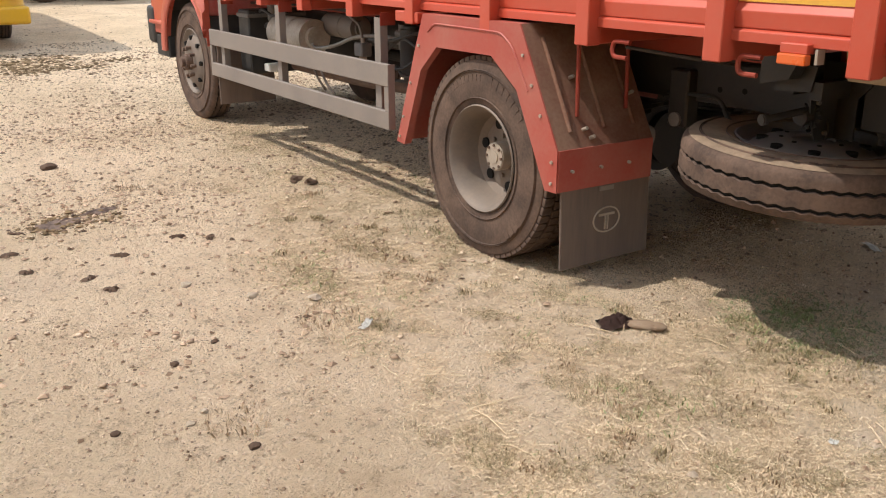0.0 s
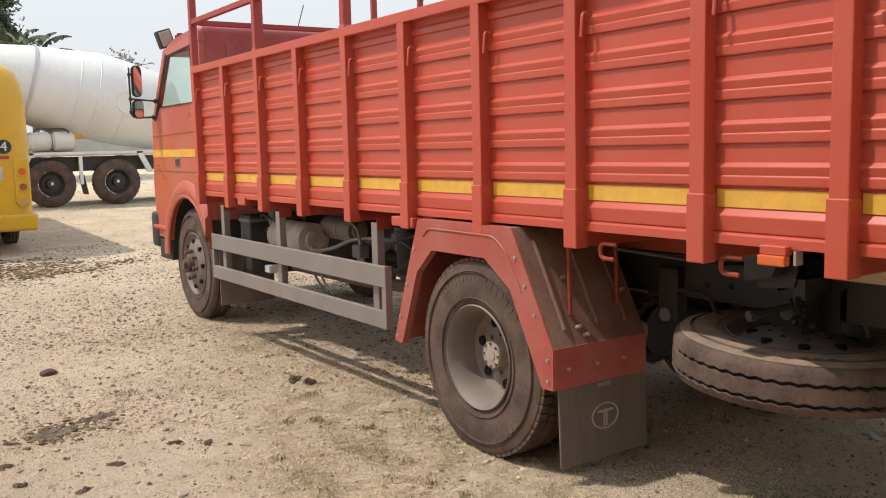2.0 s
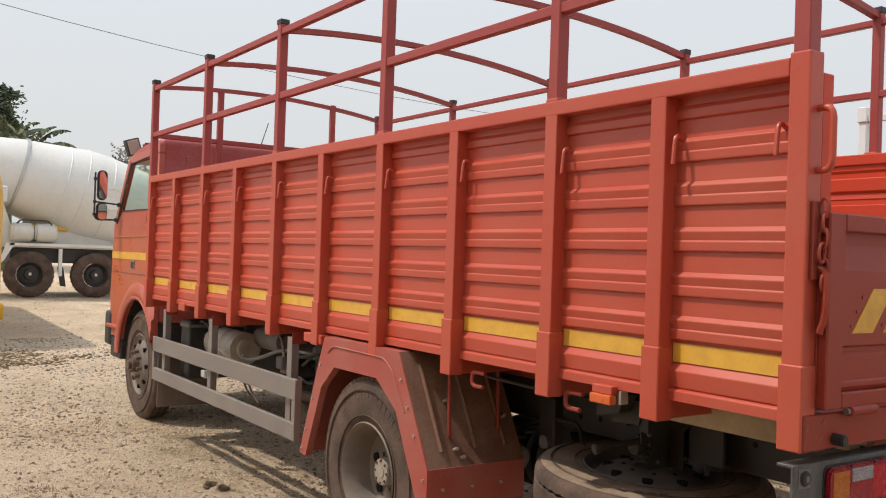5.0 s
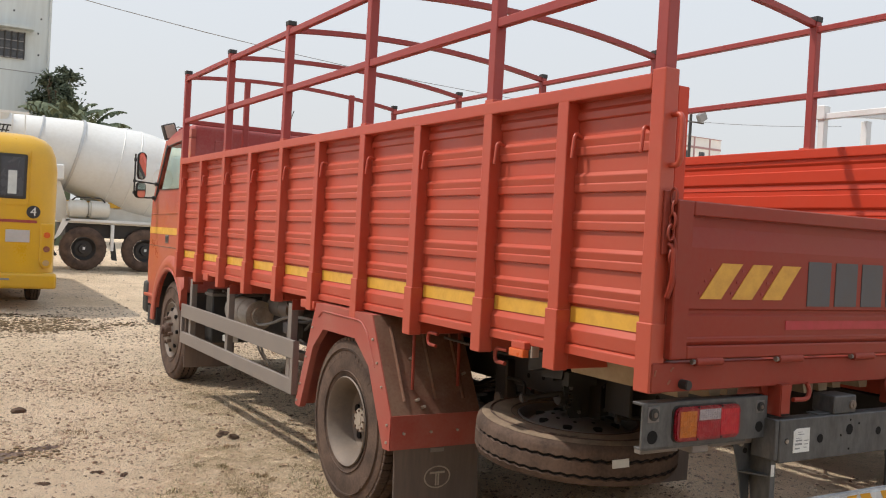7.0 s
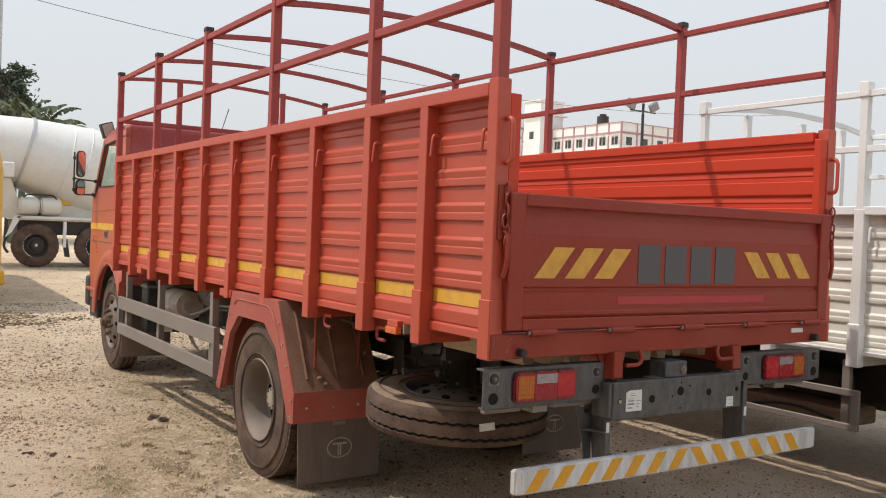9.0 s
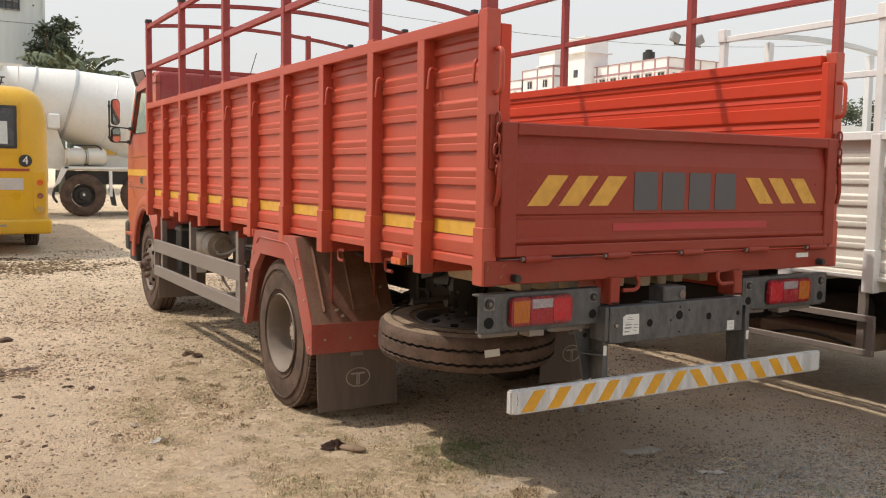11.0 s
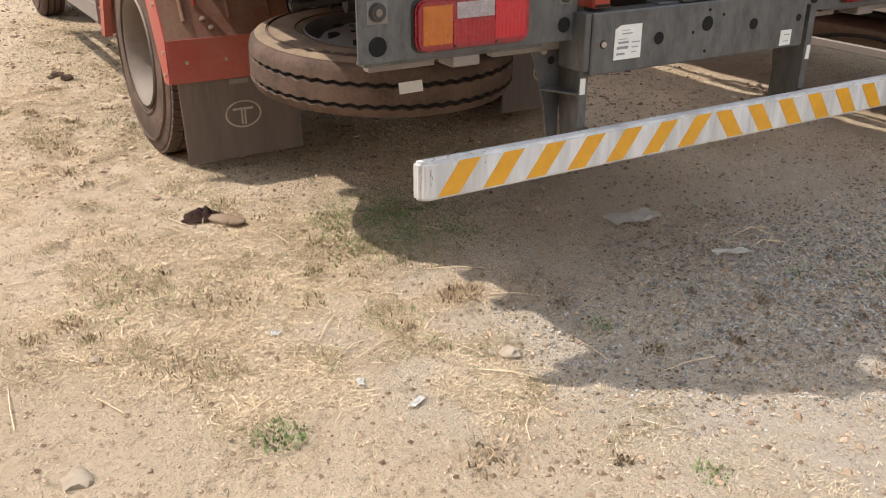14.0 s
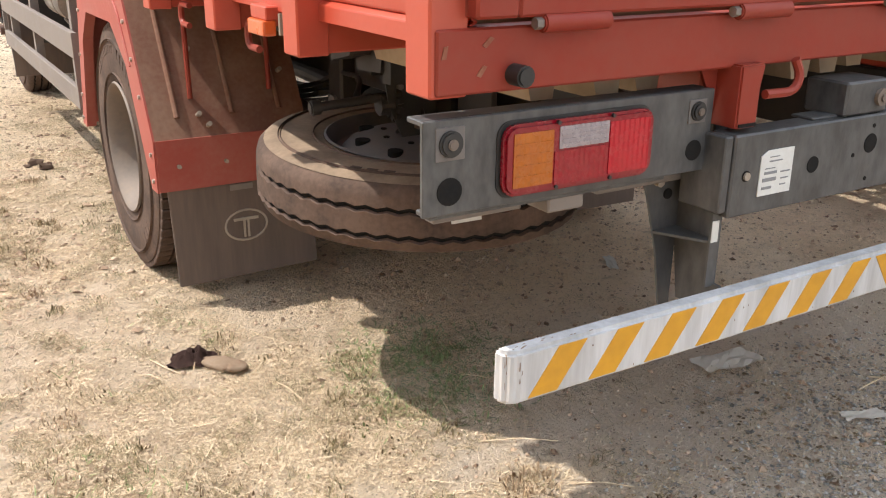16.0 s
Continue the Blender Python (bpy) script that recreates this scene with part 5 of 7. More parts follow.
        for y, z in ((9.30, 1.97), (9.20, 2.13)):
            cyl((x - s * 0.035, y, z), (x, y, z), 0.022, arm, 10)
        A = part("mirror_arm", arm, M_black, T, "black tube mirror arm", True, home=home)
        for z0, z1, w0, r in ((2.175, 2.495, 0.108, 0.050), (1.955, 2.145, 0.118, 0.048)):
            mm = Matrix.Translation((ax + s * 0.080, 9.27, 0)) @ Matrix.Rotation(radians(13 * s), 4, "Z")
            part("mirror_shell", moved(prism(rounded(-w0 / 2, w0 / 2, z0, z1, r), 1, 0, 0.045, 0.012), mm), M_black, A, "black mirror housing with rounded ends", True)
            part("mirror_face", moved(prism(rounded(-w0 / 2 + 0.011, w0 / 2 - 0.011, z0 + 0.011, z1 - 0.011, r - 0.011), 1, -0.004, 0.002), mm), M_mirror, A, "mirror glass")
        part("spot_mirror", moved(box(-0.075, 0.075, -0.05, 0.05, -0.09, 0.09, 0.014, segs=2), Matrix.Translation((x + s * 0.08, 9.10, 2.752)) @ Matrix.Rotation(radians(-18 * s), 4, "Y")), M_black, A, "square front lamp on the roof edge", True)
        part("lamp_glass", moved(box(-0.058, 0.058, -0.056, -0.046, -0.073, 0.073, 0.003), Matrix.Translation((x + s * 0.08, 9.10, 2.752)) @ Matrix.Rotation(radians(-18 * s), 4, "Y")), M_hub, A, "pale lamp back")
        part("step_box", box(x + s * 0.005, x + s * 0.30, 9.03, 9.42, 0.49, 0.70, 0.012), M_black, T, "black cab step", home=home)
        part("roof_lamp", cyl((x + s * 0.20, 8.98, 2.60), (x + s * 0.20, 8.98, 2.80), 0.05, None, 14, bevel=0.02), M_redlens, T, "small red roof lamp", True, home=home)
    # roof, back and front
    roof = [(9.0, 2.58), (8.90, 2.64), (8.6, 2.70), (8.2, 2.728), (8.02, 2.728), (8.02, 2.55)]
    part("cab_roof", prism(roof + [(8.9, 2.55)], 0, X0 + 0.005, X1 - 0.005, 0.02), M_cab_roof, T, "faded red cab roof with rounded edges", True, home=home)
    part("cab_back", box(X0 + 0.012, X1 - 0.012, 7.872, 8.06, 0.95, 2.745, 0.075, segs=5), M_cab_roof, T, "faded red back wall of the cab with rounded corners", True, home=home)
    for k in range(7):
        x = X0 + 0.25 + 0.28 * k
        part("back_rib", box(x, x + 0.10, 7.860, 7.874, 2.0, 2.58, 0.006), M_cab_roof, T, home=home)
    part("cab_front", prism([(9.44, 0.72), (9.49, 1.2), (9.42, 1.93), (9.38, 1.93), (9.44, 1.2), (9.39, 0.72)], 0, X0 + 0.041, X1 - 0.041), M_cab, T, "cab front panel", home=home)
    g = part("windscreen", prism([(9.40, 1.935), (8.95, 2.60), (8.935, 2.59), (9.385, 1.93)], 0, X0 + 0.055, X1 - 0.055), M_glass, T, "clear windscreen", home=home)
    g.visible_shadow = False
    part("cab_floor", box(X0 + 0.045, X1 - 0.045, 7.93, 9.37, 1.19, 1.22), M_black, T, home=home)
    part("dashboard", box(X0 + 0.06, X1 - 0.06, 9.05, 9.34, 1.55, 1.90, 0.05, segs=2), M_black, T, "dark dashboard", home=home)
    part("front_bumper", box(X0 - 0.02, X1 + 0.02, 9.40, 9.62, 0.60, 0.98, 0.05, segs=3), M_black, T, "black front bumper", True, home=home)
    part("bumper_lip", box(X0 - 0.03, X0 + 0.05, 9.05, 9.52, 0.80, 0.845, 0.012), M_cab, T, "red lower edge", home=home)
    part("wheel_housing", sheet([(gy - 0.62, 0.62), (gy - 0.55, 0.95), (gy - 0.3, 1.13), (gy + 0.3, 1.13), (gy + 0.55, 0.95), (gy + 0.62, 0.60)], 0, X0 + 0.042, X0 + 0.42, 0.004), M_black, T, "black wheel housing", home=home)
    for x in (X0 + 0.12, X0 + 0.66, X1 - 0.62):
        st = part("seat", box(x, x + 0.5, 8.50, 9.0, 1.5, 1.64, 0.04, segs=2), M_seat, T, "pale covered cab seat", True, home=home)
        part("seat_back", moved(box(0, 0.5, 0, 0.13, 0, 0.66, 0.06, segs=3), Matrix.Translation((x, 8.46, 1.64)) @ Matrix.Rotation(radians(8), 4, "X")), M_seat, st, "pale covered seat back", True)
        part("head_rest", box(x + 0.10, x + 0.40, 8.38, 8.50, 2.26, 2.46, 0.045, segs=3), M_seat, st, "pale head rest", True)
    part("steering_wheel", tube([(X1 - 0.55 + 0.22 * math.cos(a), 8.95 + 0.05 * math.sin(a), 1.86 + 0.21 * math.sin(a)) for a in (2 * math.pi * k / 20 for k in range(21))], 0.015, 8), M_black, T, "black steering wheel", True, home=home)
    part("aerial", tube([(3.95, 8.6, 2.72), (4.05, 8.55, 3.1)], 0.005, 6), M_black, T, "thin roof aerial", home=home)


build_cab(TRUCK, HOME)

# ---- white cargo truck parked alongside ----
def build_white_truck():
    home = Vector((7.2, 0.0, 0.0))
    T = thing("white_cargo_truck", home, "white ribbed high-sided cargo truck parked beside the red one", "truck")
    x0, x1 = 6.00, 8.40
    posts = [-2.84 + 0.70 * k for k in range(9)]
    y0, y1 = posts[0], posts[-1] + 0.085
    ribs = [1.842 - 0.150 * k for k in range(6)]
    for s, f in ((1, x0), (-1, x1)):
        flat = f + s * 0.070
        prof = [(flat - s * 0.016, 0.975), (flat - s * 0.016, 0.992)] + stepped_ribs(flat, s, ribs) + [(flat, 1.935)]
        part("side_panel", sheet(eased(prof, 0.003), 1, y0, y1, 0.004 * s), M_cream, T, "cream pressed sheet wall with horizontal ribs", True)
        part("top_rail", box(f + s * 0.004, f + s * 0.11, y0, y1, 1.912, 1.972, 0.005), M_white, T)
        part("sill_rail", box(f + s * 0.03, f + s * 0.10, y0, y1, 0.945, 0.974, 0.004), M_white, T)
        for i, y in enumerate(posts):
            p = part("side_post", box(f - s * 0.002, f + s * 0.070, y, y + 0.075, 0.90, 1.955, 0.005), M_white, T)
            part("post_sleeve", box(f - s * 0.010, f + s * 0.066, y - 0.008, y + 0.083, 0.862, 1.16, 0.005), M_white, p)
            part("cross_beam", box(min(f + s * 0.06, 7.2), max(f + s * 0.06, 7.2), y + 0.005, y + 0.07, 0.865, 0.944, 0.004), M_cream, T)
            if i % 2 == 0:
                part("cage_post", box(f + s * 0.002, f + s * 0.056, y + 0.01, y + 0.066, 1.955, 2.80, 0.004), M_white, p)
                part("post_cap", box(f - s * 0.010, f + s * 0.064, y + 0.002, y + 0.074, 2.725, 2.83, 0.005), M_white, p)
            if s > 0 and i:
                part("rope_hook", side_hook(y - 0.04, 1.78, f, s), M_white, T, "small bent rod hook", True)
        for z in (2.725, 2.345):
            part("cage_rail", box(f + s * 0.008, f + s * 0.046, y0 + 0.08, y1 - 0.02, z, z + 0.045, 0.004), M_white, T)
    for y in posts[::2]:
        pts = [(x0 + 0.03 + (x1 - x0 - 0.06) * k / 12, 2.77 + 0.10 * (1 - (k / 6 - 1) ** 2)) for k in range(13)]
        part("roof_bow", prism(pts + [(x, z - 0.04) for x, z in reversed(pts)], 1, y + 0.015, y + 0.055), M_white, T, "arched white roof bow")
    for x in (6.54, 7.29, 7.90):
        part("front_post", box(x, x + 0.06, y1 - 0.07, y1 - 0.015, 1.95, 2.775, 0.004), M_white, T)
    part("floor_panel", box(x0 + 0.08, x1 - 0.08, y0, y1, 0.950, 0.985), M_chassis, T)
    part("headboard", box(x0 + 0.08, x1 - 0.08, y1 - 0.07, y1 - 0.02, 0.99, 1.95), M_cream, T)
    for x in (6.78, 7.62):
        part("chassis_rail", box(x - 0.035, x + 0.035, y0 + 0.1, 4.9, 0.66, 0.86), M_chassis, T)
    # thin side guard with its brown posts
    G = part("side_guard", box(6.0, 6.03, 1.34, 3.30, 0.656, 0.703, 0.004), M_guard, T, "thin grey brown side guard frame")
    part("guard_rail", box(6.0, 6.03, 1.34, 3.30, 0.418, 0.464, 0.004), M_guard, G)
    part("guard_end", box(6.0, 6.03, 1.34, 1.392, 0.4645, 0.6555), M_guard, G)
    part("guard_end", box(6.0, 6.03, 3.248, 3.30, 0.4645, 0.6555), M_guard, G)
    for y in (1.43, 2.83):
        part("guard_post", box(6.034, 6.075, y, y + 0.06, 0.43, 0.90, 0.004), M_guard, G)
    # tool box and hoses between the frame rails
    K = part("tool_box", box(6.30, 6.72, 1.62, 2.55, 0.36, 0.50, 0.03, segs=2), M_sole, T, "low brown dusty tool box")
    part("box_strap", tube(bend([(6.285, 1.7, 0.42), (6.285, 2.0, 0.47), (6.285, 2.3, 0.44), (6.285, 2.5, 0.38)], 0.2), 0.012, 6), M_black, K, "dark strap")
    part("hose", tube(bend([(6.3, 2.6, 0.56), (6.2, 2.75, 0.50), (6.15, 2.9, 0.40), (6.25, 3.05, 0.36), (6.4, 3.0, 0.48)], 0.1), 0.014, 8), M_black, T, "black hose", True)
    part("air_tank", cyl((6.55, 1.75, 0.66), (6.55, 2.5, 0.66), 0.11, None, 20, bevel=0.03), M_chassis, T, "dark air tank", True)
    part("battery_box", box(6.25, 6.70, 2.75, 3.2, 0.45, 0.80, 0.02), M_black, T, "black battery box")
    part("fuel_tank", box(6.9, 7.5, 1.4, 3.0, 0.42, 0.80, 0.06, segs=2), M_chassis, T, "dark fuel tank")
    for x, s in ((6.10, 1), (8.30, -1)):
        wheel(T, home, x, -0.35, 0.48, 0.48, s, 0.24, True)
    wheel(T, home, 6.60, -0.35, 0.48, 0.48, -1, 0.24, True)
    for x, s in ((6.16, 1), (8.24, -1)):
        wheel(T, home, x, 4.25, 0.48, 0.48, s, 0.24, False)
    part("rear_axle", cyl((6.4, -0.35, 0.48), (8.1, -0.35, 0.48), 0.08, None, 12), M_chassis, T)
    part("cab_body", prism([(2.95, 0.75), (5.05, 0.70), (5.10, 1.25), (5.02, 1.55), (4.70, 2.10), (3.02, 2.15), (2.95, 2.05)], 0, 6.10, 8.30, 0.03), M_cream, T, "cream truck cab")
    part("cab_window", box(6.092, 6.102, 3.45, 4.55, 1.45, 1.95), M_darkwin, T, "dark side window")


build_white_truck()


# ---- yellow school buses ----
def build_bus(home, label, y_sign=1):
    """Rear at home.y, right rear corner at home.x; the body goes on towards +y."""
    T = thing("school_bus", home, label, "bus", "yellow buses in the yard")
    x1, y0, z = home.x, home.y, home.z
    x0, y1 = x1 - 2.25, y0 + 6.8
    r = 0.32
    plan = []
    for cx, cy, a0 in ((x1 - r, y0 + r, -90), (x1 - r, y1 - r, 0), (x0 + r, y1 - r, 90), (x0 + r, y0 + r, 180)):
        plan += [(cx + r * math.cos(radians(a0 + 15 * k)), cy + r * math.sin(radians(a0 + 15 * k))) for k in range(7)]
    b = bmesh.new()
    cx, cy = (x0 + x1) / 2, (y0 + y1) / 2
    rings = []
    for zz, sc in ((0.36, 0.0), (0.40, 0.0), (2.30, 0.0), (2.55, 0.03), (2.72, 0.09), (2.83, 0.19), (2.90, 0.34), (2.93, 0.60)):
        rings.append([b.verts.new((cx + (px - cx) * (1 - sc / 1.12), cy + (py - cy) * (1 - sc / 3.4), z + zz)) for px, py in plan])
    for p, q in zip(rings, rings[1:]):
        for j in range(len(plan)):
            b.faces.new((p[j], p[(j + 1) % len(plan)], q[(j + 1) % len(plan)], q[j]))
    b.faces.new(rings[0][::-1])
    b.faces.new(rings[-1])
    B = part("bus_body", b, M_bus, T, "rounded yellow bus body", True)
    yb = y0 - 0.004
    part("rear_window", box(x1 - 1.75, x1 - 0.50, yb - 0.012, yb + 0.03, z + 1.82, z + 2.55, 0.03, segs=2), M_black, T, "black rubber window frame")
    part("window_pane", box(x1 - 1.70, x1 - 0.55, yb - 0.018, yb - 0.012, z + 1.87, z + 2.50), M_darkwin, T, "dark rear window pane")
    for xc in (0.78, 1.05, 1.40):
        part("curtain", box(x1 - xc, x1 - xc + 0.13, yb - 0.021, yb - 0.019, z + 1.90, z + 2.28), M_seat, T, "pale curtain behind the pane")
    part("window_bar", box(x1 - 0.93, x1 - 0.89, yb - 0.024, yb - 0.010, z + 1.85, z + 2.52), M_black, T, "black bar of the sliding pane")
    part("window_trim", box(x1 - 0.46, x1 - 0.44, yb - 0.010, yb + 0.02, z + 1.74, z + 2.62), M_bus, T)
    part("window_trim", box(x1 - 1.80, x1 - 0.44, yb - 0.010, yb + 0.02, z + 1.72, z + 1.745), M_bus, T)
    part("red_band", box(x0 + 0.3, x1 - r, yb - 0.006, yb + 0.02, z + 1.44, z + 1.485), M_red_tape, T, "dark red band")
    part("grey_patch", box(x1 - 0.78, x1 - 0.42, yb - 0.007, yb + 0.01, z + 1.12, z + 1.32), M_silver, T, "worn grey plate")
    part("body_crease", box(x0 + 0.3, x1 - 0.40, yb - 0.008, yb + 0.01, z + 1.02, z + 1.035), M_bus, T)
    part("number_disc", cyl((x1 - 0.38, yb - 0.008, z + 1.62), (x1 - 0.38, yb + 0.01, z + 1.62), 0.105, None, 28), M_black, T, "black disc with the figure 4")
    part("number_figure", text_mesh("4", 0.20, Matrix.Translation((x1 - 0.38, yb - 0.011, z + 1.62)) @ Matrix.Rotation(radians(90), 4, "X")), M_paper, T, "white figure 4")
    part("lamp_column", box(x1 - 0.27, x1 - 0.06, yb - 0.008, yb + 0.12, z + 0.78, z + 1.45, 0.03, segs=2), M_bus, T, "yellow lamp column")
    for zz, mat, lab in ((1.25, M_marker, "round orange lamp"), (1.02, M_brown_lens, "round dark red lamp"), (0.79, M_clear_amber, "round pale amber lamp")):
        part("lamp_bezel", cyl((x1 - 0.16, yb - 0.018, z + zz), (x1 - 0.16, yb + 0.03, z + zz), 0.086, None, 24, bevel=0.006), M_bus, T, "yellow lamp surround", True)
        part("lamp", cyl((x1 - 0.16, yb - 0.03, z + zz), (x1 - 0.16, yb + 0.02, z + zz), 0.066, None, 20, bevel=0.015), mat, T, lab, True)
    part("bumper", box(x0 + 0.02, x1 + 0.015, y0 - 0.06, y0 + 0.25, z + 0.36, z + 0.62, 0.05, segs=3), M_bus, T, "yellow bumper", True)
    part("bumper_label", box(x1 - 0.95, x1 - 0.70, y0 - 0.064, y0 - 0.058, z + 0.50, z + 0.53), M_print, T, "dark bar of lettering")
    for zz in (1.46, 1.70):
        part("side_rail", box(x1 - 0.005, x1 + 0.012, y0 + 0.4, y1 - 0.4, z + zz, z + zz + 0.03), M_bus, T)
    for k in range(6):
        part("side_window", box(x1 - 0.004, x1 + 0.006, y0 + 0.5 + 0.95 * k, y0 + 1.3 + 0.95 * k, z + 1.80, z + 2.45), M_darkwin, T, "dark sliding window")
        part("side_window", box(x0 - 0.006, x0 + 0.004, y0 + 0.5 + 0.95 * k, y0 + 1.3 + 0.95 * k, z + 1.80, z + 2.45), M_darkwin, T, "dark sliding window")
    for y in (y0 + 1.8, y1 - 1.4):
        for x, s in ((x1 - 0.03, -1), (x0 + 0.03, 1)):
            wheel(T, T.location, x, y, z + 0.42, 0.42, s, 0.22, False)
    return T


build_bus(Vector((2.33, 14.5, rise(14.5))), "yellow school bus seen from behind, standing on the soil")
# out of view: added and stretched so that its shadow reaches the soil
shadow_bus = build_bus(Vector((-0.48, -4.32, 0.0)), "tall unseen yellow bus beside the red truck, added to cast a shadow")
for ob in shadow_bus.children_recursive:
    ob.data.transform(Matrix.Diagonal((1, 1, 1.1, 1)))


# ---- concrete mixer truck ----
def build_mixer():
    g = rise(24.6)
    home = Vector((5.2, 25.6, g))
    T = thing("mixer_truck", home, "white concrete mixer truck standing across the far end", "truck")
    part("chassis_frame", box(3.9, 11.5, 24.72, 26.45, g + 0.88, g + 1.25, 0.01), M_chassis, T, "dark truck frame")
    part("deck_edge", box(3.86, 9.4, 24.50, 24.58, g + 1.30, g + 1.37, 0.005), M_white, T, "white deck edge")
    part("deck", box(3.88, 9.4, 24.58, 26.6, g + 1.26, g + 1.33), M_cream, T)
    part("drum_subframe", box(3.95, 9.2, 25.0, 26.3, g + 1.335, g + 1.72, 0.02), M_cream, T, "cream subframe under the drum")
    for s in (0, 1):
        part("mudguard_arm", prism([(3.80, g + 1.36), (3.98, g + 1.36), (3.74, g + 0.92), (3.60, g + 0.80)] if s == 0 else [(6.45, g + 1.35), (6.60, g + 1.35), (6.86, g + 0.80), (6.72, g + 0.80)], 1, 24.50, 24.58), M_white, T, "white slanting mudguard arm")
    part("mud_flap", tube(bend([(3.64, 24.6, g + 0.82), (3.56, 24.6, g + 0.55), (3.68, 24.6, g + 0.38)], 0.1), 0.035, 8), M_black, T, "curled black flap", True)
    for x in (4.35, 5.94, 9.8):
        tyre = lathe([(0.32, 0.02), (0.37, 0.0), (0.48, 0.0), (0.55, 0.03), (0.585, 0.07), (0.585, 0.26), (0.545, 0.30), (0.32, 0.30), (0.32, 0.02)], 40)
        mm = Matrix.Translation((x, 24.52, g + 0.585)) @ Matrix.Rotation(radians(90), 4, "Z")
        W = part("wheel", moved(tyre, mm), M_tyre, T, "dusty black tyre", True)
        part("rim", moved(lathe([(0.315, 0.02), (0.30, 0.01), (0.27, 0.05), (0.22, 0.10), (0.13, 0.10), (0.12, -0.02), (0.0, -0.02)], 32), mm), M_chassis, W, "dark wheel rim", True)
        part("hub_mark", box(x - 0.03, x + 0.03, 24.485, 24.498, g + 0.56, g + 0.63), M_paper, W, "white mark on the hub")
        lug = bmesh.new()
        for k in range(30):
            a = 2 * math.pi * k / 30
            merged(lug, moved(box(0.06, 0.27, -0.02, 0.02, 0.572, 0.595), Matrix.Rotation(a, 4, "X")))
        part("tread", moved(lug, mm), M_tyre, W, "coarse tread blocks")
    part("silencer", box(5.02, 5.10, 24.5, 24.6, g + 0.55, g + 1.25), M_white, T)
    part("hanging_flap", prism([(5.0, g + 0.78), (5.14, g + 0.78), (5.22, g + 0.28), (5.08, g + 0.30)], 1, 24.56, 24.59), M_black, T, "dark hanging flap")
    part("water_tank", cyl((3.92, 24.78, g + 1.64), (4.43, 24.78, g + 1.64), 0.24, None, 24, bevel=0.05), M_cream, T, "cream water tank", True)
    part("water_tank", cyl((4.45, 24.78, g + 1.64), (4.98, 24.78, g + 1.64), 0.24, None, 24, bevel=0.05), M_cream, T, "cream water tank", True)
    part("tank_rail", tube(bend([(4.02, 24.6, g + 1.86), (4.10, 24.6, g + 1.95), (4.75, 24.6, g + 1.95), (4.85, 24.6, g + 1.84)], 0.06), 0.02, 8), M_black, T, "black rail over the tank", True)
    part("rear_pedestal", prism([(2.6, g + 1.3), (4.1, g + 1.3), (3.75, g + 2.35), (3.4, g + 2.4)], 1, 24.9, 26.2), M_cream, T, "cream rear drum support")
    part("roller_housing", box(3.50, 3.78, 24.55, 24.85, g + 2.38, g + 2.78, 0.03), M_white, T, "white roller housing")
    part("front_pedestal", prism([(7.6, g + 1.3), (8.8, g + 1.3), (8.5, g + 2.3), (7.9, g + 2.3)], 1, 24.9, 26.2), M_cream, T)
    part("yellow_beam", box(3.7, 5.6, 24.95, 25.15, g + 1.72, g + 1.86), M_bus, T, "yellow beam under the drum")
    L = part("ladder_platform", box(1.2, 2.9, 24.75, 24.80, g + 4.0, g + 4.06), M_white, T, "white railing at the hopper")
    for k in range(6):
        part("rail_bar", box(1.3 + 0.3 * k, 1.33 + 0.3 * k, 24.75, 24.79, g + 3.0, g + 4.0), M_white, L)
    part("hopper", prism([(1.3, g + 4.1), (2.5, g + 4.1), (2.2, g + 3.2), (1.6, g + 3.2)], 1, 25.2, 26.0), M_cream, T, "cream hopper")
    mesh_guard = bmesh.new()
    for k in range(5):
        tube([(1.90 + 0.09 * k, 24.7, g + 3.05), (2.05 + 0.09 * k, 24.7, g + 3.7)], 0.018, 6, mesh_guard)
    for k in range(5):
        tube([(1.88 + 0.04 * k, 24.69, g + 3.12 + 0.14 * k), (2.32 + 0.04 * k, 24.69, g + 3.12 + 0.14 * k)], 0.018, 6, mesh_guard)
    part("lamp_grille", mesh_guard, M_black, T, "black wire grille")
    part("cab_body", box(9.3, 11.3, 24.6, 26.6, g + 0.8, g + 3.2, 0.08), M_cream, T, "cream truck cab")
    fit = Matrix.Translation((4.07, 22.5, rise(22.5))) @ Matrix.Scale(0.95, 4) @ Matrix.Translation((-4.35, -24.52, -g))
    at = fit @ home
    for ob in T.children_recursive:
        ob.data.transform(fit)
        if ob.parent == T:
            ob.matrix_parent_inverse = Matrix.Translation(-at)
    T.matrix_world = Matrix.Translation(at)
    # the drum, leaning down towards the cab
    m = Matrix.Translation((3.85, 23.53, 3.33)) @ Vector((1, 0, 0)).rotation_difference(Vector((1, 0, -0.25)).normalized()).to_matrix().to_4x4()
    prof = [(0.40, -2.3), (0.46, -1.9), (0.66, -1.15), (0.92, -0.1), (0.95, 0.1), (1.09, 0.96), (1.17, 1.45), (1.18, 1.75), (1.16, 2.10), (1.09, 2.95), (0.95, 3.35), (0.60, 3.6), (0.0, 3.65)]
    D = part("drum", moved(lathe(prof, 72), m), M_drum, T, "white mixing drum with welded seams", True)
    for r, x, w in ((0.935, 0.0, 0.035), (0.71, -0.95, 0.02)):
        part("drum_band", moved(lathe([(r, x - w), (r + 0.035, x - w * 0.9), (r + 0.035, x + w * 0.9), (r, x + w)], 72), m), M_silver, D, "grey steel band round the drum")
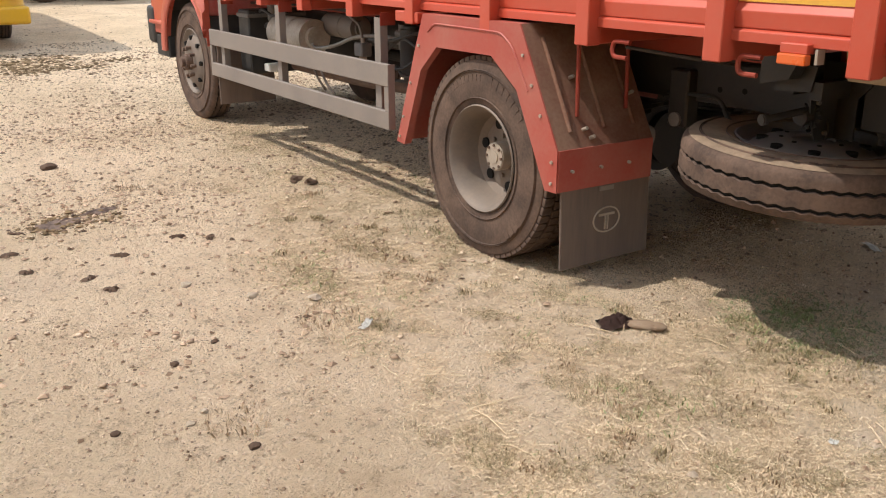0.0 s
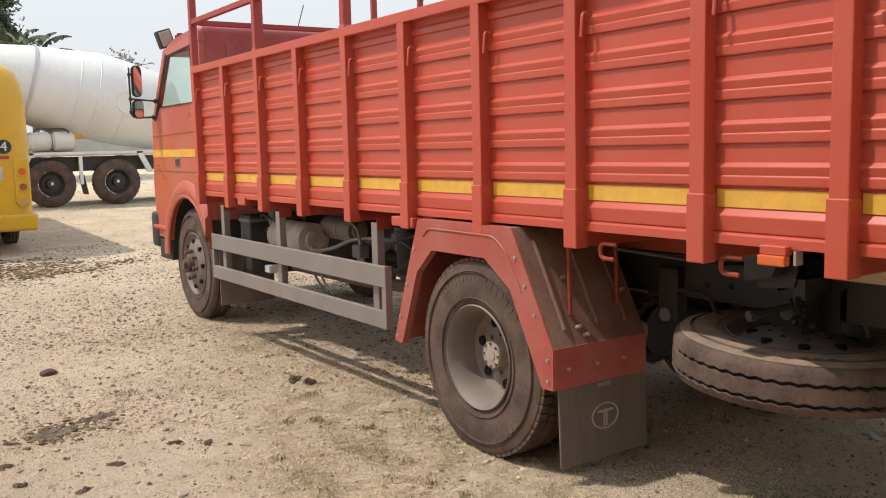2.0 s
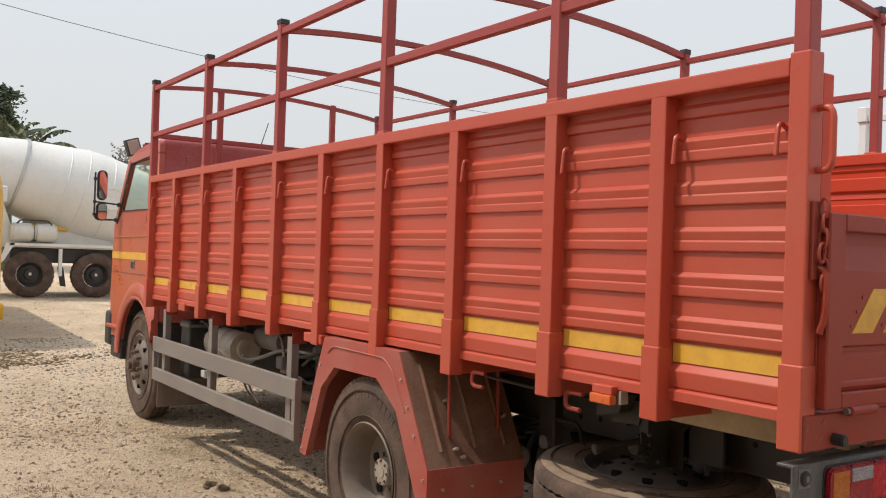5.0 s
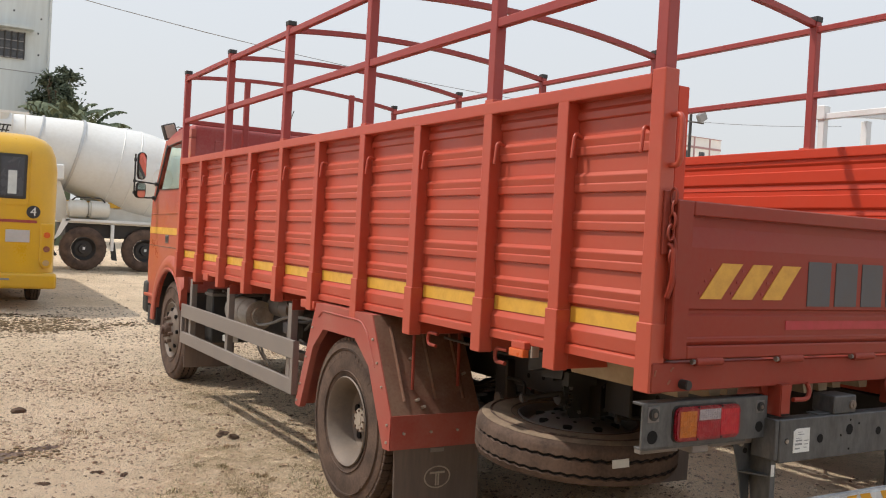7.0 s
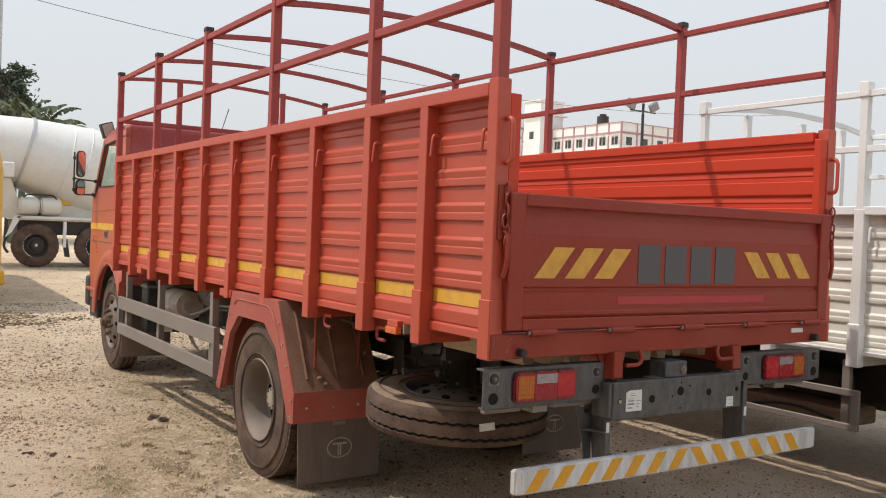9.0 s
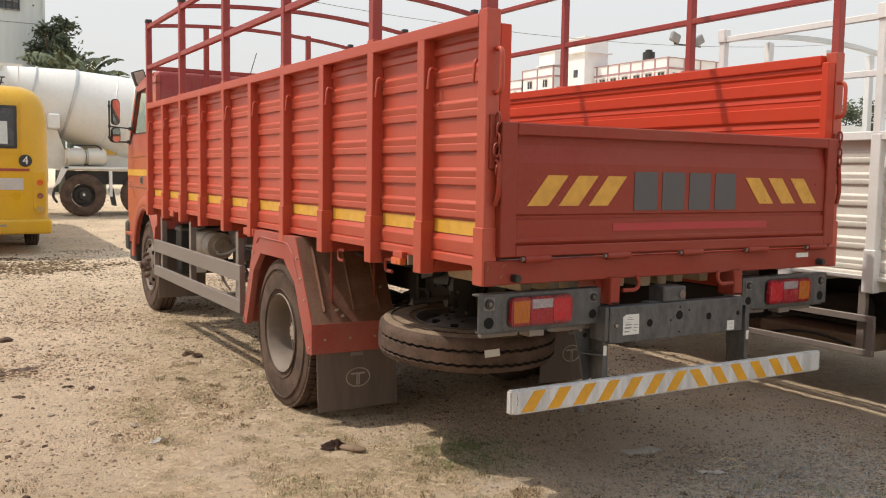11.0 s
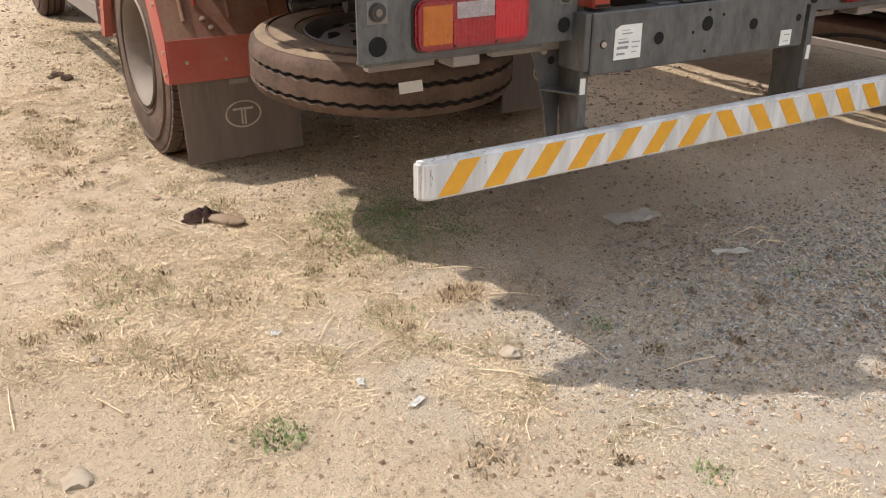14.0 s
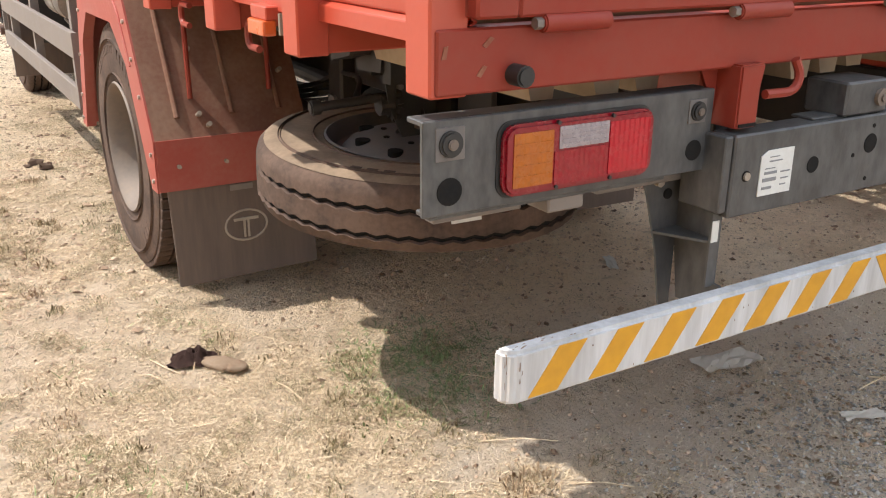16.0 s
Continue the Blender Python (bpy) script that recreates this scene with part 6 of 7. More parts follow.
    for r, x in ((1.168, 1.42), (1.163, 2.05), (1.095, 0.99)):
        part("weld_seam", moved(lathe([(r, x - 0.014), (r + 0.014, x), (r, x + 0.014)], 72), m), M_drum, D, "faint weld seam", True)
    hp = m @ Vector((2.12, -1.15, 0.03))
    turn = Matrix.Translation(hp) @ Matrix.Rotation(radians(90), 4, "Z")
    part("hatch", moved(lathe([(0.0, -0.02), (0.24, -0.02), (0.25, -0.035), (0.285, -0.035), (0.29, 0.04)], 36), turn @ Matrix.Diagonal((-1, 1, 1, 1)) @ Matrix.Diagonal((-1, 1, 1, 1))), M_drum, D, "round hatch with a raised rim", True)


build_mixer()


# ---- buildings and plants beyond the yard ----
def build_wall_house():
    T = thing("house", Vector((1.0, 44, rise(44))), "tall weathered white plastered house with a barred window", "house")
    part("wall", box(-9.0, 5.42, 42.0, 52.0, rise(42), 16.0), M_wall, T, "stained white plaster wall")
    x0, x1, z0, z1 = 3.05, 4.42, 8.55, 9.72
    W = part("window", box(x0, x1, 41.96, 42.02, z0, z1), M_darkwin, T, "dark barred window")
    for k in range(6):
        part("bar", box(x0 + 0.02 + (x1 - x0 - 0.07) * k / 5, x0 + 0.07 + (x1 - x0 - 0.07) * k / 5, 41.90, 41.95, z0, z1), M_black, W)
    for k in range(4):
        part("grille_bar", box(x0, x1, 41.91, 41.94, z0 + (z1 - z0 - 0.04) * k / 3, z0 + 0.04 + (z1 - z0 - 0.04) * k / 3), M_print, W)
    part("sunshade", box(x0 - 0.15, x1 + 0.30, 41.45, 42.0, z1 + 0.10, z1 + 0.22), M_wall, T, "thin concrete sunshade")
    part("ledge", box(4.55, 5.30, 41.7, 42.0, 6.72, 6.80), M_wall, T, "small stained ledge")
    part("crack_line", box(-9.0, 5.43, 41.985, 42.0, 8.02, 8.05), M_print, T, "thin dark floor line")
    for x, z in ((3.9, 10.6), (5.0, 10.4), (4.9, 9.75), (4.95, 8.8), (3.4, 8.3)):
        part("put_hole", box(x, x + 0.07, 41.985, 42.0, z, z + 0.08), M_darkwin, T, "small dark scaffold hole")
    part("rain_pipe", cyl((5.40, 41.93, 1.0), (5.40, 41.93, 16.0), 0.05, None, 10), M_wall, T)


build_wall_house()


def build_apartments():
    T = thing("apartment_building", Vector((66, 62, 0.5)), "white apartment building with pinkish floor bands, far beyond the yard", "building")
    blocks = (("wall", 63.2, 71.4, 62.3, 78.0, 13.2), ("wall", 63.2, 71.0, 80.5, 86.5, 14.0), ("wall", 63.2, 71.0, 86.5, 93.0, 13.0), ("wall", 66.0, 71.0, 78.0, 80.5, 12.2))
    for nm, x0, x1, y0, y1, z in blocks:
        W = part(nm, box(x0, x1, y0, y1, 0.0, z), M_farwhite, T, "white painted wall")
        part("parapet_cap", box(x0 - 0.08, x1, y0 - 0.08, y1 + 0.05, z, z + 0.07), M_pink, W)
        for zz in (0.88, 3.9, 6.9):
            part("floor_band", box(x0 - 0.06, x1, y0 - 0.06, y1, z - zz - 0.20, z - zz), M_pink, W, "pinkish floor band")
        n = max(2, round((y1 - y0) / (1.66 if y0 < 70 else 3.0)))
        p = (y1 - y0) / n
        for k in range(n + 1):
            part("pilaster", box(x0 - 0.07, x0 + 0.1, y0 + p * k - 0.08, y0 + p * k + 0.08, 0.5, z), M_pink, W)
        for k in range(n):
            for zf in (1.38, 4.5, 7.6):
                y = y0 + p * (k + 0.5)
                V = part("window", box(x0 - 0.03, x0, y - 0.42, y + 0.42, z - zf - 0.80, z - zf), M_darkwin, T, "dark window")
                part("window_frame", box(x0 - 0.06, x0 - 0.03, y - 0.03, y + 0.03, z - zf - 0.80, z - zf), M_farwhite, V)
                part("sunshade", box(x0 - 0.45, x0, y - 0.52, y + 0.52, z - zf + 0.06, z - zf + 0.13), M_farwhite, V)
        for k in range(int((x1 - x0) / 2.2)):
            part("pilaster", box(x0 + 2.2 * k + 2.1, x0 + 2.2 * k + 2.25, y0 - 0.07, y0 + 0.02, 0.5, z), M_pink, W)
            if y0 < 70:
                part("window", box(x0 + 2.2 * k + 0.7, x0 + 2.2 * k + 1.5, y0 - 0.03, y0, z - 2.2, z - 1.4), M_darkwin, T, "dark window")
    for x0, x1, y0, y1, z0, z in ((61.8, 65.0, 73.2, 76.0, 0.0, 16.3), (63.5, 67.0, 80.7, 83.6, 14.0, 15.8)):
        S = part("stair_tower", box(x0, x1, y0, y1, z0, z), M_farwhite, T, "white stair tower")
        part("tower_ledge", box(x0 - 0.35, x1 + 0.35, y0 - 0.35, y1 + 0.1, z - 1.55, z - 1.43), M_farwhite, S)
        part("tower_cap", box(x0 - 0.15, x1 + 0.15, y0 - 0.15, y1 + 0.1, z, z + 0.1), M_farwhite, S)
    part("tower_window", box(61.77, 61.8, 74.3, 75.0, 12.2, 13.0), M_darkwin, T, "dark window")
    part("water_tank", cyl((65.0, 66.9, 13.2), (65.0, 66.9, 14.3), 0.62, cyl((65.0, 66.9, 14.3), (65.0, 66.9, 14.55), 0.35, None, 16), 20), M_black, T, "black roof water tank")
    part("tank_slab", box(64.0, 68.0, 66.0, 70.0, 13.2, 13.42), M_farwhite, T)


build_apartments()


def build_lamp_post():
    x, y = 33.1, 30.0
    T = thing("yard_light", Vector((x, y, rise(y))), "dark steel yard light mast with two floodlights", "lamp post")
    part("mast", cyl((x, y, rise(y) - 0.1), (x, y, 8.5), 0.10, None, 12, r2=0.07), M_black, T)
    part("cross_arm", cyl((x - 0.9, y, 8.1), (x + 0.9, y, 8.1), 0.04, None, 8), M_black, T)
    for dx, a in ((-0.85, 20), (0.75, -30)):
        part("floodlight", moved(box(-0.28, 0.28, -0.12, 0.12, -0.22, 0.22, 0.04), Matrix.Translation((x + dx, y, 8.4)) @ Matrix.Rotation(radians(a), 4, "Y")), M_print, T, "grey floodlight")


build_lamp_post()
wire_pts = [(x, 19.5, 6.90 - 0.1396 * x + 0.0044 * x * x) for x in range(-8, 31, 2)]
tagged(part("overhead_wire", tube(wire_pts, 0.0085, 6), M_print, None, "thin grey overhead wire across the sky"), "thin grey overhead wire across the sky", "wire", kind="structure")


def leaf_cloud(rng, centre, radii, count, size, drop=0.2):
    """Many small bent leaves in uneven clumps."""
    vs, fs = [], []
    clumps = []
    for _ in range(max(6, count // 90)):
        d = Vector((rng.gauss(0, 1), rng.gauss(0, 1), rng.gauss(0, 1))).normalized() * rng.uniform(0.45, 1.0)
        clumps.append((Vector(centre) + Vector((d.x * radii[0], d.y * radii[1], d.z * radii[2])), rng.uniform(0.18, 0.42) * min(radii)))
    for _ in range(count):
        c, r = rng.choice(clumps)
        p = c + Vector((rng.gauss(0, 1), rng.gauss(0, 1), rng.gauss(0, 0.8))) * r * 0.6
        a = Vector((rng.gauss(0, 1), rng.gauss(0, 1), rng.gauss(0, 0.6))).normalized() * size * rng.uniform(0.6, 1.3)
        b = a.orthogonal().normalized() * size * 0.28
        i = len(vs)
        vs += [p - a / 2, p + b, p + a / 2 - Vector((0, 0, size * drop)), p - b]
        fs.append((i, i + 1, i + 2, i + 3))
    return vs, fs


def from_lists(name, vs, fs, mat, parent=None, label=""):
    me = bpy.data.meshes.new(name)
    me.from_pydata([tuple(v) for v in vs], [], fs)
    me.materials.append(mat)
    ob = new(name, me)
    if parent is not None:
        ob.parent = parent
        if parent.type == "EMPTY":
            ob.matrix_parent_inverse = Matrix.Translation(-parent.location)
    if label:
        tagged(ob, label)
    return ob


def build_tree(x, y, height, spread, leaves, mat, seed, label, size=0.22):
    rng = random.Random(seed)
    z = rise(y)
    T = thing("tree", Vector((x, y, z)), label, "tree")
    b = cyl((x, y, z - 0.1), (x, y, z + height * 0.45), height * 0.03, None, 10, r2=height * 0.02)
    for k in range(9):
        a = rng.uniform(0, 6.28)
        st = Vector((x, y, z + height * rng.uniform(0.3, 0.5)))
        en = st + Vector((math.cos(a) * spread * 0.8, math.sin(a) * spread * 0.8, height * rng.uniform(0.2, 0.45)))
        tube([st, (st + en) / 2 + Vector((0, 0, height * 0.05)), en], height * 0.008, 6, b)
        for q in range(5):
            s2 = st.lerp(en, rng.uniform(0.4, 1))
            tube([s2, s2 + Vector((rng.gauss(0, 1), rng.gauss(0, 1), abs(rng.gauss(0.4, 0.6)))) * spread * 0.35], height * 0.003, 4, b)
    part("trunk", b, M_bark, T)
    vs, fs = leaf_cloud(rng, (x, y, z + height * 0.70), (spread, spread, height * 0.30), leaves, size)
    from_lists("crown", vs, fs, mat, T)


def build_banana(x, y, height, seed, leaves):
    """leaves: for each one its heading, its steepness at the base and its length."""
    rng = random.Random(seed)
    z = rise(y)
    T = thing("banana_plant", Vector((x, y, z)), "banana plant with long torn green leaves", "plant", "banana plants by the house")
    part("stem", cyl((x, y, z - 0.1), (x, y, z + height), 0.17, None, 12, r2=0.08), M_banana, T)
    for heading, steep, L in leaves:
        vs, fs = [], []
        n = 26
        h, d = radians(heading), radians(steep)
        c = Vector((x, y, z + height - 0.2))
        for i in range(n + 1):
            u = i / n
            d2 = d - radians(75) * u ** 1.8
            c = c + Vector((math.cos(h) * math.cos(d2), math.sin(h) * math.cos(d2), math.sin(d2))) * (L / n)
            w = 0.26 * min(1, 0.12 + max(0.0, u - 0.12) * 4) * (1 - max(0, u - 0.72) / 0.30) ** 0.7 if u > 0.1 else 0.03
            side = Vector((-math.sin(h), math.cos(h), 0)) * w
            tear1, tear2 = rng.uniform(0.55, 1.0), rng.uniform(0.55, 1.0)
            i0 = len(vs)
            vs += [c - side * tear1 + Vector((0, 0, -0.75 * w * rng.uniform(0.5, 1.2))), c + Vector((0, 0, 0.02)), c + side * tear2 + Vector((0, 0, -0.75 * w * rng.uniform(0.5, 1.2)))]
            if i:
                if rng.random() > 0.16:
                    fs.append((i0 - 3, i0 - 2, i0 + 1, i0))
                if rng.random() > 0.16:
                    fs.append((i0 - 2, i0 - 1, i0 + 2, i0 + 1))
        from_lists("leaf", vs, fs, M_banana, T)


build_banana(5.55, 38.0, 5.0, 20, ((185, 48, 1.9), (170, 62, 1.7), (95, 80, 1.5), (240, 55, 1.6), (300, 50, 1.5), (20, 60, 1.5), (350, 35, 1.6), (210, 30, 1.7), (150, 70, 1.6), (265, 75, 1.5)))
build_banana(6.45, 37.6, 4.75, 21, ((10, 62, 2.1), (355, 42, 1.9), (330, 28, 1.8), (100, 75, 1.6), (160, 60, 1.7), (230, 50, 1.5), (280, 62, 1.5), (40, 50, 1.6), (350, 15, 1.7), (190, 76, 1.6), (5, 78, 1.7)))
build_banana(6.0, 38.9, 5.2, 22, ((120, 75, 1.6), (60, 70, 1.6), (180, 60, 1.6), (0, 55, 1.7), (270, 70, 1.5), (320, 66, 1.6), (220, 80, 1.6)))
build_banana(7.15, 38.2, 4.45, 23, ((20, 55, 1.7), (340, 40, 1.6), (160, 65, 1.5), (90, 78, 1.5), (250, 60, 1.4), (0, 20, 1.5), (300, 72, 1.4)))
build_tree(5.85, 41.0, 8.0, 1.05, 6500, M_leaf, 5, "dark green leafy tree beside the white house", 0.22)
build_tree(15.35, 60.4, 8.6, 2.2, 1100, M_bare, 8, "thin greyish tree far behind the mixer", 0.35)
build_tree(60.7, 41.0, 7.2, 2.6, 2200, M_leaf, 11, "low green tree behind the white truck", 0.35)
build_tree(58.0, 52.0, 6.5, 4.0, 2200, M_leaf, 12, "low green tree far off", 0.4)

# ---- what lies on the soil ----
STRAW_EDGE = ((-0.5, 3.3), (0.4, 2.9), (0.65, 2.25), (1.0, 2.02), (1.3, 1.85), (1.6, 1.60), (2.1, 1.42), (3.6, 1.50), (4.8, 1.95), (6.5, 2.4), (13.0, 3.6))


def straw_density(x, y):
    """Straw lies in a patch along the truck's side, thinning out in its shade."""
    n = noise.noise((x * 0.9, y * 0.9, 31)) * 0.5 + noise.noise((x * 2.6, y * 2.6, 7)) * 0.5
    left = 3.6
    for (ya, xa), (yb, xb) in zip(STRAW_EDGE, STRAW_EDGE[1:]):
        if ya <= y <= yb:
            left = xa + (xb - xa) * (y - ya) / (yb - ya)
    edge = max(0.0, min(1.0, 0.5 + (x - left + 0.45 * n) / 0.35))
    shade = max(0.0, min(1.0, (x - 2.75 - 0.12 * max(0.0, 2.2 - y)) / 0.5))
    if y < 1.35 and x > 2.75:
        shade = max(shade, min(1.0, (1.35 - y) / 0.4) * min(1.0, (x - 2.75) / 0.25))
    edge *= 1 - 0.85 * shade
    return max(0.008, min(1.0, edge * (0.55 + 1.5 * n + 1.2 * noise.noise((x * 6, y * 6, 60)))))


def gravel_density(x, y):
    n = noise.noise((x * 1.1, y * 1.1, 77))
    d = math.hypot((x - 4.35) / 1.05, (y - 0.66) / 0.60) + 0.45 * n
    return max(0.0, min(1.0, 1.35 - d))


def scattered(name, label, count, mat, shape, density, area, seed, category, rounded_off=False):
    """Many small pieces on the soil as one mesh; shape gives the corners and faces of a piece."""
    rng = random.Random(seed)
    vs, fs = [], []
    made = tries = 0
    while made < count and tries < count * 12:
        tries += 1
        x, y = rng.uniform(area[0], area[1]), area[2] + (area[3] - area[2]) * rng.random() ** 1.35
        if rng.random() > density(x, y):
            continue
        v, f = shape(rng)
        z = ground_height(x, y)
        i = len(vs)
        vs += [(x + p[0], y + p[1], z + p[2]) for p in v]
        fs += [tuple(i + k for k in q) for q in f]
        made += 1
    me = bpy.data.meshes.new(name)
    me.from_pydata(vs, [], fs)
    me.materials.append(mat)
    if rounded_off:
        me.polygons.foreach_set("use_smooth", [True] * len(me.polygons))
    return tagged(new(name, me), label, category, kind="stuff")


OCTA = [(0, 2, 4), (2, 1, 4), (1, 3, 4), (3, 0, 4), (2, 0, 5), (1, 2, 5), (3, 1, 5), (0, 3, 5)]


def pebble(lo, hi, flat=0.6):
    def make(rng):
        s = lo + (hi - lo) * rng.random() ** 3.2
        a = rng.uniform(0, 6.28)
        c, d = math.cos(a), math.sin(a)
        r = [s * rng.uniform(0.55, 1.0) for _ in range(4)]
        pts = [(r[0], 0), (-r[1], 0), (0, r[2] * 0.8), (0, -r[3] * 0.8)]
        v = [(p * c - q * d, p * d + q * c, rng.uniform(0, 0.25) * s) for p, q in pts]
        v += [(rng.uniform(-0.3, 0.3) * s, rng.uniform(-0.3, 0.3) * s, s * flat * rng.uniform(0.6, 1.0)), (0, 0, -0.3 * s)]
        return v, OCTA
    return make


def blade(lo, hi, lift, width):
    def make(rng):
        L = rng.uniform(lo, hi)
        a = rng.uniform(0, 6.28)
        e = rng.uniform(0.0, lift) ** 1.3
        d = Vector((math.cos(a) * math.cos(e), math.sin(a) * math.cos(e), math.sin(e)))
        s = Vector((-math.sin(a), math.cos(a), 0)) * width * rng.uniform(0.6, 1.3)
        k = Vector((rng.gauss(0, 0.06), rng.gauss(0, 0.06), rng.uniform(-0.05, 0.10))) * L
        m, t = d * L * 0.5 + k, d * L
        b = Vector((0, 0, 0.003))
        t.z, m.z = max(t.z, 0.004), max(m.z, 0.005)
        return [tuple(q) for q in (b - s, b + s, m + s, m - s, t)], [(0, 1, 2, 3), (3, 2, 4)]
    return make


def anywhere(x, y):
    return 0.35 + 0.65 * max(0.0, min(1.0, 0.5 + 1.2 * noise.noise((x * 0.8, y * 0.8, 3))))


AREA = (-0.4, 6.0, -0.7, 12.0)
scattered("pebbles", "small pale and brown pebbles strewn over the soil", 26000, M_pebbles, pebble(0.003, 0.013, 0.8), lambda x, y: anywhere(x, y) * (0.3 if x > 2.9 and y < 2.4 else 1.0), AREA, 1, "pebbles", True)
scattered("soil_clods", "dark crumbs of soil and dung strewn about", 20000, M_clods, pebble(0.003, 0.016, 0.85), lambda x, y: anywhere(x, y) ** 2, AREA, 2, "clods")
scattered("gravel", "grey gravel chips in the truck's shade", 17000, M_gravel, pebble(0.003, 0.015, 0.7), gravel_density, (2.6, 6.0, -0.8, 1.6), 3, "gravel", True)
scattered("dry_straw", "pale dry straw and dead grass lying flat", 170000, M_straw, blade(0.010, 0.048, 0.34, 0.00060), straw_density, AREA, 4, "straw")
scattered("dead_grass", "short brown dead grass in the soil", 100000, M_straw_dark, blade(0.008, 0.036, 0.6, 0.00070), lambda x, y: straw_density(x, y) ** 1.4, AREA, 5, "grass")
scattered("long_straw", "single long straws lying about", 900, M_straw, blade(0.06, 0.13, 0.10, 0.0010), lambda x, y: straw_density(x, y), (1.2, 4.0, 0.3, 6.0), 8, "straw")
scattered("sparse_green_grass", "thin green grass blades among the straw", 2200, M_green, blade(0.012, 0.04, 1.2, 0.0018), lambda x, y: straw_density(x, y) ** 2 * (1.0 if noise.noise((x * 1.7, y * 1.7, 51)) > 0.12 else 0.05), (1.2, 4.2, 0.3, 6.5), 6, "grass")
scattered("far_stones", "scattered stones further off in the yard", 5200, M_clods, pebble(0.010, 0.045, 0.5), lambda x, y: anywhere(x, y) ** 2, (-1.0, 14.0, 6.0, 32.0), 7, "stones", True)


def rough_lump(x, y, r, seed, flat=0.6, rough=1.0):
    rng = random.Random(seed)
    b = bmesh.new()
    bmesh.ops.create_icosphere(b, subdivisions=2, radius=1)
    off = rng.uniform(0, 100)
    for v in b.verts:
        k = 1 + rough * (0.8 * noise.noise(v.co * 1.7 + Vector((off, 0, 0))) + 0.6 * noise.noise(v.co * 4.2 + Vector((off, 0, 0))))
        v.co = Vector((v.co.x, v.co.y, v.co.z * flat)) * k * r
    return moved(b, Matrix.Translation((x, y, ground_height(x, y) + r * flat * 0.35)) @ Matrix.Rotation(rng.uniform(0, 6.28), 4, "Z"))


def lumps(name, mat, label, group, places, flat=0.6):
    for k, (x, y, r) in enumerate(places):
        tagged(part(name, rough_lump(x, y, r, int(x * 1000) + k, flat, 0.45 if "stone" in name else 1.0), mat, None, "", True), label, "stone" if "stone" in name else "clod", group)


lumps("stone", M_stone, "weathered brown stone lying on the soil", "loose stones", ((1.671, 0.873, 0.038), (2.947, 0.823, 0.03), (0.725, 2.634, 0.014), (1.828, 1.438, 0.02), (0.656, 2.582, 0.017), (1.294, 3.596, 0.026), (1.512, 3.39, 0.03), (1.077, 3.892, 0.026)))
lumps("dark_stone", M_clod, "dark lump of stone lying on the soil", "dark stones", ((1.024, 6.80, 0.055), (0.961, 3.182, 0.017), (0.757, 3.065, 0.02), (0.779, 2.322, 0.020), (0.424, 2.638, 0.017)), 0.6)
lumps("dung_clod", M_clod, "flat dark clod of dried dung", "dung clods", ((1.30, 4.65, 0.014), (1.44, 4.54, 0.014), (1.52, 4.45, 0.014), (0.73, 4.27, 0.016), (0.78, 4.04, 0.015), (0.50, 4.55, 0.014), (2.383, 5.487, 0.040), (2.417, 5.325, 0.038), (2.34, 5.42, 0.024), (2.46, 5.42, 0.022), (1.289, 1.131, 0.014), (1.092, 0.74, 0.016), (0.936, 1.064, 0.014), (0.982, 0.448, 0.012)), 0.7)
rng = random.Random(77)
ash = []
for k in range(60):
    u, v = rng.gauss(0, 0.5), rng.gauss(0, 0.30)
    ash.append((0.80 + u * 0.34, 5.31 + v * 0.36 + u * 0.12, rng.uniform(0.005, 0.019)))


def flat_patch(name, x, y, rx, ry, turn, mat, label, category, seed):
    """A thin irregular crust that lies on the soil."""
    rng = random.Random(seed)
    b = bmesh.new()
    c = b.verts.new((x, y, ground_height(x, y) + 0.010))
    rims = []
    for q, lift in ((0.6, 0.011), (1.0, 0.0)):
        ring = []
        for k in range(40):
            a = 2 * math.pi * k / 40
            r = q * (1 + 0.45 * noise.noise((math.cos(a) * 1.6, math.sin(a) * 1.6, seed)) + 0.35 * noise.noise((math.cos(a) * 4.5, math.sin(a) * 4.5, seed + 9)))
            u, w = rx * r * math.cos(a), ry * r * math.sin(a)
            px, py = x + u * math.cos(turn) - w * math.sin(turn), y + u * math.sin(turn) + w * math.cos(turn)
            ring.append(b.verts.new((px, py, ground_height(px, py) + lift + rng.uniform(0, 0.004))))
        rims.append(ring)
    for k in range(40):
        b.faces.new((c, rims[0][k], rims[0][(k + 1) % 40]))
        b.faces.new((rims[0][k], rims[1][k], rims[1][(k + 1) % 40], rims[0][(k + 1) % 40]))
    return tagged(part(name, b, mat, None, "", True), label, category)


flat_patch("ash_patch", 0.775, 5.275, 0.13, 0.10, 0.5, M_ash, "dark burnt ash patch on the soil", "ash", 4)
flat_patch("ash_patch", 1.06, 5.43, 0.12, 0.05, 0.4, M_ash, "dark reddish burnt patch on the soil", "ash", 6)
for k, (x, y, r) in enumerate(((1.286, 4.659, 0.035), (1.425, 4.533, 0.026), (0.942, 4.552, 0.034), (0.714, 4.26, 0.036), (0.762, 4.033, 0.03), (0.443, 4.822, 0.038), (0.479, 4.536, 0.034))):
    flat_patch("dung_crust", x, y, r * 1.25, r * 0.8, k * 1.3, M_clod, "flat dark crust of dried dung", "dung", 30 + k)
lumps("ash_lump", M_clod, "black burnt lump in an ash patch", "burnt lumps", ash, 0.4)


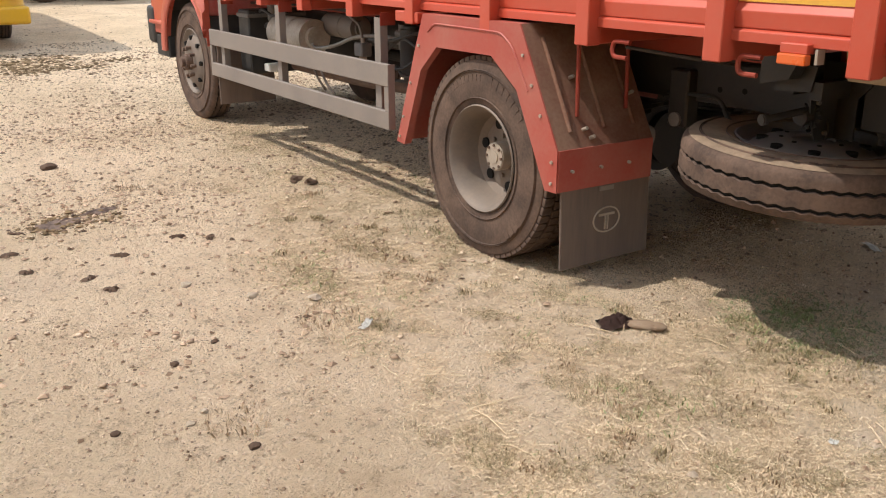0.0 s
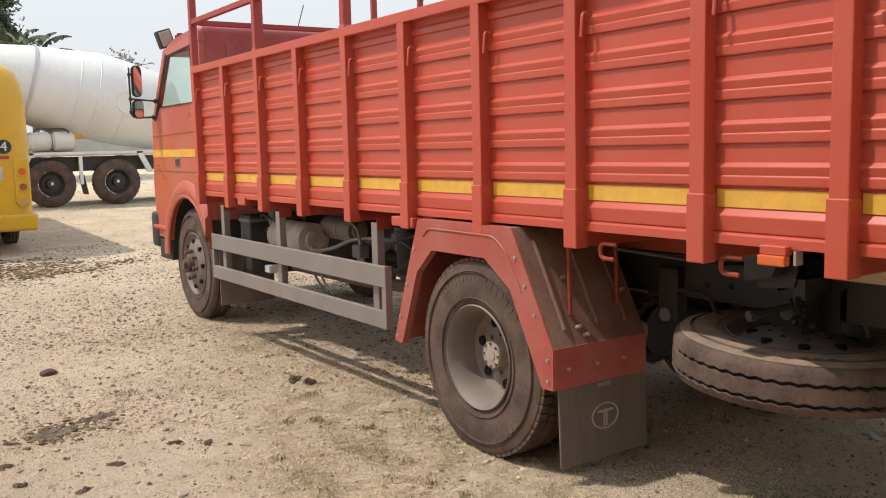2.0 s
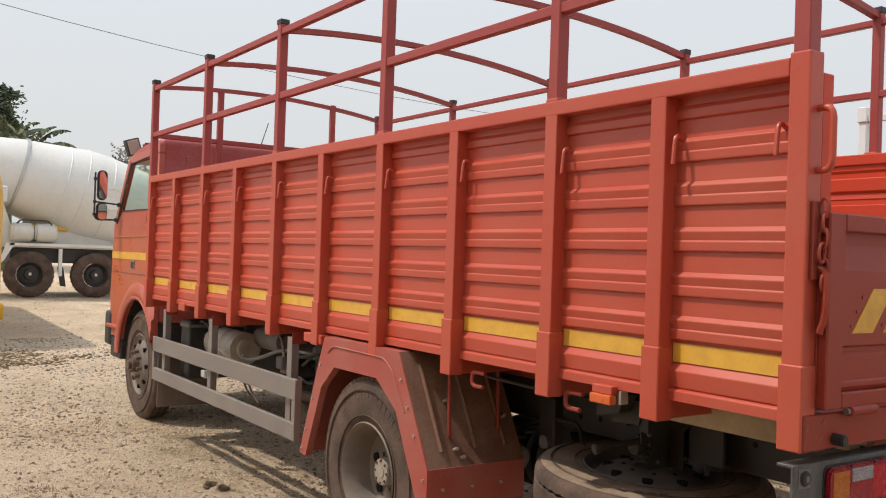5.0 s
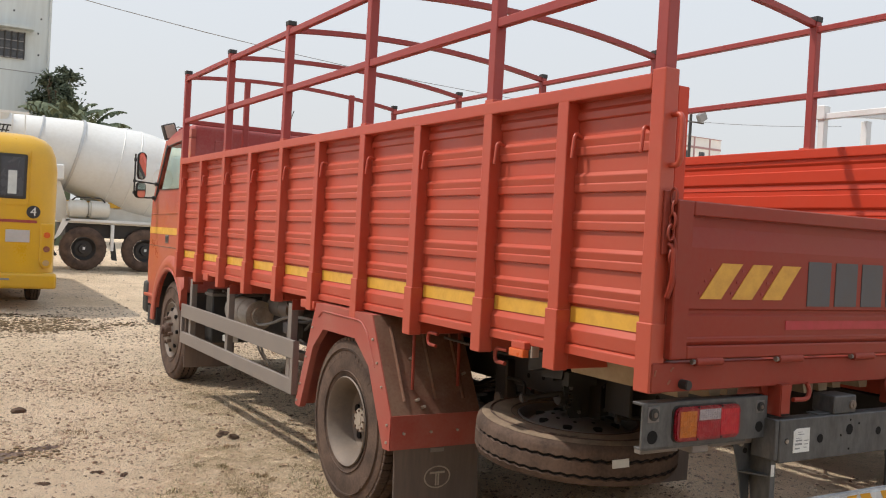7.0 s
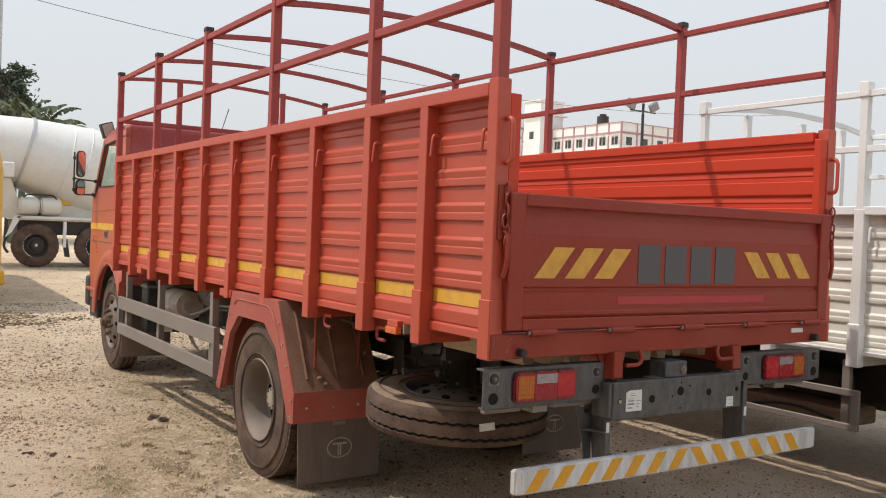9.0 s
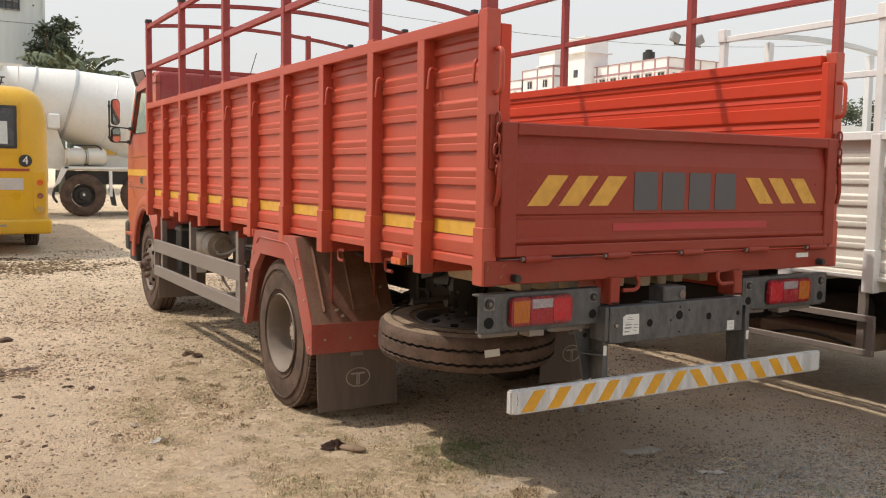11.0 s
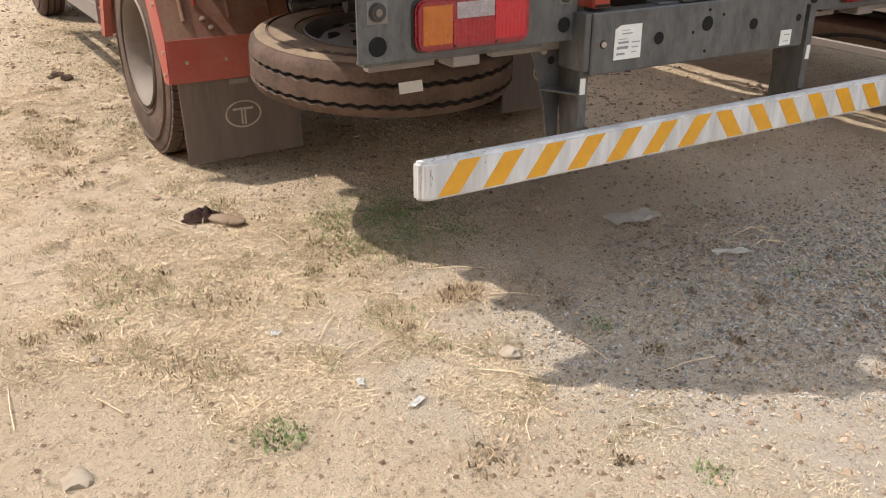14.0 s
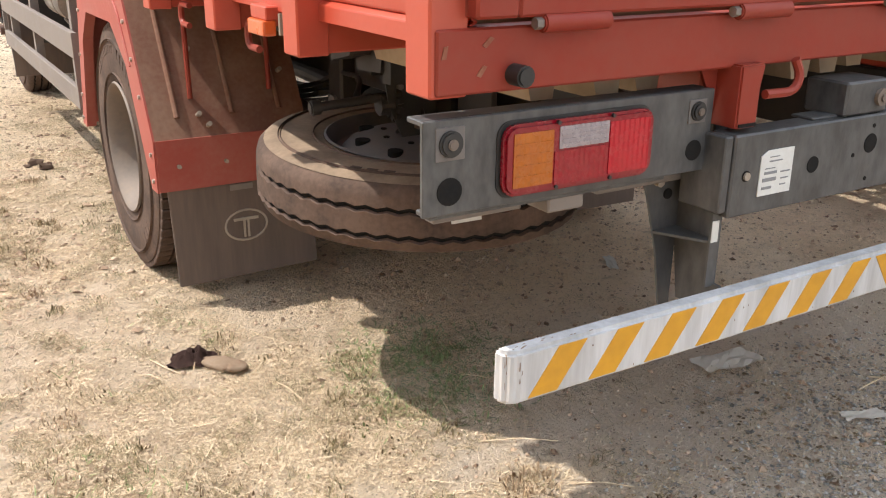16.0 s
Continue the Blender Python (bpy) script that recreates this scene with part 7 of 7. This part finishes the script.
def tuft(x, y, r, n, h, mat, label, seed):
    rng = random.Random(seed)
    vs, fs = [], []
    z = ground_height(x, y)
    for _ in range(n):
        a, q = rng.uniform(0, 6.28), r * rng.random() ** 0.6
        px, py = x + q * math.cos(a), y + q * math.sin(a)
        L, t = h * rng.uniform(0.4, 1.1), rng.uniform(0.2, 1.1)
        b = rng.uniform(0, 6.28)
        d = Vector((math.cos(b) * math.sin(t), math.sin(b) * math.sin(t), math.cos(t))) * L
        s = Vector((-math.sin(b), math.cos(b), 0)) * rng.uniform(0.0014, 0.0042)
        p = Vector((px, py, z - 0.003))
        mid = p + d * 0.55 + Vector((0, 0, L * 0.08))
        i = len(vs)
        vs += [p - s, p + s, mid + s * 0.8, mid - s * 0.8, p + d]
        fs += [(i, i + 1, i + 2, i + 3), (i + 3, i + 2, i + 4)]
    tagged(from_lists("grass_tuft", vs, fs, mat), label, "grass", "grass tufts", kind="stuff")


for k, (x, y, r, n) in enumerate(((2.17, 0.79, 0.07, 260), (2.63, -0.20, 0.08, 240), (1.98, 0.07, 0.09, 200), (2.35, -0.18, 0.08, 200), (3.05, 0.085, 0.05, 120), (2.74, -0.18, 0.05, 120), (3.311, 0.819, 0.04, 110), (2.80, 1.75, 0.09, 160), (4.45, 0.55, 0.10, 150), (4.75, 0.35, 0.10, 150), (4.2, 0.75, 0.07, 90))):
    tuft(x, y, r * 1.1, int(n * 0.7), 0.022, M_green, "small tuft of green grass in the soil", 300 + k)
for k, (x, y, r, n) in enumerate(((1.128, 0.928, 0.05, 60), (2.055, 1.243, 0.12, 260), (3.04, 1.256, 0.07, 200), (1.465, 3.153, 0.13, 150), (0.803, 2.502, 0.10, 90), (1.95, 1.9, 0.12, 160), (2.35, 1.65, 0.14, 200), (3.9, 0.1, 0.08, 120), (2.62, 0.42, 0.08, 110), (1.3, 5.9, 0.12, 120))):
    tuft(x, y, r * 1.2, n, 0.035, M_straw_dark, "tuft of dry brown weeds", 400 + k)


rr = random.Random(640)
made = 0
while made < 70:
    x, y = rr.uniform(1.4, 3.0), rr.uniform(0.8, 5.5)
    if rr.random() < straw_density(x, y) and noise.noise((x * 2.2, y * 2.2, 44)) > -0.05:
        tuft(x, y, rr.uniform(0.03, 0.085), 46, rr.uniform(0.022, 0.040), M_olive if made % 3 else M_straw_dark, "tuft of dry olive brown grass in the straw", 650 + made)
        made += 1


def scrap(name, x, y, w, d, turn, mat, label, category, seed):
    """A crumpled sheet that lies on the soil."""
    rng = random.Random(seed)
    b = bmesh.new()
    nx, ny = 7, 5
    g = [[b.verts.new(((i / nx - 0.5) * w * rng.uniform(0.92, 1.05), (j / ny - 0.5) * d * rng.uniform(0.9, 1.05), 0.006 + 0.22 * d * noise.noise((i * 0.6 + seed, j * 0.7, 0)) ** 2 + rng.uniform(0, 0.004))) for j in range(ny + 1)] for i in range(nx + 1)]
    for i in range(nx):
        for j in range(ny):
            b.faces.new((g[i][j], g[i + 1][j], g[i + 1][j + 1], g[i][j + 1]))
    bmesh.ops.solidify(b, geom=b.faces[:], thickness=0.003)
    moved(b, Matrix.Translation((x, y, 0)) @ Matrix.Rotation(radians(turn), 4, "Z"))
    for v in b.verts:
        v.co.z += max(ground_height(v.co.x + p, v.co.y + q) for p, q in ((0, 0), (0.02, 0), (-0.02, 0), (0, 0.02), (0, -0.02)))
    return tagged(part(name, b, mat), label, category)


scrap("torn_board", 4.04, 1.48, 0.24, 0.12, -8, M_board, "torn grey piece of board lying in the shade", "board", 3)
scrap("cloth_strip", 4.12, 1.01, 0.15, 0.05, -15, M_board, "pale grey strip of rag", "rag", 5)
scrap("paper_scrap", 2.368, 1.32, 0.035, 0.03, 20, M_paper, "small white paper scrap", "paper", 7)
scrap("paper_scrap", 2.477, 0.918, 0.05, 0.022, 70, M_paper, "small white paper scrap", "paper", 8)
scrap("paper_scrap", 2.566, 0.739, 0.06, 0.025, 30, M_paper, "small white paper scrap", "paper", 9)
scrap("paper_scrap", 1.551, 2.987, 0.09, 0.03, 35, M_paper, "small white paper scrap", "paper", 10)
scrap("pale_rag", 4.32, 2.4, 0.14, 0.05, 60, M_paper, "pale rag under the truck", "rag", 12)


def build_shoe():
    x, y = 2.515, 2.345
    z = ground_height(x, y)
    T = thing("old_shoe", Vector((x, y, z)), "worn brown shoe sole with a crumpled dark upper", "shoe")
    m = Matrix.Translation((x, y, z)) @ Matrix.Rotation(radians(-49), 4, "Z")
    b = bmesh.new()
    bmesh.ops.create_icosphere(b, subdivisions=4, radius=1)
    for v in b.verts:
        u = v.co.x
        fold = 1 - 0.16 * math.exp(-((u - 0.35) / 0.07) ** 2)
        v.co = Vector((u * 0.088, v.co.y * 0.040 * fold * (1 + 0.12 * u), v.co.z * 0.019 * fold + 0.003 * noise.noise(v.co * 2.5)))
    part("sole", moved(b, m @ Matrix.Translation((0.035, 0.0, 0.018))), M_sole, T, "rounded brown sole with a crease across it", True)
    nx, ny = 22, 16
    c = bmesh.new()
    g = []
    for i in range(nx + 1):
        row = []
        for j in range(ny + 1):
            u, w = i / nx - 0.5, j / ny - 0.5
            dome = max(0.0, 1 - (u * u + w * w) * 3.4)
            h = 0.004 + 0.050 * dome * abs(noise.noise((u * 4.2 + 3, w * 5.5, 1))) ** 0.7 + 0.018 * dome + 0.012 * noise.noise((u * 11, w * 11, 5)) * dome
            row.append(c.verts.new((u * 0.165 * (1 + 0.25 * noise.noise((w * 5, 2, 1))), w * 0.115 * (1 + 0.3 * noise.noise((u * 5, 7, 3))), h)))
        g.append(row)
    for i in range(nx):
        for j in range(ny):
            c.faces.new((g[i][j], g[i + 1][j], g[i + 1][j + 1], g[i][j + 1]))
    bmesh.ops.solidify(c, geom=c.faces[:], thickness=0.003)
    part("upper", moved(c, m @ Matrix.Translation((-0.085, 0.012, 0.004)) @ Matrix.Rotation(radians(25), 4, "Z")), M_cloth, T, "crumpled dark upper", True)


build_shoe()


def twig(pts, r, label="thin dry twig on the soil"):
    tagged(part("twig", tube([(x, y, ground_height(x, y) + 0.006 + dz) for x, y, dz in pts], r, 5), M_straw, None), label, "twig", "dry twigs")


twig(((4.25, 1.12, 0), (4.33, 1.10, 0.03), (4.38, 1.03, 0.01), (4.30, 0.99, 0)), 0.003)
twig(((4.36, 1.16, 0), (4.40, 1.08, 0.02), (4.44, 1.10, 0)), 0.003)
twig(((4.22, 1.00, 0), (4.31, 1.02, 0.01), (4.37, 0.98, 0)), 0.003)
for k in range(26):
    rr = random.Random(900 + k)
    x, y, a, L = rr.uniform(1.4, 3.3), rr.uniform(0.3, 2.6), rr.uniform(0, 6.28), rr.uniform(0.08, 0.24)
    twig(((x, y, 0), (x + math.cos(a) * L / 2 + rr.gauss(0, 0.008), y + math.sin(a) * L / 2 + rr.gauss(0, 0.008), 0.006), (x + math.cos(a) * L, y + math.sin(a) * L, 0)), 0.0018)
for k, (x, y, r) in enumerate(((2.299, 0.33, 0.035), (2.061, 0.339, 0.04), (2.377, 0.189, 0.03), (2.46, -0.031, 0.035), (2.60, 0.06, 0.03), (2.15, 0.22, 0.04), (3.35, 0.62, 0.04), (3.62, 0.52, 0.03), (3.9, 0.66, 0.035), (4.1, 0.42, 0.03), (3.75, 0.85, 0.03), (4.5, 0.8, 0.05), (3.3, 1.0, 0.04), (2.9, 0.25, 0.03))):
    tuft(x, y, r, 60, 0.022, M_weed, "small dark dried weed in the soil", 500 + k)
scattered("shaded_green_grass", "thin green grass growing at the edge of the truck's shade", 2600, M_green, blade(0.012, 0.036, 1.1, 0.0018), lambda x, y: max(0.0, 1 - math.hypot((x - 3.15) / 0.40, (y - 1.98) / 0.45)) * (0.4 + 0.6 * (noise.noise((x * 7, y * 7, 12)) > 0)), (2.5, 3.7, 1.4, 2.6), 21, "grass")
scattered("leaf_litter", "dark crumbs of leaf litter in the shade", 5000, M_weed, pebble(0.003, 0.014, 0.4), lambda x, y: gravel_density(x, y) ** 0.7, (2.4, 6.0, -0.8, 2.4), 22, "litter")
for k in range(26):
    rr = random.Random(700 + k)
    lumps("small_stone", M_stone, "small brown stone on the soil", "small stones", ((0.96 + rr.gauss(0, 0.10) + 0.02 * k * (k % 3 == 0), 0.70 + rr.gauss(0, 0.30), rr.uniform(0.006, 0.014)),))
scattered("mid_clods", "rough crumbs and clods of the trodden soil", 16000, M_clods, pebble(0.007, 0.034, 0.6), lambda x, y: anywhere(x, y) ** 2 * max(0.0, min(1.0, (y - 2.5) / 2.5)), (-0.4, 6.5, 2.6, 15.0), 41, "clods")
scattered("mid_stones", "pale stones and lumps of the trodden soil", 7000, M_pebbles, pebble(0.007, 0.032, 0.6), lambda x, y: anywhere(x + 9, y) ** 2 * max(0.0, min(1.0, (y - 2.5) / 2.5)), (-0.4, 6.5, 2.6, 15.0), 42, "stones", True)
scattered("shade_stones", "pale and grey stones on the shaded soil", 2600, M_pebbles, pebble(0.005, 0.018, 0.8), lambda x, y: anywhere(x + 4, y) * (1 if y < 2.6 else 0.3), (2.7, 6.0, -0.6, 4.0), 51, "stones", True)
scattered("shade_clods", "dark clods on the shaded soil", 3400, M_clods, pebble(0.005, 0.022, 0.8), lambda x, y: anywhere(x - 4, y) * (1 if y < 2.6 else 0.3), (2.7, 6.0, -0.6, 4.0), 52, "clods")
# dark pieces spread where the bus's shadow falls, to darken it further
scattered("yard_litter", "dark crumbs and clods that deepen the bus's shade on the soil", 5200, M_weed, pebble(0.012, 0.060, 0.35), lambda x, y: max(0.0, 1.05 - math.hypot((x - 1.2) / 1.9, (y - 12.9) / 1.3) + 0.7 * noise.noise((x * 1.6, y * 1.6, 19))), (-1.2, 3.4, 11.2, 14.6), 61, "litter")
scattered("burnt_crumbs", "dark burnt crumbs round the ash patches", 420, M_weed, pebble(0.006, 0.040, 0.5), lambda x, y: max(0.0, 1 - math.hypot((x - 0.86 - (y - 5.3) * 0.5) / 0.36, (y - 5.28) / 0.26)), (0.4, 1.4, 4.95, 5.65), 71, "ash")
scattered("brown_thatch", "brown dead grass matted among the straw", 30000, M_olive, blade(0.010, 0.034, 1.0, 0.0011), lambda x, y: straw_density(x, y) * (1.0 if noise.noise((x * 4.6, y * 4.6, 90)) + 0.5 * noise.noise((x * 13, y * 13, 5)) > 0.16 else 0.03), (1.2, 4.2, 0.3, 7.5), 72, "grass")
